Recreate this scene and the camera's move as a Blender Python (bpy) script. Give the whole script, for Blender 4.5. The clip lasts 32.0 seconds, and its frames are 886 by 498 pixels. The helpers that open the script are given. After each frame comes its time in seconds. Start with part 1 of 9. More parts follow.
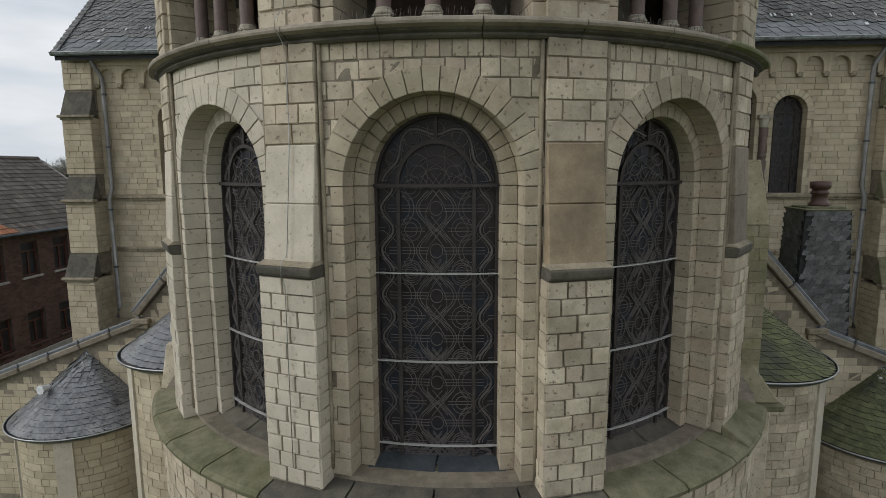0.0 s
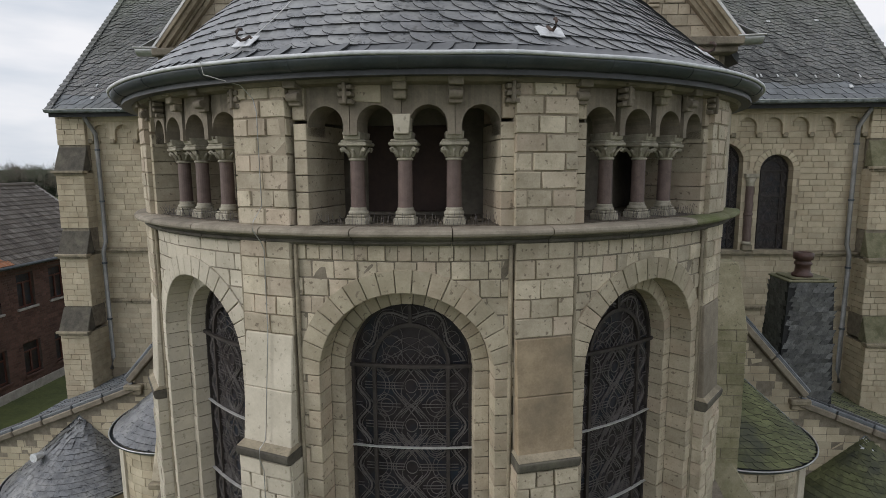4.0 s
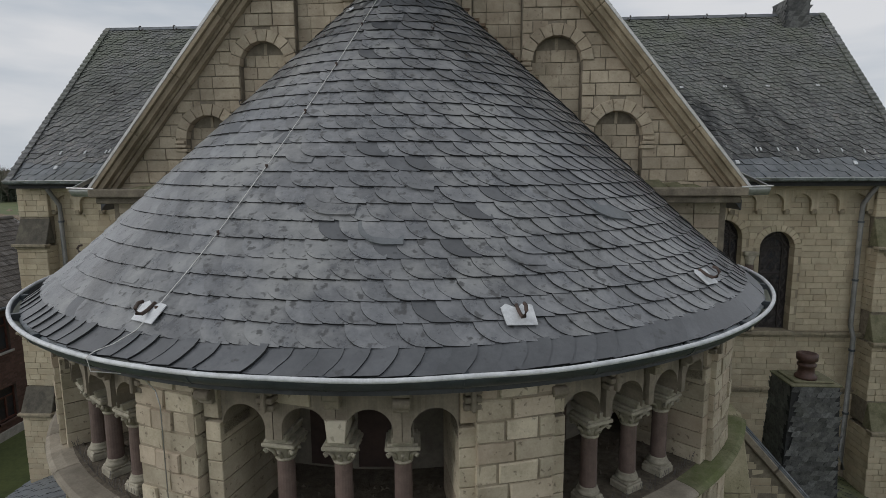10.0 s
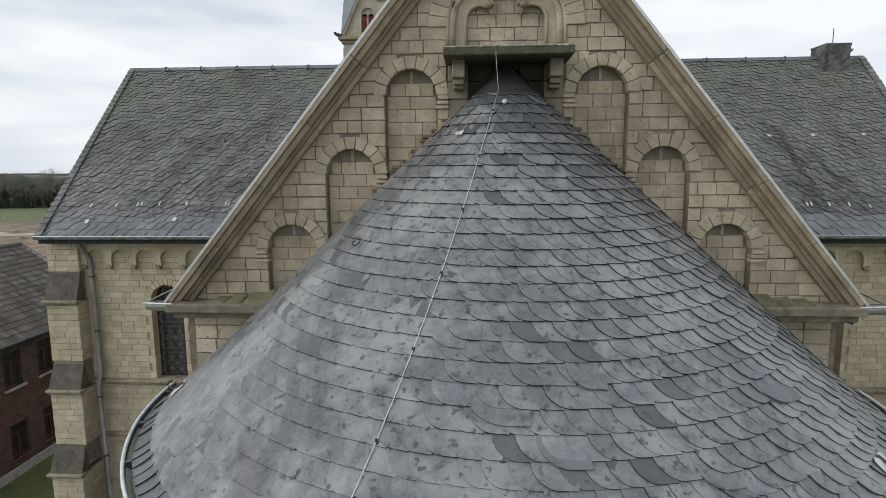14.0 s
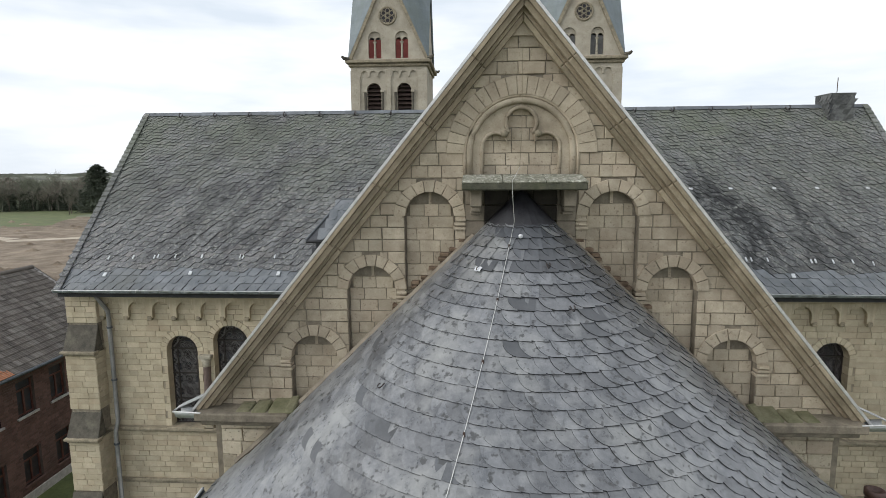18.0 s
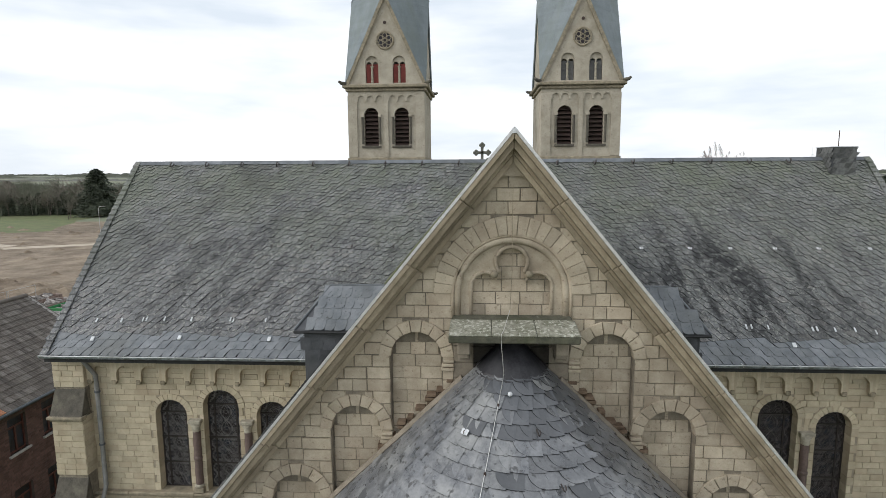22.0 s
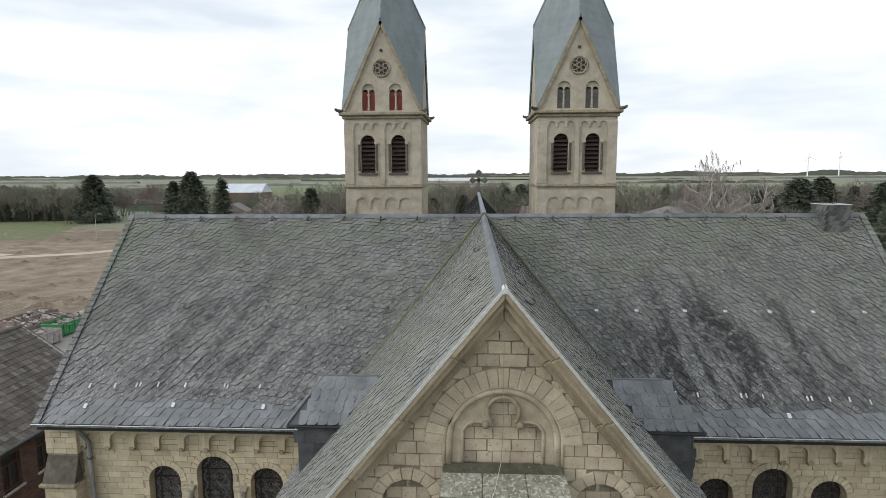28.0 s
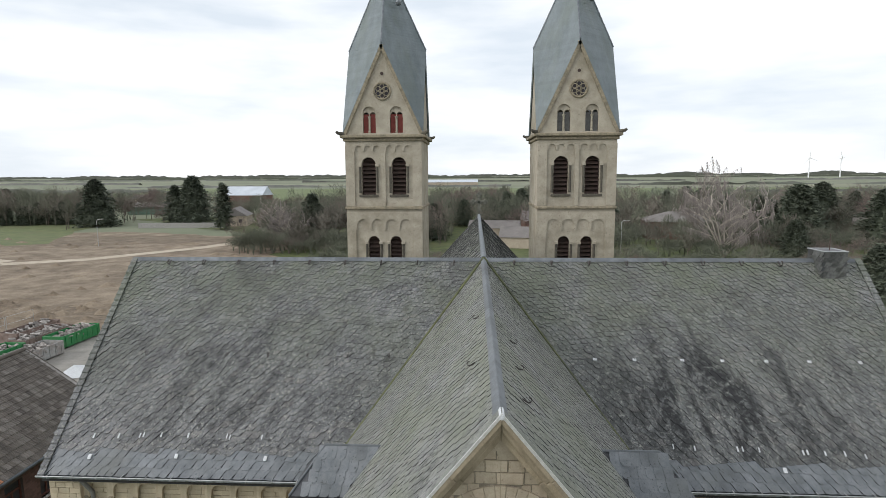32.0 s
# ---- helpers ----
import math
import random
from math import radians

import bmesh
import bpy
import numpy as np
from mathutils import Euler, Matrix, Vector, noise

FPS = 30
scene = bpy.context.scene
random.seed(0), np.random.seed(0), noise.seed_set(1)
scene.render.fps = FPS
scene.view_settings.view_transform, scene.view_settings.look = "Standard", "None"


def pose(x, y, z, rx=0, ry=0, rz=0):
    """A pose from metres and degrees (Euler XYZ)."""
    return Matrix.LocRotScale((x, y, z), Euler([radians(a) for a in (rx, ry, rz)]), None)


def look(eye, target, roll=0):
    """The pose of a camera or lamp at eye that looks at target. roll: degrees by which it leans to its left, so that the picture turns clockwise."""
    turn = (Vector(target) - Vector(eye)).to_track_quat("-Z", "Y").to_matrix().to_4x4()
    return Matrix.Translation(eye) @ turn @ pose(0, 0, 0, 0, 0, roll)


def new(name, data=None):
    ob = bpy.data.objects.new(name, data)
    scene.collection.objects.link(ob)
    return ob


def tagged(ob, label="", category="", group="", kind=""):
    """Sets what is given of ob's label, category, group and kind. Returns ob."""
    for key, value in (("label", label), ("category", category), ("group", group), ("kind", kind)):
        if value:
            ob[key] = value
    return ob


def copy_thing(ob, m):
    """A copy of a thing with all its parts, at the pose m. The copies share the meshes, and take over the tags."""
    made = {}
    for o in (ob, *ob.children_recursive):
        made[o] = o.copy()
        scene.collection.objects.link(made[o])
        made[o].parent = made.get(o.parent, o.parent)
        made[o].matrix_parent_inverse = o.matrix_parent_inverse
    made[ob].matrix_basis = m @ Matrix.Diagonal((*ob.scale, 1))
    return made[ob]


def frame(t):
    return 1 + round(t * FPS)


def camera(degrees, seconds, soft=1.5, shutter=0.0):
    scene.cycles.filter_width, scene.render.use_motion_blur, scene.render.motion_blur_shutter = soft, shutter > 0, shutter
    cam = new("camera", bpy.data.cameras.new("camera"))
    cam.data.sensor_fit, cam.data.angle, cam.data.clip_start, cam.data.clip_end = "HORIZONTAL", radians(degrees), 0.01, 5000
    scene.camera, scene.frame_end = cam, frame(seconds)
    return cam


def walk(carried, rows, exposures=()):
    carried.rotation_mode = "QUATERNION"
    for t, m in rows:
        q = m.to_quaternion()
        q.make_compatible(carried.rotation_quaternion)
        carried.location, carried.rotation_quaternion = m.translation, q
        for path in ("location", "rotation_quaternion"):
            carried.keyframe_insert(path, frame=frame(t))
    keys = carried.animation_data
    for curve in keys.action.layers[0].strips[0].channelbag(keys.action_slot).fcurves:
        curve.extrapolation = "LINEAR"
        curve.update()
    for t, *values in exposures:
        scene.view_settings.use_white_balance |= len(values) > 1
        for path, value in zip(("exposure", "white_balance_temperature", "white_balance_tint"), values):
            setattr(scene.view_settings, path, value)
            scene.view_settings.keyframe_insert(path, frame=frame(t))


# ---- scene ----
cam = camera(76.8, 32.0, soft=0.65)
METRES, EYE, TILT, LEAN, TURN = 12.0, 9.0, -8.2, 0.3, 4.1
SIDE = 0.38
ROWS = [
    (0.0, 0.0, 0.0, 0.0, 0.0, 0.0, -0.0),
    (0.5, 0.0028, -0.0055, 0.0133, 0.0, 0.0, 0.01),
    (1.0, 0.0067, -0.0121, 0.0263, -0.03, 0.0, 0.01),
    (1.5, 0.0093, -0.0158, 0.0404, -0.05, -0.02, 0.01),
    (2.0, 0.0117, -0.0171, 0.0558, -0.08, -0.02, 0.01),
    (2.5, 0.0136, -0.0164, 0.0723, -0.11, -0.01, 0.01),
    (3.0, 0.0162, -0.0151, 0.0887, -0.13, -0.01, 0.02),
    (3.5, 0.0168, -0.0157, 0.1059, -0.18, -0.03, 0.02),
    (5.5, 0.0156, 0.0253, 0.1732, -0.13, -0.03, 0.11),
    (6.0, 0.0226, 0.0439, 0.1898, -0.14, -0.02, 0.11),
    (6.5, 0.0305, 0.0531, 0.2035, -0.17, 0.0, 0.1),
    (7.0, 0.037, 0.0536, 0.2156, -0.2, -0.02, 0.07),
    (7.5, 0.043, 0.0514, 0.2271, -0.25, -0.01, 0.07),
    (8.0, 0.047, 0.0501, 0.2367, -0.41, -0.04, 0.03),
    (8.5, 0.0467, 0.0493, 0.2488, -0.51, -0.03, 0.07),
    (9.0, 0.0455, 0.0486, 0.261, -0.53, -0.03, 0.08),
    (9.5, 0.0437, 0.0491, 0.2734, -0.58, -0.0, 0.09),
    (10.0, 0.0421, 0.0506, 0.2876, -0.61, 0.0, 0.09),
    (10.5, 0.0414, 0.0521, 0.3017, -0.64, 0.02, 0.12),
    (11.0, 0.0386, 0.054, 0.313, -0.66, 0.03, 0.13),
    (11.5, 0.0269, 0.0586, 0.3248, -0.69, 0.05, 0.15),
    (12.0, 0.0058, 0.0652, 0.3387, -0.73, 0.12, 0.18),
    (12.5, -0.0218, 0.0731, 0.3532, -0.74, 0.12, 0.21),
    (13.0, -0.0444, 0.0799, 0.3664, -0.95, 0.14, 0.25),
    (13.5, -0.0544, 0.083, 0.3811, -1.14, 0.17, 0.29),
    (14.0, -0.0545, 0.0789, 0.3976, -1.1, 0.19, 0.27),
    (14.5, -0.0528, 0.0729, 0.412, -0.96, 0.2, 0.24),
    (16.5, -0.0538, 0.0619, 0.4652, -0.98, 0.2, 0.21),
    (17.0, -0.0581, 0.0601, 0.4805, -0.95, 0.2, 0.2),
    (17.5, -0.0649, 0.0592, 0.4945, -0.84, 0.2, 0.19),
    (18.0, -0.0678, 0.0562, 0.5082, -0.75, 0.22, 0.18),
    (18.5, -0.0648, 0.0527, 0.5247, -0.71, 0.22, 0.18),
    (19.0, -0.0598, 0.0492, 0.5442, -0.73, 0.24, 0.18),
    (19.5, -0.0557, 0.0458, 0.5635, -0.72, 0.26, 0.15),
    (20.0, -0.0542, 0.0445, 0.5819, -0.57, 0.24, 0.13),
    (20.5, -0.0565, 0.0463, 0.5976, -0.44, 0.25, 0.12),
    (21.0, -0.0585, 0.0547, 0.6118, -0.44, 0.26, 0.12),
    (21.5, -0.0586, 0.066, 0.626, -0.48, 0.26, 0.12),
    (22.0, -0.0554, 0.0779, 0.6385, -0.76, 0.29, 0.15),
    (22.5, -0.0507, 0.0879, 0.6519, -0.89, 0.3, 0.17),
    (23.0, -0.0478, 0.0948, 0.6637, -0.93, 0.33, 0.17),
    (23.5, -0.0474, 0.097, 0.6743, -0.97, 0.34, 0.18),
    (24.0, -0.0473, 0.0965, 0.6841, -1.0, 0.35, 0.18),
    (24.5, -0.0459, 0.0936, 0.694, -1.0, 0.36, 0.19),
    (25.0, -0.0439, 0.09, 0.7039, -1.01, 0.38, 0.18),
    (25.5, -0.0416, 0.0854, 0.7135, -1.01, 0.37, 0.17),
    (27.5, -0.0458, 0.078, 0.7587, -1.0, 0.42, 0.18),
    (28.0, -0.049, 0.079, 0.7713, -0.99, 0.46, 0.18),
    (28.5, -0.051, 0.0803, 0.7835, -0.95, 0.47, 0.19),
    (29.0, -0.0522, 0.0785, 0.7962, -0.93, 0.48, 0.19),
    (29.5, -0.0525, 0.0751, 0.8093, -0.92, 0.49, 0.19),
    (30.0, -0.0511, 0.0719, 0.8237, -0.93, 0.49, 0.19),
    (30.5, -0.0478, 0.0695, 0.839, -0.92, 0.51, 0.19),
    (31.0, -0.0466, 0.0678, 0.8531, -0.93, 0.54, 0.18),
    (31.5, -0.0464, 0.0645, 0.8669, -0.92, 0.52, 0.18),
    (32.0, -0.0467, 0.0645, 0.8796, -0.9, 0.53, 0.17),
]
EXPO = [(0.0, -0.32, 6330, 10), (1.0, -0.40, 6400, 11), (2.0, -0.49, 6520, 12), (3.5, -0.41, 6450, 12), (5.5, 0.50, 6120, 14), (7.0, 0.46, 6120, 14), (8.0, 0.08, 6220, 13), (9.0, -0.41, 6330, 12), (11.0, -0.69, 6350, 10),
        (12.0, -0.6, 6350, 10), (13.0, -0.38, 6350, 10), (14.0, -0.12, 6350, 10), (16.5, 0.09, 6350, 10), (19.0, 0.13, 6350, 10), (32.0, 0.11, 6400, 10)]
walk(cam, [(t, pose(SIDE, 0, EYE, TILT, LEAN, TURN) @ pose(METRES * x, METRES * y, METRES * z, 90 + pitch, roll, yaw))
           for t, x, y, z, yaw, pitch, roll in ROWS], EXPO)

# ---- world and sun: a bright overcast winter sky ----
world = bpy.data.worlds.new("overcast_sky")
scene.world = world
world.use_nodes = True
wn, wl = world.node_tree.nodes, world.node_tree.links
wn.clear()
w_out = wn.new("ShaderNodeOutputWorld")
w_bg = wn.new("ShaderNodeBackground")
w_sky = wn.new("ShaderNodeTexSky")
w_sky.sky_type = 'NISHITA'
w_sky.sun_disc = False
w_sky.sun_elevation, w_sky.sun_rotation = radians(38), radians(200)
w_co = wn.new("ShaderNodeTexCoord")
w_map = wn.new("ShaderNodeMapping")
w_map.inputs["Scale"].default_value = (1.3, 1.3, 6.0)
w_noise = wn.new("ShaderNodeTexNoise")
w_noise.inputs["Scale"].default_value, w_noise.inputs["Detail"].default_value = 2.2, 5.0
w_ramp = wn.new("ShaderNodeValToRGB")
w_ramp.color_ramp.elements[0].position, w_ramp.color_ramp.elements[0].color = 0.33, (0.83, 0.90, 0.97, 1)
w_ramp.color_ramp.elements[1].position, w_ramp.color_ramp.elements[1].color = 0.62, (1.22, 1.22, 1.22, 1)
w_sc = wn.new("ShaderNodeMixRGB")
w_sc.blend_type = 'MULTIPLY'
w_sc.inputs[0].default_value = 1.0
w_sc.inputs[2].default_value = (0.1, 0.1, 0.1, 1)
w_mix = wn.new("ShaderNodeMixRGB")
w_mix.inputs[0].default_value = 0.93
wl.new(w_co.outputs["Generated"], w_map.inputs["Vector"])
wl.new(w_map.outputs[0], w_noise.inputs["Vector"])
wl.new(w_noise.outputs["Fac"], w_ramp.inputs[0])
wl.new(w_sky.outputs[0], w_sc.inputs[1])
wl.new(w_sc.outputs[0], w_mix.inputs[1])
wl.new(w_ramp.outputs[0], w_mix.inputs[2])
wl.new(w_mix.outputs[0], w_bg.inputs["Color"])
w_bg.inputs["Strength"].default_value = 0.91
wl.new(w_bg.outputs[0], w_out.inputs[0])

sun_data = bpy.data.lights.new("sun", 'SUN')
sun_data.energy, sun_data.angle, sun_data.color = 1.7, radians(28), (1.0, 0.96, 0.9)
sun = new("sun", sun_data)
sun.matrix_world = look((-36, -7, 29), (0, 8, 8))


# ---- materials ----
def rgb(c):
    return (c[0], c[1], c[2], 1.0)


def material(name, low, high, scale=3.0, rough=0.85, bump=0.3, fine=40.0, stain=None, stain_amount=0.0, stain_scale=0.7, metal=0.0,
             vary=0.0, speck=None, speck_amount=0.0, spec=0.4, stretch=(1, 1, 1), bump_dist=0.01, hue=None, hue_amount=0.0, streak=None, streak_amount=0.0, speck_at=0.62, stain_at=0.48):
    """A weathered surface: two colours mixed by noise, stains at a large scale, flecks, a tone of its own for each piece."""
    m = bpy.data.materials.new(name)
    m.use_nodes = True
    nt = m.node_tree
    n, l = nt.nodes, nt.links
    p = n["Principled BSDF"]
    p.inputs["Metallic"].default_value = metal
    p.inputs["Specular IOR Level"].default_value = spec
    geo = n.new("ShaderNodeNewGeometry")
    mp = n.new("ShaderNodeMapping")
    mp.inputs["Scale"].default_value = stretch
    l.new(geo.outputs["Position"], mp.inputs["Vector"])
    n1 = n.new("ShaderNodeTexNoise")
    n1.inputs["Scale"].default_value, n1.inputs["Detail"].default_value, n1.inputs["Roughness"].default_value = scale, 6, 0.65
    l.new(mp.outputs[0], n1.inputs["Vector"])
    n2 = n.new("ShaderNodeTexNoise")
    n2.inputs["Scale"].default_value, n2.inputs["Detail"].default_value, n2.inputs["Roughness"].default_value = fine, 5, 0.7
    l.new(geo.outputs["Position"], n2.inputs["Vector"])
    add = n.new("ShaderNodeMath")
    add.operation = 'MULTIPLY_ADD'
    add.inputs[1].default_value, add.inputs[2].default_value = 0.45, -0.22
    l.new(n2.outputs["Fac"], add.inputs[0])
    s = n.new("ShaderNodeMath")
    l.new(n1.outputs["Fac"], s.inputs[0])
    l.new(add.outputs[0], s.inputs[1])
    ramp = n.new("ShaderNodeValToRGB")
    ramp.color_ramp.elements[0].position, ramp.color_ramp.elements[0].color = 0.32, rgb(low)
    ramp.color_ramp.elements[1].position, ramp.color_ramp.elements[1].color = 0.68, rgb(high)
    l.new(s.outputs[0], ramp.inputs[0])
    col = ramp.outputs[0]
    if vary or hue_amount:
        info = n.new("ShaderNodeObjectInfo")
        f = n.new("ShaderNodeMath")
        l.new(info.outputs["Random"], f.inputs[0])
        l.new(geo.outputs["Random Per Island"], f.inputs[1])
        fr = n.new("ShaderNodeMath")
        fr.operation = 'FRACT'
        l.new(f.outputs[0], fr.inputs[0])
        if vary:
            mr = n.new("ShaderNodeMapRange")
            mr.inputs["To Min"].default_value, mr.inputs["To Max"].default_value = 1 - vary, 1 + vary
            l.new(fr.outputs[0], mr.inputs["Value"])
            mul = n.new("ShaderNodeMixRGB")
            mul.blend_type, mul.inputs[0].default_value = 'MULTIPLY', 1.0
            l.new(col, mul.inputs[1])
            l.new(mr.outputs[0], mul.inputs[2])
            col = mul.outputs[0]
        if hue_amount:
            w = n.new("ShaderNodeMath")
            w.operation = 'MULTIPLY'
            w.inputs[1].default_value = 7.31
            l.new(fr.outputs[0], w.inputs[0])
            w2 = n.new("ShaderNodeMath")
            w2.operation = 'FRACT'
            l.new(w.outputs[0], w2.inputs[0])
            mr = n.new("ShaderNodeMapRange")
            mr.inputs["From Min"].default_value, mr.inputs["From Max"].default_value = 0.62, 1.0
            mr.inputs["To Max"].default_value = hue_amount
            l.new(w2.outputs[0], mr.inputs["Value"])
            mx = n.new("ShaderNodeMixRGB")
            l.new(mr.outputs[0], mx.inputs[0])
            l.new(col, mx.inputs[1])
            mx.inputs[2].default_value = rgb(hue)
            col = mx.outputs[0]
    if stain:
        n3 = n.new("ShaderNodeTexNoise")
        n3.inputs["Scale"].default_value, n3.inputs["Detail"].default_value = stain_scale, 7
        n3.inputs["Roughness"].default_value = 0.7
        l.new(mp.outputs[0], n3.inputs["Vector"])
        r3 = n.new("ShaderNodeMapRange")
        r3.inputs["From Min"].default_value, r3.inputs["From Max"].default_value = stain_at, stain_at + 0.24
        r3.inputs["To Max"].default_value = stain_amount
        l.new(n3.outputs["Fac"], r3.inputs["Value"])
        mx = n.new("ShaderNodeMixRGB")
        l.new(r3.outputs[0], mx.inputs[0])
        l.new(col, mx.inputs[1])
        mx.inputs[2].default_value = rgb(stain)
        col = mx.outputs[0]
    if speck:
        n4 = n.new("ShaderNodeTexNoise")
        n4.inputs["Scale"].default_value, n4.inputs["Detail"].default_value = fine * 0.45, 3
        l.new(geo.outputs["Position"], n4.inputs["Vector"])
        r4 = n.new("ShaderNodeMapRange")
        r4.inputs["From Min"].default_value, r4.inputs["From Max"].default_value = speck_at, speck_at + 0.08
        r4.inputs["To Max"].default_value = speck_amount
        l.new(n4.outputs["Fac"], r4.inputs["Value"])
        mx = n.new("ShaderNodeMixRGB")
        l.new(r4.outputs[0], mx.inputs[0])
        l.new(col, mx.inputs[1])
        mx.inputs[2].default_value = rgb(speck)
        col = mx.outputs[0]
    if streak:
        sm = n.new("ShaderNodeMapping")
        sm.inputs["Scale"].default_value = (0.8, 0.24, 0.24)
        sm.inputs["Rotation"].default_value = (0, 0.3, 0)
        l.new(geo.outputs["Position"], sm.inputs["Vector"])
        n5 = n.new("ShaderNodeTexNoise")
        n5.inputs["Scale"].default_value, n5.inputs["Detail"].default_value, n5.inputs["Roughness"].default_value = 1.0, 8, 0.72
        l.new(sm.outputs[0], n5.inputs["Vector"])
        r5 = n.new("ShaderNodeMapRange")
        r5.inputs["From Min"].default_value, r5.inputs["From Max"].default_value = 0.54, 0.6
        r5.inputs["To Max"].default_value = streak_amount
        l.new(n5.outputs["Fac"], r5.inputs["Value"])
        mx = n.new("ShaderNodeMixRGB")
        l.new(r5.outputs[0], mx.inputs[0])
        l.new(col, mx.inputs[1])
        mx.inputs[2].default_value = rgb(streak)
        col = mx.outputs[0]
    l.new(col, p.inputs["Base Color"])
    rr = n.new("ShaderNodeMapRange")
    rr.inputs["To Min"].default_value, rr.inputs["To Max"].default_value = max(0.05, rough - 0.12), min(1.0, rough + 0.12)
    l.new(n1.outputs["Fac"], rr.inputs["Value"])
    l.new(rr.outputs[0], p.inputs["Roughness"])
    b = n.new("ShaderNodeBump")
    b.inputs["Strength"].default_value, b.inputs["Distance"].default_value = bump, bump_dist
    l.new(s.outputs[0], b.inputs["Height"])
    l.new(b.outputs[0], p.inputs["Normal"])
    return m


def old_slate(name, low, high, moss, moss_from, moss_to, vary=0.16, fleck=0.7, runs=0.0, centre=(6.4, 13.6), reach=(4.2, 2.1), lean=(0.86, 0.69), patch=0.0):
    """Weathered roof slates: fine grit, pale lichen, dark pits, moss towards the ridge, dark runs of damp across the slope."""
    m = bpy.data.materials.new(name)
    m.use_nodes = True
    n, l = m.node_tree.nodes, m.node_tree.links
    p = n["Principled BSDF"]
    p.inputs["Specular IOR Level"].default_value = 0.4
    geo = n.new("ShaderNodeNewGeometry")
    pos = geo.outputs["Position"]

    def grain(scale, detail=5, rough=0.65, vec=pos):
        t = n.new("ShaderNodeTexNoise")
        t.inputs["Scale"].default_value, t.inputs["Detail"].default_value, t.inputs["Roughness"].default_value = scale, detail, rough
        l.new(vec, t.inputs["Vector"])
        return t.outputs["Fac"]

    def span(value, a, b, to0=0.0, to1=1.0):
        r = n.new("ShaderNodeMapRange")
        for key, q in (("From Min", a), ("From Max", b), ("To Min", to0), ("To Max", to1)):
            r.inputs[key].default_value = q
        l.new(value, r.inputs["Value"])
        return r.outputs[0]

    def times(a, b):
        t = n.new("ShaderNodeMath")
        t.operation = 'MULTIPLY'
        l.new(a, t.inputs[0])
        if isinstance(b, float):
            t.inputs[1].default_value = b
        else:
            l.new(b, t.inputs[1])
        return t.outputs[0]

    def over(fac, colour, tint, mode='MIX'):
        t = n.new("ShaderNodeMixRGB")
        t.blend_type = mode
        l.new(fac, t.inputs[0])
        l.new(colour, t.inputs[1])
        t.inputs[2].default_value = rgb(tint)
        return t.outputs[0]

    def along(axis):
        t = n.new("ShaderNodeVectorMath")
        t.operation = 'DOT_PRODUCT'
        l.new(pos, t.inputs[0])
        t.inputs[1].default_value = axis
        return t.outputs["Value"]
    fine, mid = grain(30, 6, 0.8), grain(2.4)
    mix = n.new("ShaderNodeMath")
    mix.operation = 'MULTIPLY_ADD'
    mix.inputs[1].default_value = 0.75
    l.new(fine, mix.inputs[0])
    l.new(times(mid, 0.5), mix.inputs[2])
    ramp = n.new("ShaderNodeValToRGB")
    ramp.color_ramp.elements[0].position, ramp.color_ramp.elements[0].color = 0.48, rgb(low)
    ramp.color_ramp.elements[1].position, ramp.color_ramp.elements[1].color = 0.76, rgb(high)
    l.new(mix.outputs[0], ramp.inputs[0])
    info = n.new("ShaderNodeObjectInfo")
    add = n.new("ShaderNodeMath")
    l.new(info.outputs["Random"], add.inputs[0])
    l.new(geo.outputs["Random Per Island"], add.inputs[1])
    fr = n.new("ShaderNodeMath")
    fr.operation = 'FRACT'
    l.new(add.outputs[0], fr.inputs[0])
    tone = n.new("ShaderNodeMixRGB")
    tone.blend_type, tone.inputs[0].default_value = 'MULTIPLY', 1.0
    l.new(ramp.outputs[0], tone.inputs[1])
    l.new(span(fr.outputs[0], 0, 1, 1 - vary, 1 + vary), tone.inputs[2])
    col = over(span(times(fr.outputs[0], 1.0), 0.8, 1.0, 0.0, 0.5), tone.outputs[0], (0.16, 0.145, 0.135))
    col = over(span(grain(17, 4, 0.7), 0.55, 0.62, 0.0, fleck), col, (0.33, 0.335, 0.3))
    col = over(span(grain(21, 4, 0.7), 0.575, 0.64, 0.0, 0.85), col, (0.022, 0.022, 0.022))
    col = over(times(span(grain(7.5, 5, 0.72), 0.52, 0.62), span(grain(1.1, 4), 0.4, 0.62, 0.15, 0.85)), col, (0.035, 0.037, 0.034))
    sep = n.new("ShaderNodeSeparateXYZ")
    l.new(pos, sep.inputs[0])
    col = over(times(times(span(sep.outputs["Z"], moss_from, moss_to), span(grain(0.7, 6, 0.7), 0.36, 0.62)), 0.6), col, moss)
    if patch:
        col = over(times(span(grain(0.45, 7, 0.72), 0.5, 0.68), patch), col, (0.05, 0.052, 0.048))
    if runs:
        run = n.new("ShaderNodeCombineXYZ")
        l.new(times(along((lean[0], 0, lean[1])), 1.9), run.inputs[0])
        l.new(times(along((-lean[1], 0, lean[0])), 0.4), run.inputs[1])
        off = n.new("ShaderNodeVectorMath")
        off.operation = 'SUBTRACT'
        l.new(pos, off.inputs[0])
        off.inputs[1].default_value = (centre[0], 0, centre[1])
        sc = n.new("ShaderNodeVectorMath")
        sc.operation = 'MULTIPLY'
        l.new(off.outputs[0], sc.inputs[0])
        sc.inputs[1].default_value = (1 / reach[0], 0, 1 / reach[1])
        ln = n.new("ShaderNodeVectorMath")
        ln.operation = 'LENGTH'
        l.new(sc.outputs[0], ln.inputs[0])
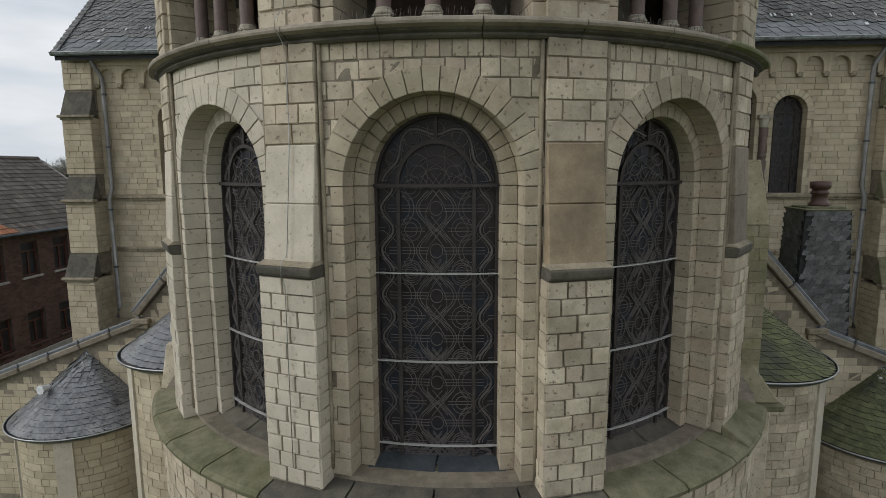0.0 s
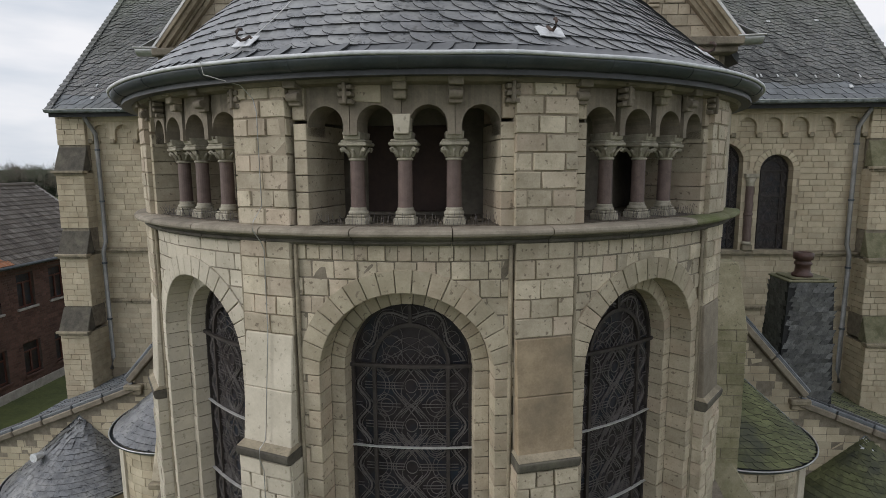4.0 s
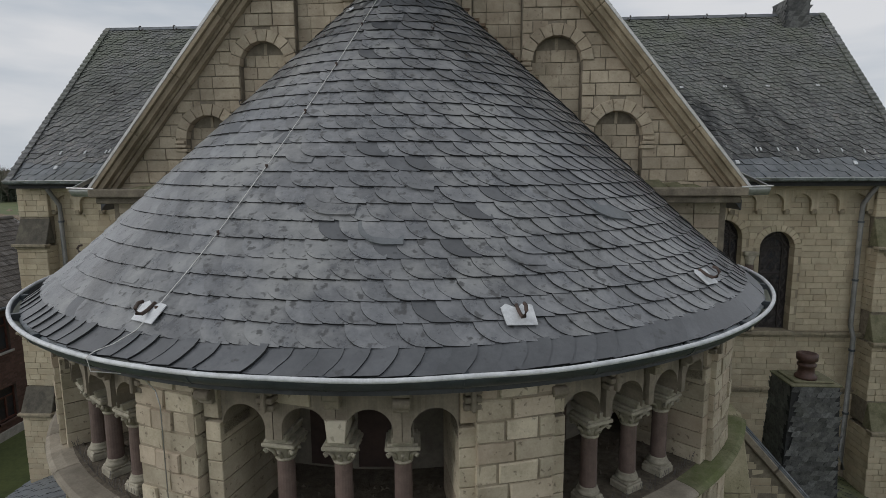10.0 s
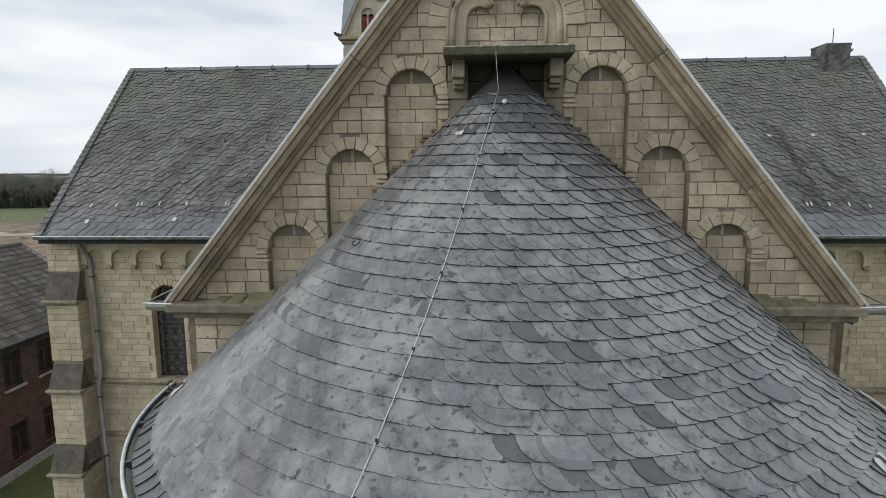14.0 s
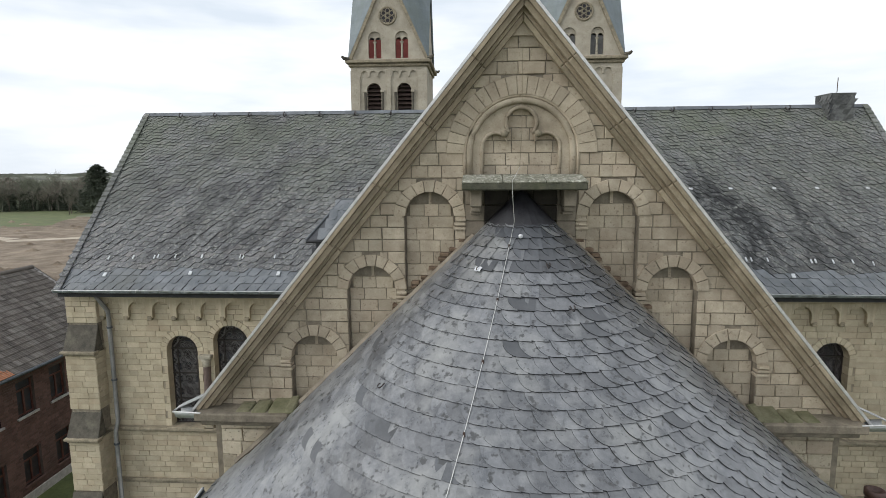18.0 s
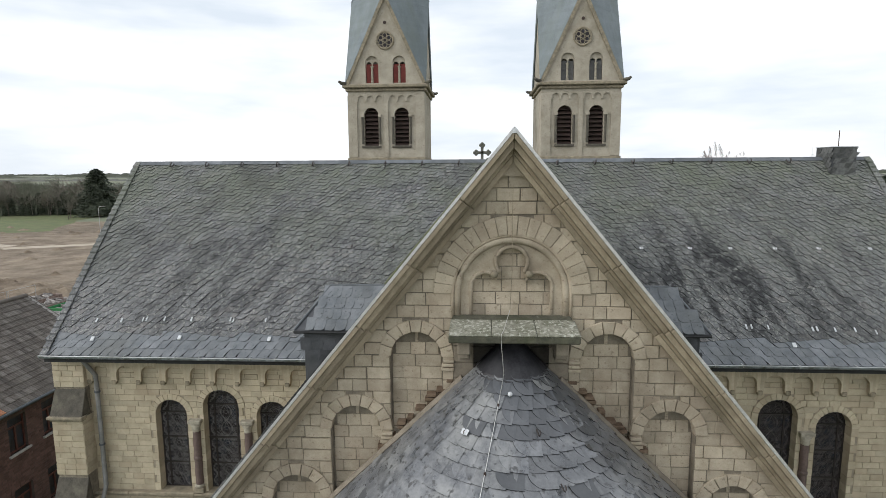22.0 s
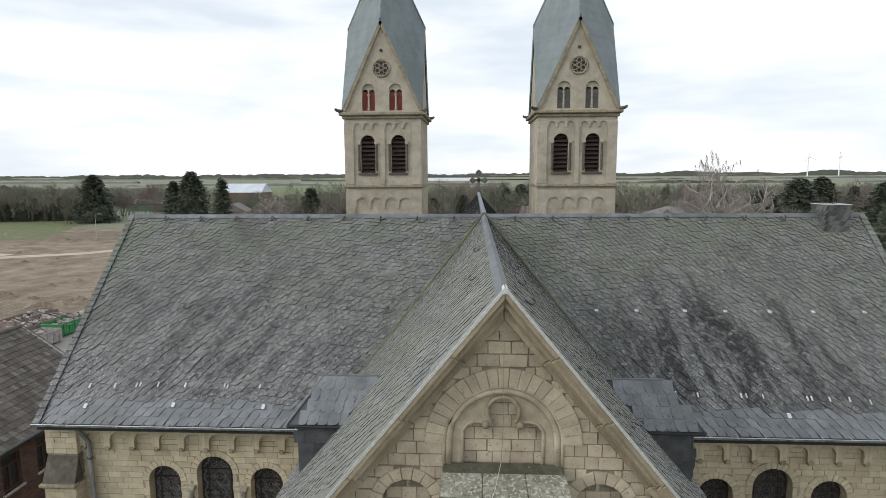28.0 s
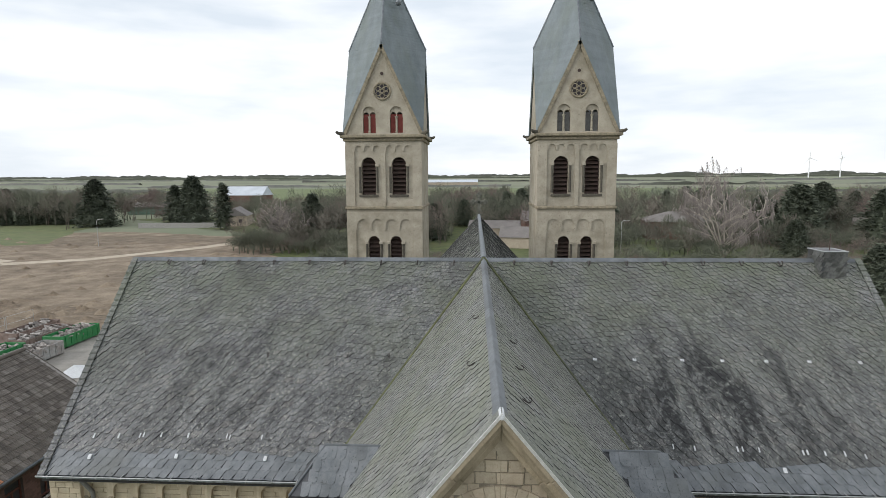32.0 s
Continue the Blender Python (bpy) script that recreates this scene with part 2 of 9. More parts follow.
        where = span(ln.outputs["Value"], 0.35, 1.15, 1.0, 0.0)
        torn = span(grain(5.0, 5, 0.75), 0.36, 0.52)
        col = over(times(times(times(span(grain(1.0, 7, 0.7, run.outputs[0]), 0.47, 0.56), where), torn), runs), col, (0.02, 0.021, 0.022))
    l.new(col, p.inputs["Base Color"])
    l.new(span(mid, 0, 1, 0.5, 0.75), p.inputs["Roughness"])
    b = n.new("ShaderNodeBump")
    b.inputs["Strength"].default_value, b.inputs["Distance"].default_value = 0.6, 0.012
    l.new(fine, b.inputs["Height"])
    l.new(b.outputs[0], p.inputs["Normal"])
    return m


STONE = material("tuff_stone", (0.381, 0.330, 0.244), (0.556, 0.495, 0.383), 5, 0.9, 0.75, 60, (0.215, 0.19, 0.125), 0.7, 1.8, vary=0.2,
                 speck=(0.12, 0.095, 0.07), speck_amount=0.7, hue=(0.45, 0.34, 0.27), hue_amount=0.4)
STONE_PALE = material("pale_tuff_stone", (0.45, 0.41, 0.328), (0.57, 0.522, 0.43), 4, 0.88, 0.4, 50, (0.3, 0.27, 0.2), 0.5, 0.8, vary=0.1,
                      speck=(0.16, 0.14, 0.1), speck_amount=0.5)
STONE_BROWN = material("brown_sandstone", (0.22, 0.17, 0.11), (0.34, 0.27, 0.18), 4, 0.9, 0.5, 55, (0.12, 0.1, 0.075), 0.7, 1.2, vary=0.12)
STONE_GABLE = material("gable_sandstone", (0.34, 0.288, 0.212), (0.49, 0.428, 0.33), 4, 0.9, 0.5, 55, (0.17, 0.138, 0.1), 0.75, 0.9, vary=0.14,
                       speck=(0.15, 0.11, 0.08), speck_amount=0.5, hue=(0.4, 0.3, 0.22), hue_amount=0.2)
STONE_YELLOW = material("yellow_tuff", (0.389, 0.335, 0.237), (0.515, 0.455, 0.337), 3, 0.92, 0.4, 45, (0.25, 0.2, 0.13), 0.5, 0.6, vary=0.13,
                        hue=(0.42, 0.34, 0.24), hue_amount=0.5)
STONE_TOWER = material("grey_tower_stone", (0.31, 0.28, 0.22), (0.44, 0.4, 0.325), 1.5, 0.92, 0.4, 20, (0.2, 0.175, 0.125), 0.75, 0.5, speck=(0.17, 0.15, 0.11), speck_amount=0.5)
STONE_TRIM = material("weathered_trim_stone", (0.2, 0.175, 0.125), (0.36, 0.31, 0.225), 6, 0.9, 0.6, 60, (0.085, 0.08, 0.06), 0.75, 1.6,
                      speck=(0.1, 0.1, 0.055), speck_amount=0.4)
STONE_CAPITAL = material("carved_limestone", (0.27, 0.25, 0.195), (0.43, 0.4, 0.32), 12, 0.85, 0.6, 90, (0.14, 0.125, 0.1), 0.7, 5)
# Serves sooty stone and the shade painted on the cornice roll.
STONE_SOOT_SHADE = material("blackened_stone", (0.055, 0.05, 0.042), (0.11, 0.1, 0.08), 6, 0.9, 0.6, 50, (0.2, 0.19, 0.14), 0.6, 2.5)
STONE_MOSS = material("mossy_stone", (0.105, 0.105, 0.06), (0.23, 0.215, 0.14), 5, 0.95, 0.8, 50, (0.06, 0.07, 0.02), 0.7, 1.5)
MORTAR = material("old_mortar", (0.15, 0.13, 0.1), (0.28, 0.245, 0.19), 8, 0.95, 0.5, 80, (0.1, 0.085, 0.06), 0.6, 1.2)
PORPHYRY = material("red_sandstone_shaft", (0.106, 0.075, 0.066), (0.168, 0.122, 0.108), 14, 0.6, 0.2, 150, (0.11, 0.08, 0.07), 0.5, 4, vary=0.1)
SLATE = material("roof_slate", (0.078, 0.084, 0.093), (0.17, 0.176, 0.186), 6, 0.3, 0.3, 36, (0.275, 0.28, 0.272), 0.9, 1.5, vary=0.24,
                 speck=(0.03, 0.031, 0.031), speck_amount=0.9, speck_at=0.59, spec=0.95, streak=(0.034, 0.035, 0.037), streak_amount=0.5, stain_at=0.46)
SLATE_OLD = old_slate("mossy_old_slate", (0.06, 0.064, 0.069), (0.216, 0.219, 0.223), (0.122, 0.142, 0.086), 13.0, 16.6, fleck=0.85, patch=0.5, runs=0.6, centre=(-6.6, 13.9), lean=(-0.86, 0.69))
SLATE_DARK = material("dark_slate", (0.034, 0.037, 0.042), (0.078, 0.082, 0.09), 3, 0.5, 0.3, 50, (0.09, 0.09, 0.08), 0.4, 1.1, vary=0.25)
SLATE_MOSS = material("green_mossy_slate", (0.06, 0.068, 0.03), (0.14, 0.15, 0.07), 3, 0.8, 0.5, 40, (0.05, 0.052, 0.05), 0.8, 1.0, vary=0.25)
SLATE_SPIRE = material("blue_grey_spire_slate", (0.12, 0.148, 0.16), (0.19, 0.222, 0.235), 1.6, 0.55, 0.4, 14, (0.13, 0.155, 0.125), 0.6, 0.5, stretch=(1, 1, .35), vary=.05)
ZINC = material("weathered_zinc", (0.34, 0.35, 0.35), (0.52, 0.53, 0.53), 6, 0.45, 0.15, 70, (0.2, 0.22, 0.23), 0.5, 2.0, metal=0.6)
ZINC_DARK = material("dark_zinc", (0.045, 0.055, 0.064), (0.09, 0.105, 0.12), 5, 0.4, 0.15, 60, (0.15, 0.15, 0.14), 0.4, 2.0, metal=0.4)
GUTTER_IN = material("grimy_gutter_floor", (0.2, 0.21, 0.17), (0.36, 0.37, 0.31), 8, 0.7, 0.3, 50, (0.08, 0.085, 0.06), 0.7, 4)
LEAD = material("grey_lead", (0.1, 0.115, 0.13), (0.2, 0.22, 0.24), 3, 0.5, 0.2, 50, (0.28, 0.29, 0.29), 0.4, 1.5, metal=0.3)
FLASH = material("bright_lead_flashing", (0.5, 0.52, 0.54), (0.68, 0.7, 0.72), 14, 0.55, 0.2, 80, (0.3, 0.3, 0.3), 0.5, 8)
IRON = material("rusty_iron", (0.04, 0.03, 0.026), (0.09, 0.06, 0.048), 30, 0.7, 0.5, 200, (0.16, 0.08, 0.05), 0.4, 10)
IRON_DARK = material("dark_window_iron", (0.025, 0.021, 0.02), (0.055, 0.046, 0.042), 12, 0.6, 0.3, 90)
GRILLE = material("grey_iron_grille", (0.085, 0.078, 0.076), (0.145, 0.132, 0.128), 8, 0.6, 0.2, 80, (0.06, 0.045, 0.04), 0.5, 3)
BAR_LIGHT = material("galvanised_bar", (0.5, 0.5, 0.49), (0.66, 0.66, 0.65), 20, 0.4, 0.1, 80, metal=0.4)
# Blue patches and lifted base colour paint reflections as well as tinted glass.
GLASS_DARK = material("dark_stained_glass", (0.017, 0.014, 0.015), (0.042, 0.035, 0.037), 3, 0.4, 0.1, 14, (0.016, 0.036, 0.062), 0.7, 2.6, spec=0.25)
GLASS_RED = material("red_boarding", (0.14, 0.025, 0.02), (0.22, 0.05, 0.04), 3, 0.7, 0.2, 20)
OPENING_DARK = material("dark_boarding", (0.07, 0.07, 0.07), (0.14, 0.14, 0.135), 3, 0.7, 0.2, 20)
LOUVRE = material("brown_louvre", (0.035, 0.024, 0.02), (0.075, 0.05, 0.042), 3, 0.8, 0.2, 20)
# Dark base colour stands in for the shade inside openings.
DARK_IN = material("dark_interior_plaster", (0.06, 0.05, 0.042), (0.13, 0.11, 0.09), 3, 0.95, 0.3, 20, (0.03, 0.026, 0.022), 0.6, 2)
DEBRIS = material("dirty_gallery_floor", (0.07, 0.058, 0.045), (0.17, 0.145, 0.11), 14, 0.95, 1.0, 60, (0.05, 0.04, 0.032), 0.7, 4)
BRICK_ORANGE = material("exposed_brick", (0.085, 0.056, 0.036), (0.2, 0.145, 0.1), 8, 0.92, 0.5, 60, (0.2, 0.15, 0.1), 0.6, 4, vary=0.2)
BRICK = material("dark_red_brick", (0.07, 0.038, 0.032), (0.125, 0.07, 0.058), 2, 0.92, 0.4, 30, (0.045, 0.035, 0.032), 0.7, 0.5, vary=0.25)
BRICK_JOINT = material("brick_mortar", (0.06, 0.045, 0.04), (0.11, 0.085, 0.075), 3, 0.95, 0.3, 30, (0.04, 0.035, 0.03), 0.6, 0.6)
TILE = material("clay_roof_tile", (0.07, 0.062, 0.055), (0.13, 0.115, 0.102), 1.2, 0.85, 0.4, 25, (0.1, 0.095, 0.08), 0.6, 0.4, vary=0.2,
                hue=(0.3, 0.28, 0.26), hue_amount=0.35)
TILE_ORANGE = material("orange_clay_tile", (0.3, 0.13, 0.07), (0.42, 0.2, 0.11), 3, 0.85, 0.3, 30, vary=0.2)
SILL = material("grey_sill_stone", (0.25, 0.24, 0.23), (0.38, 0.37, 0.35), 4, 0.85, 0.3, 40)
WINDOW_WOOD = material("dark_red_window_frame", (0.06, 0.022, 0.018), (0.1, 0.04, 0.03), 5, 0.6, 0.2, 40)
CLAY = material("brown_glazed_clay", (0.05, 0.028, 0.022), (0.1, 0.055, 0.045), 8, 0.45, 0.2, 40)
GRASS = material("winter_grass", (0.04, 0.055, 0.018), (0.105, 0.125, 0.042), 0.35, 0.95, 0.6, 6, (0.11, 0.1, 0.05), 0.6, 0.06, bump_dist=0.05)
LAWN = material("green_lawn", (0.05, 0.105, 0.022), (0.1, 0.17, 0.04), 1.2, 0.95, 0.6, 12, (0.12, 0.12, 0.05), 0.5, 0.15, bump_dist=0.03)
MEADOW = material("bright_field", (0.095, 0.13, 0.05), (0.14, 0.17, 0.075), 0.05, 0.95, 0.3, 1.0, (0.16, 0.16, 0.07), 0.5, 0.02)
FARMLAND = material("far_farmland", (0.11, 0.135, 0.08), (0.2, 0.21, 0.145), 0.004, 0.95, 0.2, 0.05, (0.22, 0.2, 0.14), 0.8, 0.0022, stretch=(0.35, 1.6, 1))
SOIL = material("bare_rubble_soil", (0.12, 0.09, 0.062), (0.29, 0.235, 0.172), 0.22, 0.95, 0.9, 3.0, (0.085, 0.06, 0.04), 0.9, 0.09, bump_dist=0.25)
TRACK = material("pale_gravel_track", (0.36, 0.31, 0.24), (0.48, 0.42, 0.34), 0.4, 0.95, 0.4, 4, (0.27, 0.22, 0.16), 0.5, 0.12)
PAVING = material("grey_yard_paving", (0.2, 0.19, 0.17), (0.3, 0.285, 0.26), 0.6, 0.9, 0.3, 6, (0.14, 0.13, 0.11), 0.6, 0.2)
BARK = material("grey_brown_bark", (0.085, 0.07, 0.055), (0.16, 0.135, 0.11), 3, 0.95, 0.3, 20, vary=0.25)
BARK_PALE = material("pale_birch_bark", (0.33, 0.29, 0.24), (0.46, 0.42, 0.37), 3, 0.9, 0.3, 20)
TWIG = material("winter_twigs", (0.105, 0.095, 0.078), (0.185, 0.168, 0.14), 0.3, 0.95, 0.2, 2, (0.1, 0.108, 0.075), 0.9, 0.05, vary=0.2)
# Needle green is lifted to stand in for distance haze.
NEEDLE = material("dark_conifer_needles", (0.042, 0.054, 0.038), (0.1, 0.115, 0.08), 0.8, 0.9, 0.3, 6, vary=0.25)
# Greyed, lightened colour stands in for haze over distant trees.
WOODS_HAZED = material("distant_woodland", (0.11, 0.115, 0.105), (0.17, 0.17, 0.155), 0.06, 0.95, 0.2, 0.6, vary=0.35, hue=(0.07, 0.085, 0.05), hue_amount=0.8)
PAINT_GREEN = material("green_painted_steel", (0.02, 0.16, 0.05), (0.04, 0.24, 0.08), 2, 0.5, 0.2, 20, (0.1, 0.09, 0.06), 0.4, 1.0)
PAINT_GREY = material("rusty_grey_steel", (0.24, 0.24, 0.23), (0.38, 0.38, 0.37), 2, 0.6, 0.2, 20, (0.2, 0.1, 0.06), 0.5, 0.8)
RUBBLE = material("mixed_rubble", (0.13, 0.11, 0.095), (0.4, 0.38, 0.36), 4, 0.9, 0.4, 30, vary=0.4)
ROOF_FAR = material("far_roof", (0.13, 0.12, 0.115), (0.2, 0.185, 0.175), 0.3, 0.85, 0.2, 3)
WALL_FAR = material("far_wall", (0.32, 0.27, 0.21), (0.44, 0.38, 0.3), 0.3, 0.9, 0.2, 3)
WALL_BRICK_FAR = material("far_brick_wall", (0.12, 0.07, 0.055), (0.19, 0.12, 0.095), 0.3, 0.9, 0.2, 3)
SHED_WHITE = material("pale_shed_roof", (0.42, 0.46, 0.51), (0.54, 0.58, 0.63), 0.2, 0.6, 0.1, 3)
WHITE = material("white_turbine_paint", (0.75, 0.76, 0.77), (0.82, 0.83, 0.84), 1, 0.5, 0.05, 5)
CABLE = material("bright_cable", (0.55, 0.55, 0.53), (0.68, 0.68, 0.66), 10, 0.4, 0.1, 60, metal=0.5)
# Near-black colour paints shadow lines between slates, with dirt on cut edges.
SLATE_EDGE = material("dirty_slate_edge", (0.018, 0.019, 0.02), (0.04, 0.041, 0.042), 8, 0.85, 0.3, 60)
STONE_AGED = material("grey_brown_aged_stone", (0.17, 0.145, 0.11), (0.27, 0.235, 0.185), 6, 0.9, 0.5, 60, (0.1, 0.085, 0.065), 0.6, 2.0, vary=0.12)
LEAD_VERGE = material("blue_grey_verge_slate", (0.09, 0.1, 0.11), (0.17, 0.185, 0.2), 4, 0.55, 0.3, 50, (0.08, 0.085, 0.085), 0.5, 1.5, vary=0.25)
MORTAR_LIGHT = material("pale_mortar", (0.24, 0.205, 0.15), (0.36, 0.31, 0.235), 8, 0.95, 0.5, 80, (0.16, 0.135, 0.1), 0.5, 1.2)
SLATE_CHOIR = old_slate("choir_slate", (0.105, 0.109, 0.108), (0.295, 0.3, 0.29), (0.16, 0.178, 0.115), 12.2, 15.5, fleck=0.65)
SLATE_STREAK = old_slate("streaked_old_slate", (0.058, 0.063, 0.066), (0.205, 0.21, 0.208), (0.118, 0.136, 0.08), 13.0, 16.6, fleck=0.8, runs=1.0, patch=0.4, centre=(6.0, 13.6), lean=(0.94, 0.34))
PAINT_RUST = material("rusty_brown_steel", (0.13, 0.09, 0.075), (0.24, 0.18, 0.155), 2, 0.75, 0.3, 20, (0.3, 0.27, 0.25), 0.5, 0.8)
PAINT_TEAL = material("faded_green_cladding", (0.09, 0.15, 0.115), (0.14, 0.2, 0.16), 1, 0.7, 0.2, 10)
TWIG_RED = material("reddish_twigs", (0.115, 0.088, 0.078), (0.19, 0.146, 0.132), 0.3, 0.95, 0.2, 2, (0.11, 0.096, 0.08), 0.7, 0.06, vary=0.2)
TWIG_OLIVE = material("grey_green_twigs", (0.085, 0.092, 0.066), (0.17, 0.178, 0.135), 0.3, 0.95, 0.2, 2, (0.05, 0.06, 0.04), 0.8, 0.06, vary=0.2)
STONE_RING = material("arch_tuff_stone", (0.340, 0.292, 0.215), (0.489, 0.432, 0.330), 5, 0.9, 0.6, 60, (0.2, 0.185, 0.115), 0.65, 0.9, vary=0.17,
                      speck=(0.12, 0.095, 0.07), speck_amount=0.7, hue=(0.4, 0.29, 0.22), hue_amount=0.35)
STONE_LICHEN = material("lichened_slab_stone", (0.12, 0.12, 0.085), (0.34, 0.335, 0.28), 16, 0.95, 0.8, 60, (0.07, 0.075, 0.04), 0.75, 5.0,
                        speck=(0.46, 0.46, 0.4), speck_amount=0.8, speck_at=0.55)
SOIL_DARK = material("churned_dark_soil", (0.075, 0.056, 0.038), (0.21, 0.165, 0.118), 0.5, 0.95, 1.0, 3.0, (0.27, 0.225, 0.165), 0.6, 0.25, bump_dist=0.3, stretch=(.5, 1.6, 1))
STONE_GREEN = material("algae_green_tuff", (0.23, 0.21, 0.13), (0.38, 0.34, 0.235), 4, 0.92, 0.6, 50, (0.1, 0.115, 0.035), 0.7, 0.9, vary=0.15,
                       speck=(0.1, 0.09, 0.06), speck_amount=0.6)
SLATE_NEW = material("smooth_dark_slate", (0.055, 0.06, 0.067), (0.1, 0.106, 0.115), 5, 0.34, 0.25, 30, (0.045, 0.048, 0.053), 0.6, 1.2, vary=0.18,
                     speck=(0.03, 0.032, 0.033), speck_amount=0.8, speck_at=0.63, spec=0.8)
SLATE_BLUE = material("bluish_eave_slate", (0.105, 0.118, 0.13), (0.185, 0.198, 0.21), 3, 0.5, 0.35, 40, (0.085, 0.09, 0.08), 0.6, 0.8, vary=0.16,
                      speck=(0.03, 0.032, 0.032), speck_amount=0.6, speck_at=0.63)
ZINC_STAINED = material("stained_zinc_strip", (0.2, 0.225, 0.25), (0.42, 0.46, 0.5), 8, 0.5, 0.2, 60, (0.06, 0.068, 0.05), 0.95, 4.5, metal=0.3, stain_at=0.42)
MEADOW_OLIVE = material("worn_olive_meadow", (0.075, 0.098, 0.038), (0.135, 0.155, 0.065), 0.25, 0.95, 0.4, 3, (0.12, 0.11, 0.06), 0.8, 0.07, bump_dist=0.04)
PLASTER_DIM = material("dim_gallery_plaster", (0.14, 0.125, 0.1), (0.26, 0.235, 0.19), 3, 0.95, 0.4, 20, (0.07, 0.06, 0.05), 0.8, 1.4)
PIPE_GREY = material("weathered_grey_pipe", (0.16, 0.16, 0.155), (0.27, 0.27, 0.26), 4, 0.5, 0.15, 50, (0.11, 0.115, 0.1), 0.6, 1.5, metal=0.2)
GRILLE_PALE = material("pale_iron_grille", (0.17, 0.165, 0.16), (0.26, 0.25, 0.245), 8, 0.6, 0.2, 80, (0.1, 0.09, 0.085), 0.6, 3)
SLAB_DARK = material("dark_mossy_slab", (0.05, 0.05, 0.038), (0.115, 0.112, 0.08), 8, 0.95, 0.8, 45, (0.05, 0.06, 0.025), 0.7, 2.5, speck=(0.24, 0.24, 0.2), speck_amount=0.6, speck_at=0.66)
STONE_COPING = material("weathered_coping_stone", (0.21, 0.172, 0.118), (0.36, 0.305, 0.22), 4, 0.92, 0.5, 50, (0.1, 0.088, 0.052), 0.75, 1.3, vary=0.16, stretch=(1, 1, .6))
STONE_FINIAL = material("grey_green_finial_stone", (0.07, 0.072, 0.062), (0.17, 0.17, 0.145), 5, 0.95, 0.5, 30, (0.06, 0.07, 0.04), 0.6, 2.0)
STONE_BLACK = material("soot_black_stone", (0.022, 0.019, 0.016), (0.055, 0.048, 0.04), 6, 0.95, 0.5, 50, (0.09, 0.08, 0.065), 0.5, 2.5)
STONE_STAINED = material("dark_stained_stone", (0.13, 0.112, 0.085), (0.27, 0.235, 0.18), 6, 0.95, 0.7, 50, (0.06, 0.058, 0.042), 0.75, 2.2, vary=0.15)
TWIG_BIRCH = material("pale_birch_twigs", (0.19, 0.165, 0.155), (0.31, 0.275, 0.26), 0.3, 0.95, 0.2, 2, vary=0.2)
STONE_SILL = material("grey_sill_stone", (0.205, 0.18, 0.142), (0.335, 0.298, 0.24), 5, 0.9, 0.6, 55, (0.12, 0.105, 0.08), 0.65, 1.8, vary=0.14)
LEAD_BLACK = material("sooty_lead", (0.014, 0.014, 0.017), (0.035, 0.035, 0.04), 5, 0.5, 0.2, 40, (0.06, 0.06, 0.062), 0.5, 2.5)
SLATE_FLUE = material("chimney_slate", (0.04, 0.042, 0.042), (0.115, 0.118, 0.114), 14, 0.42, 0.4, 60, (0.085, 0.09, 0.072), 0.5, 3.5, vary=0.5)
STONE_MOSS_GREEN = material("bright_mossy_stone", (0.1, 0.11, 0.045), (0.22, 0.22, 0.13), 5, 0.95, 0.8, 50, (0.08, 0.115, 0.02), 0.85, 1.6)


# ---- builders ----
RNG = random.Random(7)


def mesh_of(name, verts, faces, mat, smooth=False):
    me = bpy.data.meshes.new(name)
    me.from_pydata([tuple(v) for v in verts], [], faces)
    me.materials.append(mat)
    if smooth:
        me.polygons.foreach_set("use_smooth", [True] * len(me.polygons))
    me.update()
    return me


def piece(name, verts, faces, mat, parent=None, label="", smooth=False, kind=""):
    """One mesh object, under a thing or a part."""
    ob = new(name, mesh_of(name, verts, faces, mat, smooth))
    if parent is not None:
        ob.parent = parent
    return tagged(ob, label=label, kind=kind)


def part(name, bm, mat, parent=None, label="", smooth=False, kind=""):
    me = bpy.data.meshes.new(name)
    bm.to_mesh(me)
    bm.free()
    me.materials.append(mat)
    if smooth:
        me.polygons.foreach_set("use_smooth", [True] * len(me.polygons))
    ob = new(name, me)
    if parent is not None:
        ob.parent = parent
    return tagged(ob, label=label, kind=kind)


def base(name, x=0, y=0, z=0, rz=0):
    ob = new(name)
    ob.matrix_world = pose(x, y, z, 0, 0, rz)
    return ob


BOX_FACES = [(0, 3, 2, 1), (4, 5, 6, 7), (0, 1, 5, 4), (1, 2, 6, 5), (2, 3, 7, 6), (3, 0, 4, 7)]


def box_vf(x0, x1, y0, y1, z0, z1):
    return [(x0, y0, z0), (x1, y0, z0), (x1, y1, z0), (x0, y1, z0), (x0, y0, z1), (x1, y0, z1), (x1, y1, z1), (x0, y1, z1)], BOX_FACES


def bevelled(verts, faces, width=0.01, segments=1):
    bm = bmesh.new()
    vs = [bm.verts.new(v) for v in verts]
    for f in faces:
        bm.faces.new([vs[i] for i in f])
    bmesh.ops.recalc_face_normals(bm, faces=bm.faces)
    if width:
        bmesh.ops.bevel(bm, geom=list(bm.edges), offset=width, segments=segments, affect='EDGES', clamp_overlap=True)
    return bm


def box(name, x0, x1, y0, y1, z0, z1, mat, parent=None, label="", width=0.01, kind=""):
    return part(name, bevelled(*box_vf(x0, x1, y0, y1, z0, z1), width), mat, parent, label, kind=kind)


def joined(groups):
    """Verts and faces of several solids as one."""
    vs, fs = [], []
    for v, f in groups:
        o = len(vs)
        vs += list(v)
        fs += [tuple(i + o for i in q) for q in f]
    return vs, fs


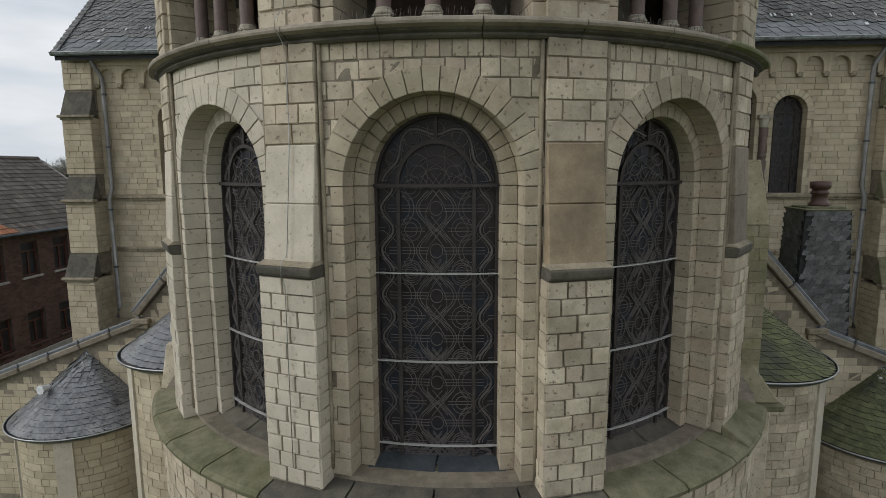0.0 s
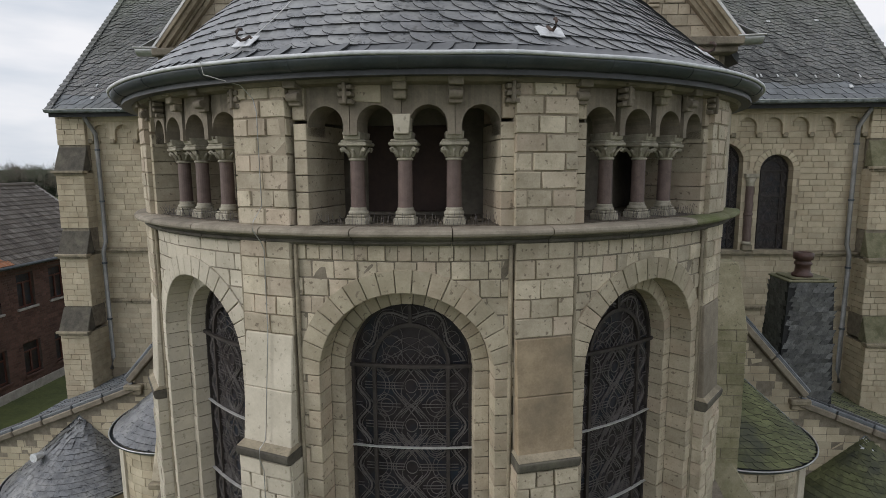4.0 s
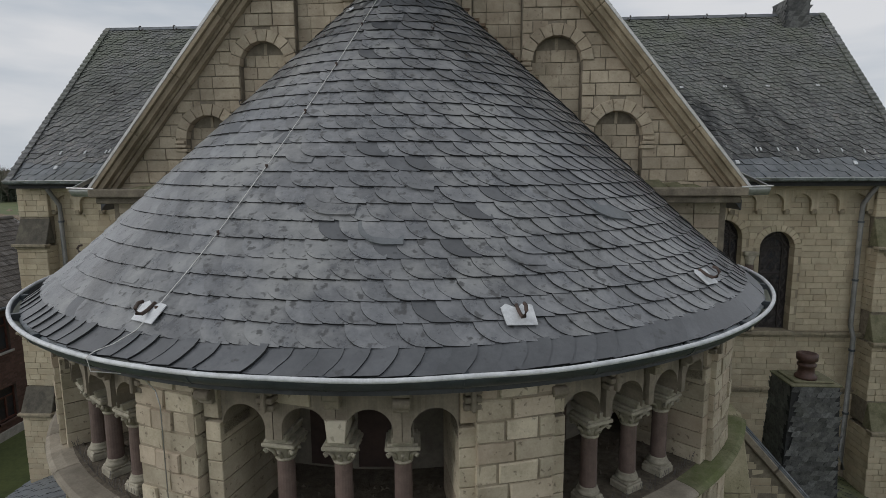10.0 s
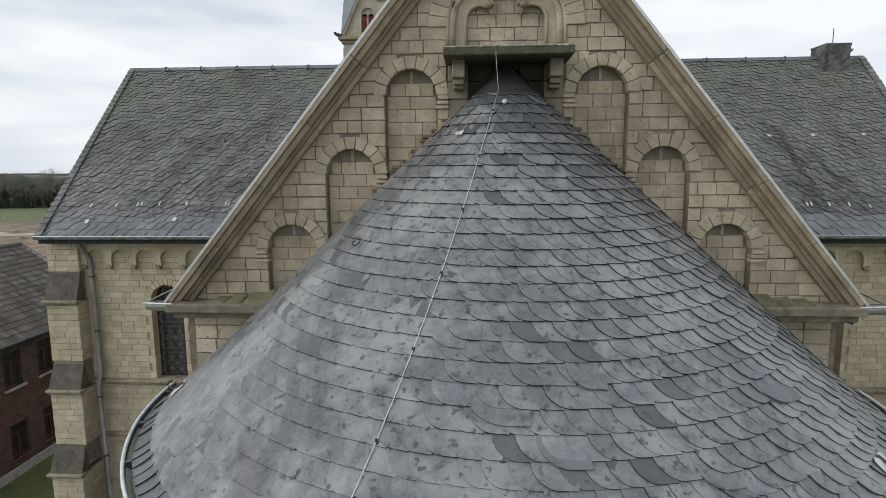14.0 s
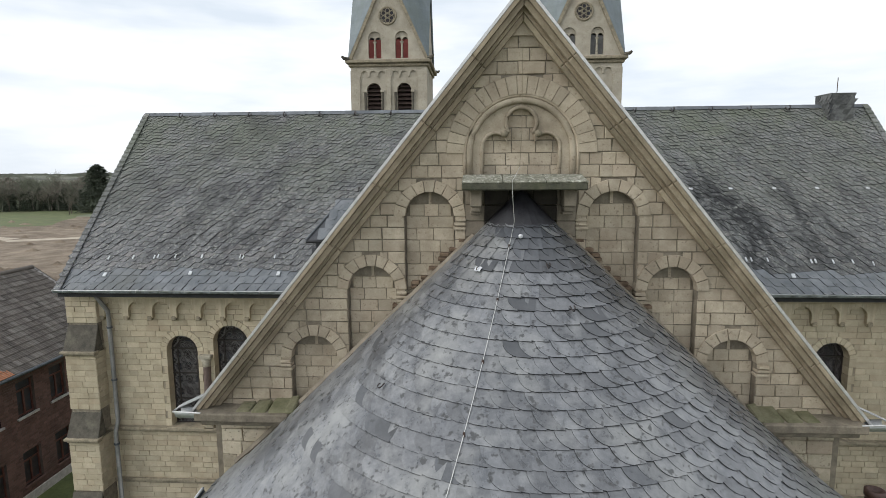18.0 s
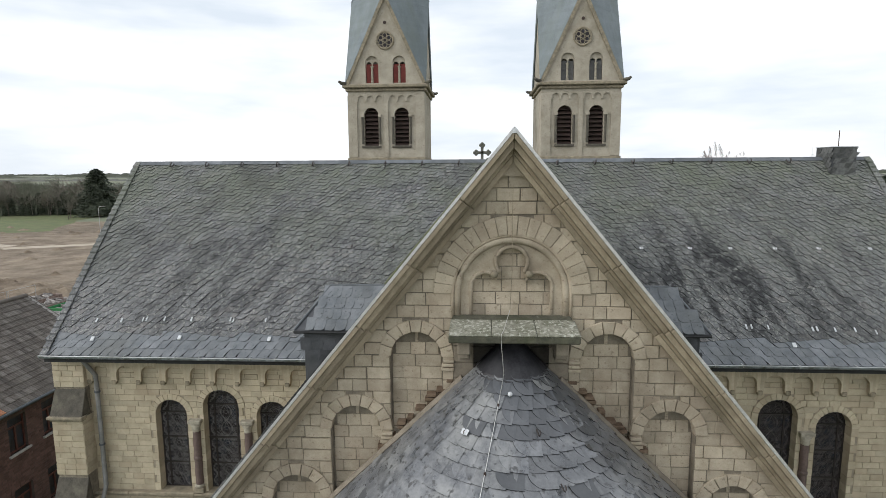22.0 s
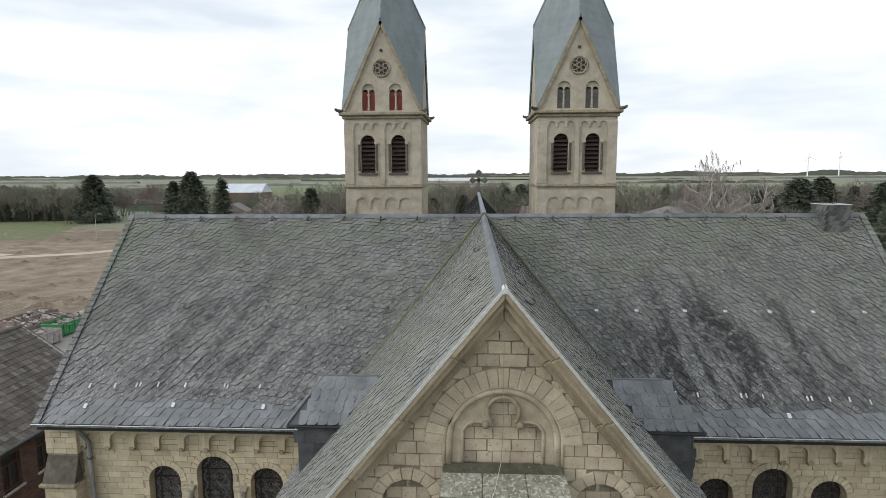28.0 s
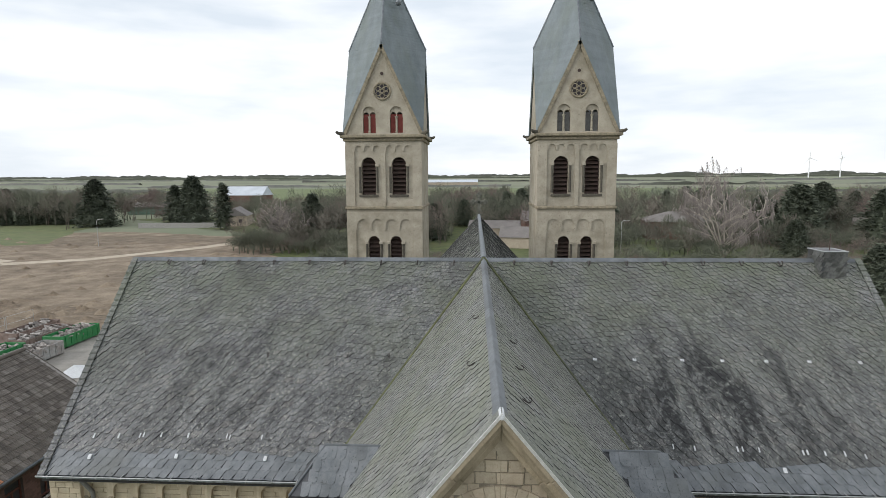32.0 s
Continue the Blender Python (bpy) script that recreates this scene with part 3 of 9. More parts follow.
def prism(outline, y0, y1):
    """A solid from an outline in x and z, between two y."""
    n = len(outline)
    v = [(x, y0, z) for x, z in outline] + [(x, y1, z) for x, z in outline]
    f = [tuple(range(n)), tuple(range(2 * n - 1, n - 1, -1))]
    f += [(i, i + n, (i + 1) % n + n, (i + 1) % n) for i in range(n)]
    return v, f


def tube(points, radius, sides=6, closed=False, taper=None):
    pts = [Vector(p) for p in points]
    n = len(pts)
    v, f = [], []
    for i, p in enumerate(pts):
        a = pts[(i - 1) % n] if (closed or i) else pts[i]
        b = pts[(i + 1) % n] if (closed or i < n - 1) else pts[i]
        d = (b - a).normalized()
        up = Vector((0, 0, 1)) if abs(d.z) < 0.95 else Vector((0, 1, 0))
        s = d.cross(up).normalized()
        t = s.cross(d)
        r = radius if taper is None else radius + (taper - radius) * i / max(1, n - 1)
        for k in range(sides):
            w = 2 * math.pi * k / sides
            v.append(p + (s * math.cos(w) + t * math.sin(w)) * r)
    for i in range(n if closed else n - 1):
        for k in range(sides):
            a, b = i * sides + k, i * sides + (k + 1) % sides
            c, d = ((i + 1) % n) * sides + (k + 1) % sides, ((i + 1) % n) * sides + k
            f.append((a, d, c, b))
    if not closed:
        f.append(tuple(range(sides)))
        f.append(tuple(range((n - 1) * sides + sides - 1, (n - 1) * sides - 1, -1)))
    return v, f


def revolve(profile, a0, a1, steps, cx=0.0, cy=0.0, close=True, cap=True):
    """A closed profile of (radius, z) turned about an upright axis; angle 0 looks to -y, positive to +x (degrees)."""
    n = len(profile)
    full = abs(a1 - a0) >= 359.9
    v, f = [], []
    m = steps if full else steps + 1
    for i in range(m):
        a = radians(a0 + (a1 - a0) * i / steps)
        for r, z in profile:
            v.append((cx + r * math.sin(a), cy - r * math.cos(a), z))
    for i in range(steps):
        for k in range(n if close else n - 1):
            a, b = i * n + k, i * n + (k + 1) % n
            c, d = ((i + 1) % m) * n + (k + 1) % n, ((i + 1) % m) * n + k
            f.append((a, b, c, d))
    if close and cap and not full:
        f.append(tuple(range(n)))
        f.append(tuple(range((m - 1) * n + n - 1, (m - 1) * n - 1, -1)))
    return v, f


# Surfaces: f(u, v, d): u along the wall, v the height, d outwards.
def round_wall(cx, cy, r):
    def f(u, v, d):
        a = u / r
        return Vector((cx + (r + d) * math.sin(a), cy - (r + d) * math.cos(a), v))
    return f


def flat_wall(ox, oy, ux, uy):
    """Starts at (ox, oy), runs along (ux, uy); outwards is to the right of it."""
    def f(u, v, d):
        return Vector((ox + ux * u + uy * d, oy + uy * u - ux * d, v))
    return f


def slope(ox, oy, oz, along, up):
    """A roof plane: u along the eave, v up the slope, d off the roof."""
    a, b = Vector(along).normalized(), Vector(up).normalized()
    n = a.cross(b).normalized()
    o = Vector((ox, oy, oz))

    def f(u, v, d):
        return o + a * u + b * v + n * d
    return f


def opening(uc, hw, sill, spring):
    return (uc, hw, sill, spring)


def arched_shell(f, u0, u1, v0, v1, openings, d0, d1, step=0.06, top=None, back=True):
    """A wall with arched holes right through it: d1 its face, d0 its back."""
    cuts = {round(u0, 4), round(u1, 4)}
    n = max(1, int((u1 - u0) / step))
    cuts |= {round(u0 + (u1 - u0) * i / n, 4) for i in range(n + 1)}
    for uc, hw, s, p in openings:
        cuts |= {round(uc + hw * math.cos(math.pi * i / 16), 4) for i in range(17)}
    us = sorted(c for c in cuts if u0 - 1e-6 <= c <= u1 + 1e-6)
    v, fc = [], []

    def quad(a, b, c, d):
        o = len(v)
        v.extend((a, b, c, d))
        fc.append((o, o + 1, o + 2, o + 3))
    tp = top or (lambda u: v1)
    for a, b in zip(us, us[1:]):
        if b - a < 1e-5:
            continue
        m = (a + b) / 2
        inside = [o for o in openings if abs(m - o[0]) < o[1]]
        spans = []
        if not inside:
            spans.append((v0, v0, tp(a), tp(b)))
            quad(f(b, v0, d1), f(a, v0, d1), f(a, v0, d0), f(b, v0, d0))
        else:
            lo = (v0, v0)
            for uc, hw, s, p in sorted(inside, key=lambda o: o[2]):
                spans.append((lo[0], lo[1], s, s))
                lo = tuple(p + math.sqrt(max(0, hw * hw - (w - uc) ** 2)) for w in (a, b))
                if s > v0 + 1e-4:
                    quad(f(a, s, d0), f(a, s, d1), f(b, s, d1), f(b, s, d0))
                quad(f(a, lo[0], d1), f(a, lo[0], d0), f(b, lo[1], d0), f(b, lo[1], d1))
            spans.append((lo[0], lo[1], tp(a), tp(b)))
        for la, lb, ha, hb in spans:
            if ha - la < 1e-4 and hb - lb < 1e-4:
                continue
            quad(f(a, la, d1), f(b, lb, d1), f(b, hb, d1), f(a, ha, d1))
            if back:
                quad(f(b, lb, d0), f(a, la, d0), f(a, ha, d0), f(b, hb, d0))
        quad(f(a, tp(a), d1), f(b, tp(b), d1), f(b, tp(b), d0), f(a, tp(a), d0))
    for uc, hw, s, p in openings:
        for sg in (-1, 1):
            u = uc + sg * hw
            if u0 <= u <= u1:
                q = [f(u, s, d1), f(u, s, d0), f(u, p, d0), f(u, p, d1)]
                quad(*(q if sg < 0 else q[::-1]))
    for u in (u0, u1):
        quad(f(u, v0, d0), f(u, v0, d1), f(u, tp(u), d1), f(u, tp(u), d0))
    return v, fc


def unit_blocks(count, seed, bu=0.035, bv=0.05, jit=0.024):
    """Dressed stones: 1 wide, 1 high, face at y 0, back at y -1, worn edges."""
    r = random.Random(seed)
    out = []
    for _ in range(count):
        def j():
            return r.uniform(-jit, jit)
        back = [(-.5, -1, -.5), (.5, -1, -.5), (.5, -1, .5), (-.5, -1, .5)]
        mid = [(x * .985 + j(), -0.09, z * .98 + j()) for x, z in ((-.5, -.5), (.5, -.5), (.5, .5), (-.5, .5))]
        fr = [(x * (1 - bu) * .97 + j(), r.uniform(-.05, 0), z * (1 - bv) * .97 + j()) for x, z in ((-.5, -.5), (.5, -.5), (.5, .5), (-.5, .5))]
        v = back + mid + fr
        fs = [(8, 9, 10, 11)]
        for o in (0, 4):
            fs += [(o + i, o + (i + 1) % 4, o + 4 + (i + 1) % 4, o + 4 + i) for i in range(4)]
        out.append((v, fs))
    return out


BLOCKS = unit_blocks(6, 3)


class Pieces:
    """Gathers alike pieces of one surface: the nearest become objects of their own, the rest one joined part."""

    def __init__(self, name, shapes, mat, parent, edge=None):
        self.name, self.shapes, self.mat, self.parent, self.items = name, shapes, mat, parent, []
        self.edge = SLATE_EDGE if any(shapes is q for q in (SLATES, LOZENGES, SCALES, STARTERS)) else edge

    def add(self, m, k=None):
        self.items.append((m, RNG.randrange(len(self.shapes)) if k is None else k))

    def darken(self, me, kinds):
        """Colours the cut edges of slates dark, for dirt and the shadow lines between."""
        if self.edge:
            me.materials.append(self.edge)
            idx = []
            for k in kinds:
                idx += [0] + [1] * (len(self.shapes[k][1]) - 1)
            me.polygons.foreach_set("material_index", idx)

    def finish(self, near=(0, 0, 0), count=300):
        p = Vector(near)
        self.items.sort(key=lambda i: (i[0].translation - p).length)
        meshes = {}
        for m, k in self.items[:count]:
            if k not in meshes:
                meshes[k] = mesh_of(self.name, *self.shapes[k], self.mat)
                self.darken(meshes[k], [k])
            ob = new(self.name, meshes[k])
            ob.parent = self.parent
            ob.matrix_basis = m
        rest = self.items[count:]
        if rest:
            vs, fs, o = [], [], 0
            arr = [np.array([(*v, 1.0) for v in s[0]]) for s in self.shapes]
            for m, k in rest:
                w = arr[k] @ np.array(m).T
                vs.append(w[:, :3])
                fs += [tuple(i + o for i in q) for q in self.shapes[k][1]]
                o += len(w)
            me = bpy.data.meshes.new(self.name + "_expanse")
            me.from_pydata(np.concatenate(vs).tolist(), [], fs)
            me.materials.append(self.mat)
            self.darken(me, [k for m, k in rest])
            ob = new(self.name + "_expanse", me)
            ob.parent = self.parent
            tagged(ob, kind="stuff")


def frame_at(f, u, v, d):
    e = 0.01
    p = f(u, v, d)
    ux = (f(u + e, v, d) - f(u - e, v, d)).normalized()
    uv = (f(u, v + e, d) - f(u, v - e, d)).normalized()
    un = ux.cross(uv).normalized()
    if (f(u, v, d + e) - p).dot(un) < 0:
        un = -un
    return p, ux, un, uv


def block_matrix(f, u, v, w, h, depth, d=0.0, tilt=0.0):
    p, ux, un, uv = frame_at(f, u, v, d)
    m = Matrix.Identity(4)
    for i, (vec, s) in enumerate(((ux, w), (un, depth), (uv, h))):
        for r in range(3):
            m[r][i] = vec[r] * s
    m.translation = p
    return m


def hole_arch(uc, re, hj, sill, spring, at=0.5):
    """Where courses stop at an arched opening; at: the height within a course at which its width is taken."""
    def hole(lo, hi):
        if hi <= sill or lo >= spring + re:
            return None
        z = lo + (hi - lo) * at
        if z <= spring:
            return uc - hj, uc + hj
        if z >= spring + re:
            return None
        w = math.sqrt(re * re - (z - spring) ** 2)
        return uc - w, uc + w
    return hole


def hole_rect(a, b, lo0, hi0):
    def hole(lo, hi):
        return None if hi <= lo0 + 0.01 or lo >= hi0 - 0.01 else (a, b)
    return hole


def ashlar(f, u0, u1, v0, v1, course, wmin, wmax, holes, pieces, d=0.0, depth=0.1, joint=0.0045, bound=None, wobble=0.004):
    """Lays courses of stones over a wall's face, round its openings."""
    n = max(1, round((v1 - v0) / course))
    h = (v1 - v0) / n
    for i in range(n):
        lo, hi = v0 + i * h, v0 + (i + 1) * h
        a, b = (u0, u1) if bound is None else bound(lo, hi)
        spans = [(a, b)]
        for hole in holes:
            g = hole(lo, hi)
            if g is None:
                continue
            nxt = []
            for s, e in spans:
                if g[1] <= s or g[0] >= e:
                    nxt.append((s, e))
                else:
                    if g[0] - s > 0.03:
                        nxt.append((s, g[0]))
                    if e - g[1] > 0.03:
                        nxt.append((g[1], e))
            spans = nxt
        for s, e in spans:
            u = s
            while e - u > 0.02:
                w = RNG.uniform(wmin, wmax)
                if u == s and i % 2:
                    w *= RNG.uniform(0.5, 0.75)
                if e - u - w < wmin * 0.6:
                    w = e - u
                if w > wmax * 1.5:
                    w /= 2
                pieces.add(block_matrix(f, u + w / 2, (lo + hi) / 2, w - joint, h - joint, depth, d + RNG.uniform(-wobble, wobble)))
                u += w


def curved_block(f, corners, d0, d1, bev=0.004, sub=1):
    """A stone with four corners (u, v) on a wall, from d0 back to d1 front."""
    c = [Vector(p) for p in corners]
    mid = sum(c, Vector((0, 0))) / 4
    inner = [p + (mid - p) * min(0.2, bev * 1.6 / max(0.02, (mid - p).length)) for p in c]
    v = [f(p[0], p[1], d0) for p in c] + [f(p[0], p[1], d1 - bev) for p in c] + [f(p[0], p[1], d1) for p in inner]
    fs = [(8, 9, 10, 11), (3, 2, 1, 0)]
    for o in (0, 4):
        fs += [(o + i, o + (i + 1) % 4, o + 4 + (i + 1) % 4, o + 4 + i) for i in range(4)]
    return v, fs


def ring_of_voussoirs(f, uc, vc, r0, r1, d0, d1, count, name, mat, parent, gap=0.0075, a0=0.0, a1=180.0, limit=None):
    for i in range(count):
        s, e = a0 + (a1 - a0) * i / count, a0 + (a1 - a0) * (i + 1) / count
        g = math.degrees(gap / r1) / 2
        q0, q1 = radians(s + g), radians(e - g)
        g0 = g * r1 / r0
        p0, p1 = radians(s + g0), radians(e - g0)
        cs = [(uc + r0 * math.cos(p0), vc + r0 * math.sin(p0)), (uc + r1 * math.cos(q0), vc + r1 * math.sin(q0)),
              (uc + r1 * math.cos(q1), vc + r1 * math.sin(q1)), (uc + r0 * math.cos(p1), vc + r0 * math.sin(p1))]
        piece(name, *curved_block(f, cs, d0, d1 + RNG.uniform(-.003, .003)), mat, parent)


def jamb_blocks(f, uc, hw, w0, w1, v0, v1, course, d0, d1, name, mat, parent, gap=0.0085, solo=True):
    """The stones that line both sides of an opening, long and short by turns."""
    n = max(1, round((v1 - v0) / course))
    h = (v1 - v0) / n
    rest = []
    for sg in (-1, 1):
        for i in range(n):
            w = w0 if (i + (sg > 0)) % 2 else w1
            a, b = uc + sg * hw, uc + sg * (hw + w)
            lo, hi = v0 + i * h + gap / 2, v0 + (i + 1) * h - gap / 2
            cs = [(a, lo), (b, lo), (b, hi), (a, hi)]
            if sg < 0:
                cs = cs[::-1]
            g = curved_block(f, cs, d0, d1 + RNG.uniform(-.004, .004))
            if solo:
                piece(name, *g, mat, parent)
            else:
                rest.append(g)
    if rest:
        piece("jamb_stones", *joined(rest), mat, parent, kind="stuff")


def slate_shapes(count, seed, thick=0.062, over=0.55):
    """Old German slates: 1 wide, 1 high above the lap, a round lower corner; y is the height off the roof. Edges come last."""
    r = random.Random(seed)
    out = []
    for _ in range(count):
        def j(s=0.02):
            return r.uniform(-s, s)
        pts = [(-.52, -.48 + j()), (-.1, -.5 + j()), (.2, -.49 + j()), (.40, -.38 + j()), (.52, -.18 + j()), (.57, .06 + j()), (.57, .5 + over * .4), (-.52, .5 + over * .4)]
        n = len(pts)
        lift = r.uniform(0.85, 1.4)
        top = [(x, thick * lift * (1.0 - (z + .5) * 0.8 + (x + .5) * 0.75), z) for x, z in pts]
        bot = [(x, y - thick * 1.1, z) for x, y, z in top]
        fs = [tuple(range(n))]
        fs += [(i, i + n, (i + 1) % n + n, (i + 1) % n) for i in range(n - 2)]
        out.append((top + bot, fs))
    return out


def lozenge_shapes(count, seed, thick=0.06):
    """Smaller slates laid aslant: the side edges lean and the lower corner is cut round."""
    r = random.Random(seed)
    out = []
    for _ in range(count):
        def j(s=0.03):
            return r.uniform(-s, s)
        pts = [(-.52 + j(), -.46 + j()), (.18, -.52 + j()), (.38, -.44 + j()), (.50 + j(), -.22), (.98, .68), (-.1, .68)]
        n = len(pts)
        lift = r.uniform(0.7, 1.6)
        top = [(x, thick * lift * (1.0 - (z + .5) * 0.8 + (x + .5) * 0.4), z) for x, z in pts]
        bot = [(x, y - thick * 1.2, z) for x, y, z in top]
        fs = [tuple(range(n))] + [(i, i + n, (i + 1) % n + n, (i + 1) % n) for i in range(n - 2)]
        out.append((top + bot, fs))
    return out


def scale_shapes(count, seed, thick=0.062):
    """Slates cut as scales: one long round edge sweeps from the side into the foot."""
    r = random.Random(seed)
    out = []
    for _ in range(count):
        def j(q=0.008):
            return r.uniform(-q, q)
        e = r.uniform(-.05, .05)
        sweep = [(-.30 + e + .88 * math.sin(radians(t)) ** 1.15, .5 - 1.0 * math.cos(radians(t)) + j()) for t in (0, 16, 30, 44, 58, 73, 90)]
        pts = [(-1.0, -.5 + j())] + sweep + [(.57 + e, .75), (-1.0, .75)]
        n = len(pts)
        lift = r.uniform(0.85, 1.25)
        top = [(x, thick * lift * (1.15 - (z + .5) * 0.8 + (x + .5) * 0.4), z) for x, z in pts]
        bot = [(x, y - thick * 1.25, z) for x, y, z in top]
        out.append((top + bot, [tuple(range(n))] + [(i, i + n, (i + 1) % n + n, (i + 1) % n) for i in range(n - 2)]))
    return out


def starter_shapes(count, seed, thick=0.07):
    """The slates of the eave course: aslant, each lapping the next with a bowed edge."""
    r = random.Random(seed)
    out = []
    for _ in range(count):
        bow = [(.5 - k / 6, -.62 * (k / 6) ** 1.6 + r.uniform(-.02, .02)) for k in range(7)]
        pts = [(-(.58 + d), z + r.uniform(-.01, .01)) for z, d in reversed(bow)]
        pts = [(1.14, -.5), (.52, .62), (-.58, .62)] + pts[::-1][1:]
        n = len(pts)
        lift = r.uniform(.7, 1.5)
        top = [(x, thick * lift * (1.0 - (z + .5) * .5 + (.9 - x) * .55), z) for x, z in pts]
        bot = [(x, y - thick * 1.3, z) for x, y, z in top]
        out.append((top + bot, [tuple(range(n))] + [(i, i + n, (i + 1) % n + n, (i + 1) % n) for i in range(n)]))
    return out


SLATES = slate_shapes(6, 5)
SCALES = scale_shapes(8, 15)
STARTERS = starter_shapes(6, 16)
LOZENGES = lozenge_shapes(6, 8)


def slate_rows(f, u0, u1, v0, v1, row, width, pieces, bound=None, lean=0.0, flip=False, thick=0.2, gap=1.0):
    """Covers a flat roof slope with slates, row over row; lean: how much the rows climb along the eave."""
    n = max(1, round((v1 - v0) / row))
    h = (v1 - v0) / n
    extra = int(abs(lean) * 12 / h) + 1 if lean else 0
    tilt = math.atan(lean)
    for i in range(-extra, n + extra):
        vr = v0 + (i + 0.5) * h
        a, b = (u0, u1) if bound is None else bound(min(max(vr, v0), v1))
        if lean:
            a, b = (u0, u1)
        u = a - width * RNG.random()
        while u < b:
            w = width * RNG.uniform(0.8, 1.2)
            uc = u + w * .5
            v = vr + lean * (uc - (u0 + u1) / 2)
            lo, hi = (a, b) if bound is None else bound(min(max(v, v0), v1))
            if lo < uc < hi + 0.02 and v0 <= v <= v1:
                m = block_matrix(f, uc, v, (-w if flip else w) * gap, h * gap, thick, 0.004 + 0.004 * RNG.random())
                if lean:
                    m = m.copy()
                    c, sn = math.cos(tilt), math.sin(tilt)
                    x, z = m.col[0].copy(), m.col[2].copy()
                    lx, lz = x.length * (-1 if flip else 1), z.length
                    x, z = x / lx, z / lz
                    x, z = x * c + z * sn, z * c - x * sn
                    for r_ in range(3):
                        m[r_][0], m[r_][2] = x[r_] * lx, z[r_] * lz
                pieces.add(m)
            u += w


# ---- the apse: window storey, gallery, cornices ----
AX, AY, R = 0.0, 7.6, 3.45
STEP = 35.5
apse_f = round_wall(AX, AY, R)
D = radians(1) * R


def U(deg):
    return D * deg


WIN = [0.0, -STEP, STEP]
STRIPS = [-1.5 * STEP, -18.5, 0.5 * STEP, 1.5 * STEP]
SPRING, SILL_Z = 8.865, 6.50

apse_wall = tagged(base("apse_wall", 0, 7.6, 0), "round apse wall of beige tuff ashlar with arched windows", "wall", kind="structure")
apse_wall.matrix_world = Matrix.Identity(4)

outer_open = [opening(U(a), 0.70, SILL_Z, SPRING) for a in WIN]
inner_open = [opening(U(a), 0.572, SILL_Z, SPRING) for a in WIN]
piece("wall_core", *arched_shell(apse_f, U(-92), U(92), 6.3, 9.95, outer_open, -0.19, -0.010), MORTAR, apse_wall, "mortar bed behind the ashlar")
piece("inner_wall", *arched_shell(apse_f, U(-92), U(92), 6.3, 9.95, inner_open, -0.42, -0.20), MORTAR, apse_wall)
piece("lower_wall_core", *arched_shell(apse_f, U(-92), U(92), 0.0, 6.36, [], 0.0, 0.268), MORTAR, apse_wall)

for k, a in enumerate(WIN):
    uc = U(a)
    sm = STONE_PALE if a < 0 else STONE_RING
    jamb_blocks(apse_f, uc, 0.69, 0.105, 0.185, SILL_Z, SPRING, 0.152, -0.185, 0.013, "jamb_stone", sm, apse_wall, solo=True)
    jamb_blocks(apse_f, uc, 0.56, 0.128, 0.128, SILL_Z, SPRING, 0.152, -0.40, -0.185, "inner_jamb_stone", sm, apse_wall, solo=(k == 0))
    ring_of_voussoirs(apse_f, uc, SPRING, 0.69, 0.87, -0.185, 0.014, 19, "voussoir", sm, apse_wall)
    ring_of_voussoirs(apse_f, uc, SPRING, 0.56, 0.688, -0.40, -0.183, 19, "inner_voussoir", sm, apse_wall)

ashlar_stones = Pieces("ashlar_stone", BLOCKS, STONE, apse_wall)
holes = [hole_arch(U(a), 0.825, 0.80, SILL_Z - 0.3, SPRING, 1.0) for a in WIN]
holes += [hole_rect(U(a) - 0.245, U(a) + 0.245, 0, 20) for a in STRIPS]
pale_stones = Pieces("pale_ashlar_stone", BLOCKS, STONE_PALE, apse_wall)
ashlar(apse_f, U(-60), U(-17.75), 6.55, 9.945, 0.142, 0.12, 0.26, holes, pale_stones)
ashlar(apse_f, U(-17.75), U(60), 6.55, 9.79, 0.142, 0.1, 0.22, holes, ashlar_stones, joint=.0065, wobble=.008)
# a band of upright stones under the gallery cornice
ashlar(apse_f, U(-17.75), U(60), 9.79, 9.945, 0.155, 0.08, 0.135, holes[3:], ashlar_stones, joint=.0065, wobble=.006)
# pilaster strips, flush and slightly proud
for a in STRIPS:
    ashlar(apse_f, U(a) - 0.24, U(a) + 0.24, 9.19, 9.945, 0.152, 0.2, 0.34, [], ashlar_stones, d=0.05, depth=0.14)
    piece("strip_core", *joined([curved_block(apse_f, [(U(a) - 0.232, 6.3), (U(a) + 0.232, 6.3), (U(a) + 0.232, 11.1), (U(a) - 0.232, 11.1)], -0.4, 0.038)]), MORTAR_LIGHT, apse_wall)
    for sg in (-1, 1):
        u = U(a) + sg * 0.262
        piece("edge_roll", *tube([apse_f(u, z, 0.012) for z in np.linspace(6.55, 9.93, 8)], 0.018, 6), STONE_TRIM, apse_wall, smooth=True)
low_stones = Pieces("base_stone", BLOCKS, STONE, apse_wall)
ashlar(apse_f, U(-62), U(62), 4.4, 6.3, 0.152, 0.16, 0.3, [], low_stones, d=0.28, depth=0.1)
low_stones.finish((0, 3.9, 6), 60)


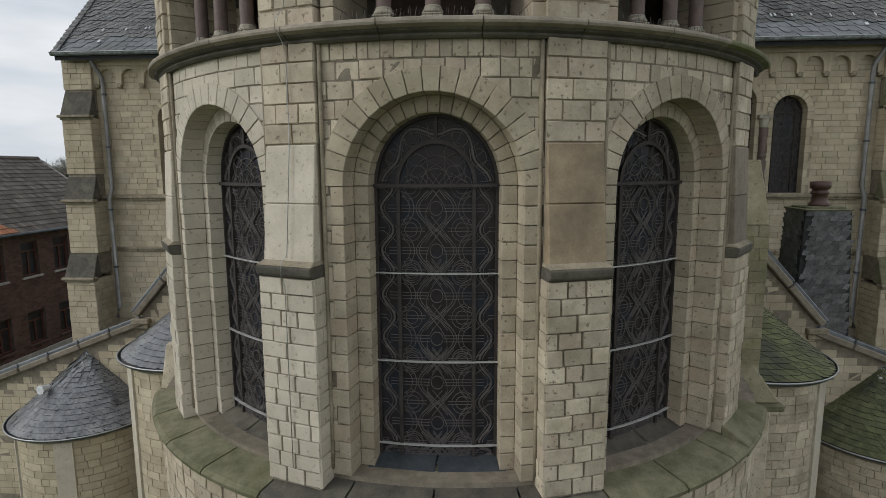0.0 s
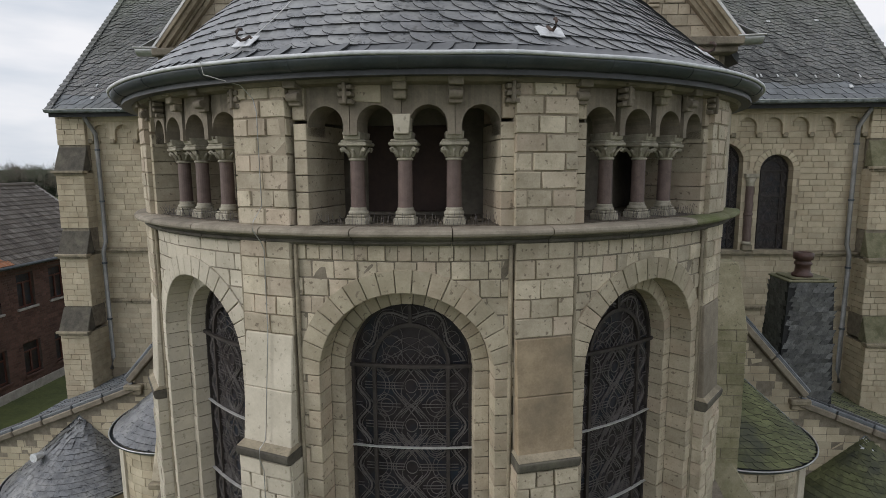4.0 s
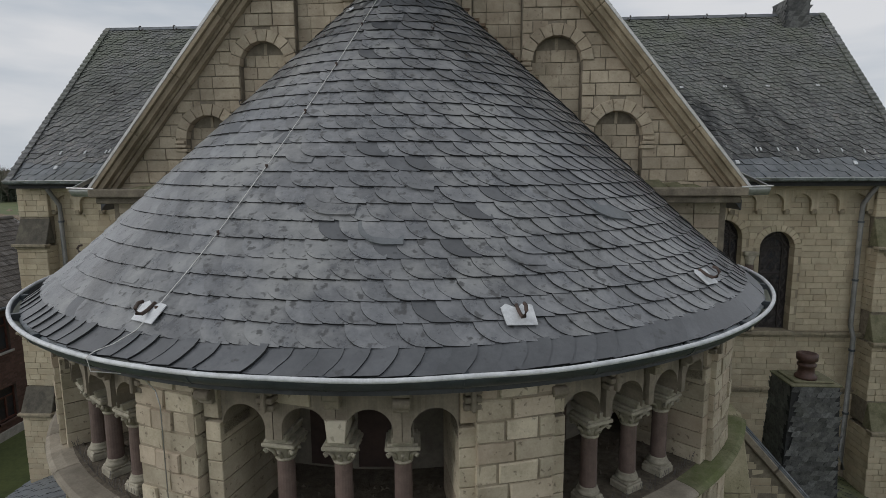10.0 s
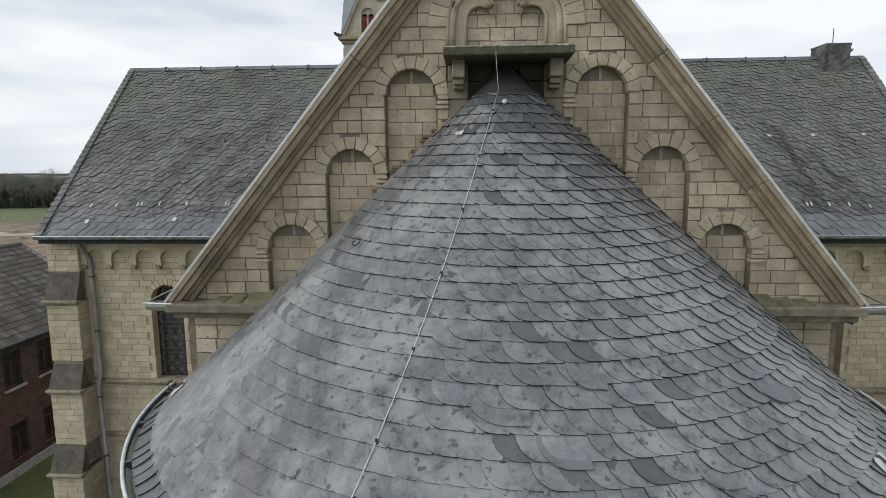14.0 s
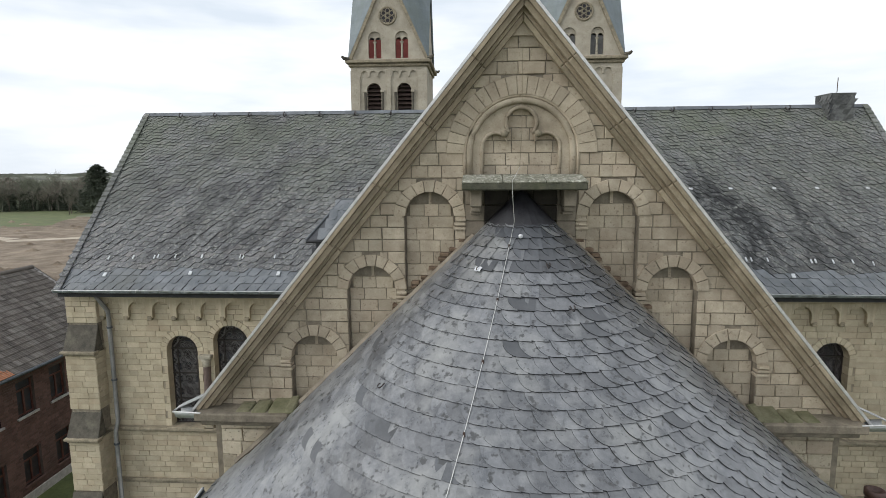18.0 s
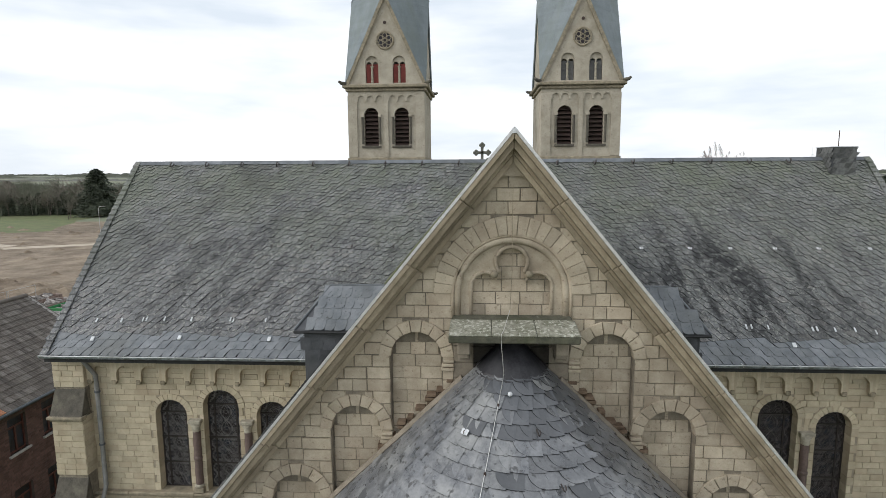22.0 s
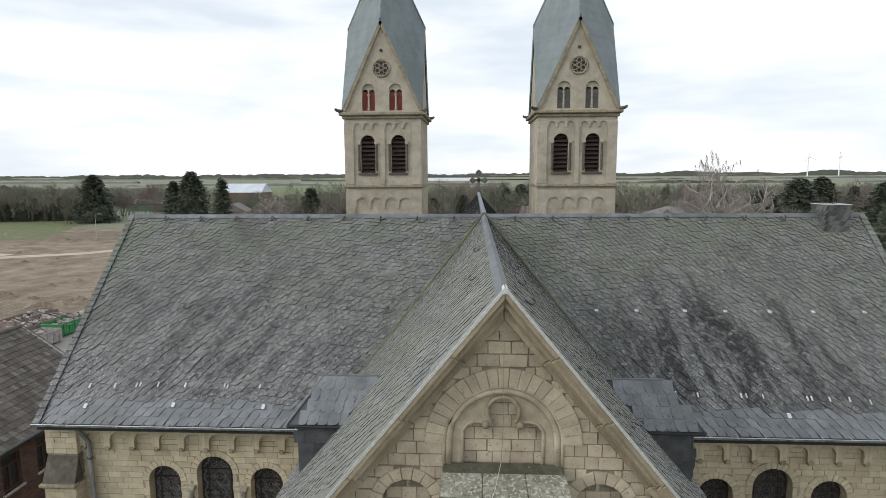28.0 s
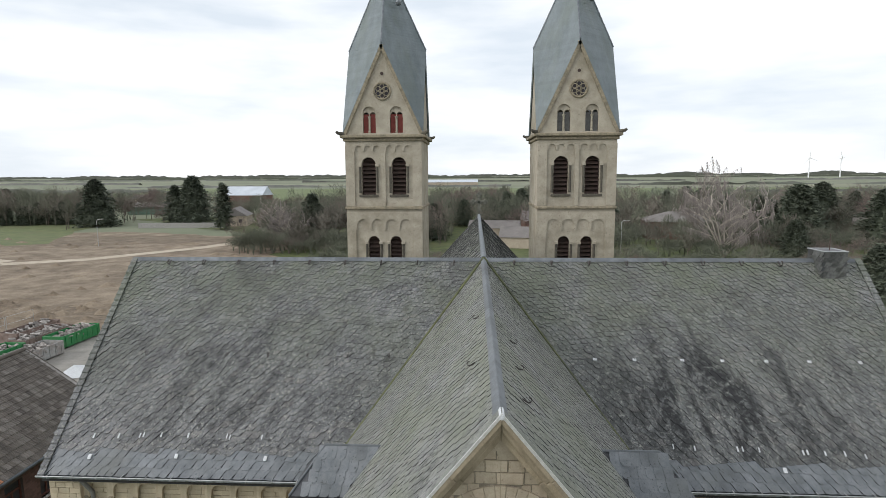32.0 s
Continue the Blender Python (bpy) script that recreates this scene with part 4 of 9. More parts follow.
# buttress of each strip: weathering slab, ledge, shaft of small stones
def apse_buttress(a, slab_mat, k=1.0):
    b = tagged(base("apse_buttress"), "stepped stone buttress with sloped slab and dark ledge", "buttress", "apse buttresses")
    f, u = apse_f, U(a)
    w = 0.23
    v = [f(u - w, 8.285, 0.0), f(u + w, 8.285, 0.0), f(u + w, 9.185, 0.0), f(u - w, 9.185, 0.0),
         f(u - w, 8.285, 0.215 * k), f(u + w, 8.285, 0.215 * k), f(u + w, 9.185, 0.056), f(u - w, 9.185, 0.056)]
    mid = [(v[0] + v[3]) / 2, (v[1] + v[2]) / 2, (v[5] + v[6]) / 2, (v[4] + v[7]) / 2]
    lo = [v[0], v[1], mid[1], mid[0], v[4], v[5], mid[2], mid[3]]
    hi = [mid[0], mid[1], v[2], v[3], mid[3], mid[2], v[6], v[7]]
    for name, g in (("lower_slab", lo), ("upper_slab", hi)):
        c = sum(g, Vector()) / 8
        part(name, bevelled([c + (p - c) * 0.992 for p in g], BOX_FACES, 0.008), slab_mat, b)
    wl = 0.245
    prof = [(8.165, -0.2, 0.275 * k), (8.19, -0.2, 0.32 * k), (8.235, -0.2, 0.335 * k), (8.258, -0.2, 0.33 * k)]
    vs = []
    for z, d0, d1 in prof:
        vs += [f(u - wl, z, d0), f(u + wl, z, d0), f(u + wl, z, d1), f(u - wl, z, d1)]
    fs = [(0, 1, 2, 3), (15, 14, 13, 12)]
    for o in (0, 4, 8):
        fs += [(o + i, o + 4 + i, o + 4 + (i + 1) % 4, o + (i + 1) % 4) for i in range(4)]
    part("ledge", bevelled(vs, fs, 0.008), STONE_SOOT_SHADE, b, "blackened moulded ledge stone")
    cap = [f(u - wl, 8.26, -.02), f(u + wl, 8.26, -.02), f(u + wl, 8.26, .326 * k), f(u - wl, 8.26, .326 * k), f(u - w, 8.296, -.02), f(u + w, 8.296, -.02), f(u + w, 8.296, .21 * k), f(u - w, 8.296, .21 * k)]
    part("ledge_top", bevelled(cap, BOX_FACES, .006), STONE_TRIM, b, "pale weathered top of the ledge")
    core = [f(u - .24, 6.2, -.1), f(u + .24, 6.2, -.1), f(u + .24, 6.2, .26 * k - .005), f(u - .24, 6.2, .26 * k - .005),
            f(u - .24, 8.165, -.1), f(u + .24, 8.165, -.1), f(u + .24, 8.165, .25 * k - .01), f(u - .24, 8.165, .25 * k - .01)]
    piece("core", core, BOX_FACES, MORTAR, b)
    stones = Pieces("stone", BLOCKS, STONE_PALE if a < 0 else STONE, b)
    ashlar(f, u - 0.25, u + 0.25, 6.45, 8.165, 0.13, 0.13, 0.24, [], stones, d=0.27 * k, depth=0.05, joint=.0065, wobble=.007)
    for sg in (-1, 1):
        p0, p1 = f(u + sg * 0.25, 0, 0.265 * k), f(u + sg * 0.25, 0, -0.03)
        if sg < 0:
            p0, p1 = p1, p0
        dr = p1 - p0
        side = flat_wall(p0.x, p0.y, dr.x / dr.length, dr.y / dr.length)
        ashlar(side, 0, dr.length, 6.45, 8.165, 0.13, 0.15, 0.3, [], stones, d=0.004, depth=0.03)
    stones.finish((0, 3.5, 8), 140)
    return b


for a, sm in zip(STRIPS, (STONE_PALE, STONE_PALE, STONE_BROWN, STONE_AGED)):
    apse_buttress(a, sm, .66 if abs(a) < 30 else .45)

# sloping sills and the mossy ledge ring
for a in WIN:
    u = U(a)
    for i, (p, q) in enumerate(((-0.685, -0.01), (0.01, 0.685))):
        vs = [apse_f(u + p, 6.40, .02), apse_f(u + q, 6.40, .02), apse_f(u + q, 6.40, -.4), apse_f(u + p, 6.40, -.4),
              apse_f(u + p, 6.435, .02), apse_f(u + q, 6.435, .02), apse_f(u + q * .8, 6.58, -.4), apse_f(u + p * .8, 6.58, -.4)]
        part("sloping_sill", bevelled(vs, BOX_FACES, 0.008), ZINC_DARK if a == 0 else STONE_SOOT_SHADE, apse_wall)
prof = [(R - .02, 6.30), (R + .30, 6.30), (R + .36, 6.34), (R + .37, 6.38), (R + .33, 6.41), (R - .02, 6.46)]
for i in range(12):
    s = -66 + 11 * i
    m = STONE_MOSS if s > 18 or s < -29 else STONE_SOOT_SHADE
    piece("ledge_stone", *revolve(prof, s + .15, s + 10.85, 4, AX, AY), m, apse_wall)
for a in STRIPS[3:]:
    f, u = apse_f, U(a)
    vs = [f(u - .26, 6.3, .1), f(u + .26, 6.3, .1), f(u + .26, 6.3, .36), f(u - .26, 6.3, .36), f(u - .26, 6.55, .1), f(u + .26, 6.55, .1), f(u + .26, 6.42, .36), f(u - .26, 6.42, .36)]
    part("buttress_foot", bevelled(vs, BOX_FACES, 0.012), STONE_MOSS, apse_wall)

# gallery cornice
upper = [(R - .05, 9.985), (R + .10, 9.98), (R + .145, 9.995), (R + .152, 10.012), (R + .147, 10.03), (R + .12, 10.044), (R + .05, 10.051), (R - .75, 10.051), (R - .75, 9.985)]
lower = [(R - .05, 9.915), (R + .04, 9.915), (R + .06, 9.932), (R + .052, 9.95), (R + .085, 9.965), (R + .098, 9.982), (R + .09, 9.987), (R - .05, 9.987)]
for i in range(11):
    s = -66 + 12 * i
    piece("cornice_stone", *revolve(upper, s + .06, s + 11.94, 5, AX, AY), STONE_MOSS_GREEN if s > 34 else STONE_SILL, apse_wall)
    # The roll's near-black colour paints the shade below the cornice slab.
    piece("cornice_roll", *revolve(lower, s + .06, s + 11.94, 5, AX, AY), STONE_SOOT_SHADE, apse_wall, "blackened roll under the cornice")

# the gallery: solid piers, three arcades of four arches
GAL_TOP = 11.13
GROUPS = [0.0, -STEP, STEP]
COLU = [-0.392, 0.0, 0.392]
for a in GROUPS:
    u = U(a)
    ops = [opening(u + c, 0.142, 10.0, 10.795) for c in (-0.585, -0.196, 0.196, 0.585)]
    cuts = [-0.735, -0.392, 0.0, 0.392, 0.735]
    for i, (p, q) in enumerate(zip(cuts, cuts[1:])):
        near = [(o[0], o[1], 10.725, o[3]) for o in ops]
        v, fc = arched_shell(apse_f, u + p + .002, u + q - .002, 10.725, GAL_TOP, near, -0.30, -0.03 + RNG.uniform(-.006, .004))
        # Grey-brown tone carries the eave's shade along with real grime.
        m = STONE_AGED
        piece("arcade_stone", v, fc, m, apse_wall, "stone cut with two quarter arches")
    if a == 0:
        piece("mended_stone", *curved_block(apse_f, [(u - .42, 10.97), (u - .15, 10.95), (u - .15, 11.12), (u - .42, 11.12)], -.2, -.018), STONE_RING, apse_wall)
        piece("mended_stone", *curved_block(apse_f, [(u - .052, 10.73), (u + .052, 10.73), (u + .066, 10.87), (u - .066, 10.87)], -.2, -.016), STONE_PALE, apse_wall)
    for sg in (-1, 1):
        jn = 6
        for i in range(jn):
            lo, hi = 10.05 + i * .1275, 10.05 + (i + 1) * .1275
            e = u + sg * 0.735
            cs = [(e - .008 * (sg > 0), lo + .003), (e + .1, lo + .003), (e + .1, hi - .003), (e - .008 * (sg > 0), hi - .003)]
            if sg < 0:
                cs = [(e - .1, lo + .003), (e + .008, lo + .003), (e + .008, hi - .003), (e - .1, hi - .003)]
            piece("gallery_jamb_stone", *curved_block(apse_f, cs, -.62, .0), STONE_RING, apse_wall)
        e0, e1 = (u + sg * .735, u + sg * .84)
        cs = [(min(e0, e1), 10.84), (max(e0, e1), 10.84), (max(e0, e1), GAL_TOP), (min(e0, e1), GAL_TOP)]
        piece("gallery_jamb_head", *curved_block(apse_f, cs, -.62, .0), STONE_RING, apse_wall)
gal = Pieces("gallery_stone", BLOCKS, STONE, apse_wall)
for a in STRIPS:
    ashlar(apse_f, U(a) - .25, U(a) + .25, 10.05, GAL_TOP, 0.132, 0.17, 0.27, [], gal, d=0.045, depth=0.12, joint=.011, wobble=.008)
piece("end_wall", *joined([curved_block(apse_f, [(U(s), 10.0), (U(s + 14), 10.0), (U(s + 14), GAL_TOP), (U(s), GAL_TOP)], -.5, 0.02) for s in (58, 72, -72, -86)]), STONE, apse_wall)
gal.finish((0, 4, 10.6), 90)
ashlar_stones.finish((0, 4, 9.0), 230)
pale_stones.finish((-1, 4, 9.0), 70)
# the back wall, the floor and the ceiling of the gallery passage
# Back wall and ceiling are coloured dark in place of the passage's shade.
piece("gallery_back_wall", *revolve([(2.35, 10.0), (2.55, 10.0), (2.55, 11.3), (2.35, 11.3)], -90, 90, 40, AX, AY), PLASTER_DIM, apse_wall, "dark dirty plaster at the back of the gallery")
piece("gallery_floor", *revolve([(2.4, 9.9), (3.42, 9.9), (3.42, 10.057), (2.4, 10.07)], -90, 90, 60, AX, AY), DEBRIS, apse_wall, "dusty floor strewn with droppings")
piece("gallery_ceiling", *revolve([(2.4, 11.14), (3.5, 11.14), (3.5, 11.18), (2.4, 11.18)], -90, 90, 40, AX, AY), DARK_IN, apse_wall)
for u, w in ((-0.38, .2), (0.18, .26), (-30, .2), (34, .2)):
    uu = u if abs(u) < 5 else U(u)
    back_f = round_wall(AX, AY, 2.55)
    s = 2.55 / R
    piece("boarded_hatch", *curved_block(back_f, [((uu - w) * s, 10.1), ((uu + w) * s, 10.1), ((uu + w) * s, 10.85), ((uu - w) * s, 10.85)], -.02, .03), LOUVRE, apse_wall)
cr = random.Random(11)
deb = []
for _ in range(700):
    a, r, s = radians(cr.uniform(-48, 48)), cr.uniform(2.75, 3.35), cr.uniform(.006, .022)
    x, y = AX + r * math.sin(a), AY - r * math.cos(a)
    t = cr.uniform(0, 6.28)
    deb.append(([(x + s * math.cos(t), y + s * math.sin(t), 10.065), (x + s * math.cos(t + 2), y + s * math.sin(t + 2), 10.065),
                 (x + s * math.cos(t + 4.2), y + s * math.sin(t + 4.2), 10.065), (x, y, 10.065 + s * cr.uniform(.5, 1.4))], [(0, 1, 3), (1, 2, 3), (2, 0, 3)]))
tagged(piece("gallery_debris", *joined(deb), DEBRIS), "loose grit and twigs strewn over the gallery floor", "debris", kind="stuff")


# columns of the gallery
def gallery_column(x, y, rz):
    c = tagged(base("gallery_column", x, y, 10.05, rz), "red sandstone gallery column with carved pale capital", "column", "gallery columns")
    sq = joined([box_vf(-.084, .084, -.084, .084, 0, .06), box_vf(-.076, .076, -.076, .076, .06, .08)])
    part("plinth", bevelled(*sq, .012), STONE_CAPITAL, c)
    piece("base_moulding", *revolve([(0, .08), (.074, .08), (.08, .094), (.073, .108), (.062, .113), (.067, .124), (.06, .136), (0, .136)], 0, 360, 20), STONE_CAPITAL, c, smooth=True)
    piece("shaft", *revolve([(0, .13), (.058, .13), (.055, .498), (0, .498)], 0, 360, 20), PORPHYRY, c, "brownish red stone shaft")
    piece("neck_ring", *revolve([(0, .49), (.061, .49), (.066, .499), (.061, .508), (0, .508)], 0, 360, 20), STONE_CAPITAL, c, smooth=True)
    piece("capital", *revolve([(0, .505), (.054, .507), (.057, .53), (.066, .562), (.082, .588), (.084, .6), (0, .6)], 0, 360, 16), STONE_CAPITAL, c, "carved leaf capital", smooth=True)
    for i in range(4):
        w = radians(45 + 90 * i)
        d = Vector((math.cos(w), math.sin(w), 0))
        pts = [d * .062 + Vector((0, 0, .52)), d * .08 + Vector((0, 0, .556)), d * .118 + Vector((0, 0, .59)), d * .13 + Vector((0, 0, .576)), d * .122 + Vector((0, 0, .56)), d * .11 + Vector((0, 0, .566))]
        piece("volute", *tube(pts, .013, 6, taper=.011), STONE_CAPITAL, c, smooth=True)
        w = radians(90 * i)
        d = Vector((math.cos(w), math.sin(w), 0))
        piece("leaf", *tube([d * .057 + Vector((0, 0, .518)), d * .074 + Vector((0, 0, .55)), d * .1 + Vector((0, 0, .57)), d * .1 + Vector((0, 0, .556))], .014, 6, taper=.008), STONE_CAPITAL, c, smooth=True)
    part("abacus", bevelled(*joined([box_vf(-.108, .108, -.108, .108, .598, .625), box_vf(-.094, .094, -.1, .1, .625, .645)]), .006), STONE_CAPITAL, c)
    part("impost", bevelled([(-.062, -.115, .643), (.062, -.115, .643), (.062, .12, .643), (-.062, .12, .643), (-.07, -.13, .70), (.07, -.13, .70), (.07, .13, .70), (-.07, .13, .70)], BOX_FACES, .006), STONE_CAPITAL, c)
    return c


for a in GROUPS:
    for cu in COLU:
        ang = (U(a) + cu) / R
        r = 3.27
        gallery_column(AX + r * math.sin(ang), AY - r * math.cos(ang), math.degrees(ang))


# carved brackets under the eave
def eave_bracket(u, kind):
    p, ux, un, uv = frame_at(apse_f, u, 11.0, -0.02)
    b = tagged(base("eave_bracket"), "small carved stone bracket under the eave", "bracket", "eave brackets")
    m = Matrix.Identity(4)
    for i, vec in enumerate((ux, un, uv)):
        for r_ in range(3):
            m[r_][i] = vec[r_]
    m.translation = p
    b.matrix_world = m
    if kind == 0:
        g = joined([box_vf(-.055, .055, 0, .12, .085, .13), box_vf(-.05, .05, 0, .10, .03, .085), box_vf(-.045, .045, 0, .07, -.03, .03)])
    elif kind == 1:
        g = joined([box_vf(-.055, .055, 0, .12, .06, .13), box_vf(-.05, .05, 0, .05, -.06, .06), tube([(-.05, .06, .0), (.05, .06, .0)], .035, 8)])
    else:
        g = joined([box_vf(-.055, .055, 0, .12, .09, .13), box_vf(-.052, .052, 0, .085, .04, .075), box_vf(-.052, .052, 0, .085, -.01, .025), box_vf(-.052, .052, 0, .07, -.06, -.025), box_vf(-.014, .014, 0, .1, -.06, .09)])
    part("body", bevelled(*g, .006), STONE_AGED if kind else STONE_TRIM, b)


for a in GROUPS:
    for i, cu in enumerate((-.80, -.392, 0, .392, .80)):
        eave_bracket(U(a) + cu, (1, 2, 0, 1, 2)[i])

# bird spikes on the gallery sill
for a in GROUPS:
    th = tagged(base("bird_spikes"), "row of thin wire bird spikes on the gallery sill", "spikes", "bird spikes")
    g = []
    for i in range(60):
        u = U(a) - .72 + 1.44 * i / 59
        p = apse_f(u, 10.05, -.06)
        q = p + Vector((cr.uniform(-.03, .03), cr.uniform(-.04, .03), cr.uniform(.07, .11)))
        g.append(tube([p, q], .0016, 3))
    piece("wires", *joined(g), GRILLE, th)
    piece("strip", *joined([curved_block(apse_f, [(U(a) - .72, 10.051), (U(a) + .72, 10.051), (U(a) + .72, 10.057), (U(a) - .72, 10.057)], -.07, -.05)]), GRILLE, th)


# ---- windows with iron tracery ----
def ribbon(f, pts, d, w=0.006, t=0.01):
    """A flat iron strip along points (u, v) on a wall."""
    w = w * .68 if w < .015 else w
    v, fs = [], []
    n = len(pts)
    for i, p in enumerate(pts):
        a, b = Vector(pts[max(0, i - 1)]), Vector(pts[min(n - 1, i + 1)])
        t2 = (b - a)
        t2 = t2.normalized() if t2.length > 1e-9 else Vector((1, 0))
        s = Vector((-t2.y, t2.x)) * w / 2
        c = Vector(p)
        v += [f(c.x + s.x, c.y + s.y, d + t), f(c.x - s.x, c.y - s.y, d + t), f(c.x + s.x, c.y + s.y, d), f(c.x - s.x, c.y - s.y, d)]
    for i in range(n - 1):
        o = 4 * i
        fs += [(o, o + 1, o + 5, o + 4), (o + 2, o, o + 4, o + 6), (o + 1, o + 3, o + 7, o + 5)]
    return v, fs


def arc_pts(c, r, a0, a1, n=14):
    return [(c[0] + r * math.cos(radians(a0 + (a1 - a0) * i / n)), c[1] + r * math.sin(radians(a0 + (a1 - a0) * i / n))) for i in range(n + 1)]


def tracery_panel(f, uc, v0, v1, hw, inner, d, clip):
    """Two crossing strands with lozenges in the middle field, half rings at its sides, a thick wave in each side field."""
    g = []
    h = v1 - v0

    def put(pts, w=0.0075):
        run = []
        for p in pts:
            if clip(p):
                run.append(p)
            else:
                if len(run) > 1:
                    g.append(ribbon(f, run, d, w))
                run = []
        if len(run) > 1:
            g.append(ribbon(f, run, d, w))
    cells = max(1, round(h / .36))
    c = h / cells
    amp = inner * .5
    steps = 12 * cells
    for sg in (-1, 1):
        for off in (-.013, .013):
            put([(uc + off + sg * amp * math.sin(math.pi * h * i / steps / c), v0 + h * i / steps) for i in range(steps + 1)], .0085)
        put([(uc + sg * amp * .55 * math.sin(math.pi * h * i / steps / c + .5), v0 + h * i / steps) for i in range(steps + 1)], .006)
    for k in range(cells):
        cy = v0 + c * (k + .5)
        put(arc_pts((uc, cy), inner * .17, 0, 360, 14), .008)
        for q in (-.026, 0.0, .026):
            for sg in (-1, 1):
                put([(uc + sg * inner * .2, cy + q), (uc + sg * inner, cy + q)], .006)
                put([(uc + sg * (inner + .02), cy + q), (uc + sg * (inner + (hw - inner) * .45), cy + q)], .006)
        for sg in (-1, 1):
            a0 = 90 if sg > 0 else -90
            for rr, ww in ((.40, .009), (.29, .007)):
                put(arc_pts((uc + sg * inner, cy), min(c, .36) * rr, a0, a0 + 180, 14), ww)
            for t in (115, 145, 215, 245):
                t = radians(t if sg > 0 else 180 - t)
                q0, q1 = min(c, .36) * .29, min(c, .36) * .40
                put([(uc + sg * inner + q0 * math.cos(t), cy + q0 * math.sin(t)), (uc + sg * inner + q1 * math.cos(t), cy + q1 * math.sin(t))], .006)
    for k in range(cells + 1):
        cy = v0 + c * k
        for o in (-.055, 0.0, .055):
            for j in (-1, 1):
                put([(uc + o + .1 * (i / 6 - .5) * 2, cy + j * .11 * (i / 6 - .5) * 2) for i in range(7)], .0065)
        for sg in (-1, 1):
            put(arc_pts((uc + sg * inner * .68, cy), inner * .17, 0, 360, 12), .007)
            put(arc_pts((uc + sg * inner * .68, cy), inner * .28, 0, 360, 14), .006)
            for q in (-.014, .014):
                put([(uc + sg * inner * .3, cy + q), (uc + sg * inner, cy + q)], .0055)
                put([(uc + sg * (hw - (hw - inner) * .4), cy + q), (uc + sg * (hw - .02), cy + q)], .0055)
    s0, wave = (inner + hw) / 2, (hw - inner) * .26
    for sg in (-1, 1):
        line = [(uc + sg * (s0 - wave * math.cos(2 * math.pi * h * i / steps / c)), v0 + h * i / steps) for i in range(steps + 1)]
        put(line, .017)
        put([(u - sg * .032, v) for u, v in line], .006)
        put([(u + sg * .032, v) for u, v in line], .006)
        for i in range(2, steps, 4):
            u, v = line[i]
            put([(u, v), (u + sg * .07, v + .05)], .006)
            put([(u, v), (u - sg * .07, v - .05)], .006)
    return g


def church_window(name, f, uc, hw, sill, spring, d, bars, inner, label, heavy=0.034, light_bars=True, grille=None):
    grille = grille or GRILLE
    w = tagged(base(name), label, "window", kind="structure")

    def clip(p):
        if p[1] < sill or abs(p[0] - uc) > hw:
            return False
        return p[1] < spring or (p[0] - uc) ** 2 + (p[1] - spring) ** 2 < (hw - .005) ** 2
    n = 12
    pts = [(uc - hw - .02, sill - .02), (uc + hw + .02, sill - .02)] + [(uc + (hw + .02) * math.cos(math.pi * i / n), spring + (hw + .02) * math.sin(math.pi * i / n)) for i in range(n + 1)]
    vs, fs = [], []
    cols = 8
    us = [uc + hw * 1.03 * math.sin(math.pi / 2 * (2 * i / cols - 1)) for i in range(cols + 1)]
    for u in us:
        top = spring + math.sqrt(max(0, (hw * 1.04) ** 2 - (u - uc) ** 2))
        vs += [f(u, sill - .02, d), f(u, top, d), f(u, sill - .02, d - .02), f(u, top, d - .02)]
    for i in range(cols):
        o = 4 * i
        fs += [(o, o + 4, o + 5, o + 1), (o + 2, o + 3, o + 7, o + 6)]
    piece("pane", vs, fs, GLASS_DARK, w, "dark leaded stained glass")
    levels = [sill] + list(bars)
    for lo, hi in zip(levels, levels[1:]):
        piece("tracery", *joined(tracery_panel(f, uc, lo + .01, hi - .01, hw, inner, d + .008, clip)), grille, w)
    # the head: concentric half rings with spokes
    g = []
    for rr, ww in ((hw * .42, .007), (hw * .24, .007)):
        g.append(ribbon(f, arc_pts((uc, spring), rr, 2, 178, 24), d + .008, ww))
    for off, ww in ((-.05, .006), (0, .016), (.05, .006)):
        swirl = [(hw * (.8 + off + .085 * math.cos(radians(t * 6))), radians(t)) for t in range(4, 177, 4)]
        g.append(ribbon(f, [(uc + q * math.cos(t), spring + q * math.sin(t)) for q, t in swirl], d + .008, ww))
    for i in range(19):
        t = radians(9.5 * i + 4)
        g.append(ribbon(f, [(uc + math.cos(t) * hw * .7, spring + math.sin(t) * hw * .7), (uc + math.cos(t) * hw * .9, spring + math.sin(t) * hw * .9)], d + .008, .0055))
    for i in range(5):
        t = radians(30 + 30 * i)
        g.append(ribbon(f, arc_pts((uc + math.cos(t) * hw * .78, spring + math.sin(t) * hw * .78), hw * .13, 0, 360, 12), d + .008, .006))
    for sg in (-1, 1):
        for k in range(3):
            c = (uc + sg * hw * .3, spring + hw * (.12 + .16 * k))
            g.append(ribbon(f, arc_pts(c, hw * .17, 0, 360, 12), d + .008, .006))
        g.append(ribbon(f, [(uc - sg * hw * .5, spring + .02), (uc + sg * hw * .4, spring + hw * .5)], d + .008, .006))
    piece("head_tracery", *joined(g), grille, w)
    bars_g = [ribbon(f, [(uc + s * inner, sill), (uc + s * inner, spring)], d + .006, heavy, .03) for s in (-1, 1)]
    bars_g += [ribbon(f, [(uc, spring + hw * .62), (uc, spring + hw)], d + .006, heavy, .03), ribbon(f, arc_pts((uc, spring), hw * .62, 0, 180, 24), d + .006, heavy, .03)]
    bars_g += [ribbon(f, [(uc + s * (hw - .01), sill), (uc + s * (hw - .01), spring)], d + .006, heavy, .03) for s in (-1, 1)]
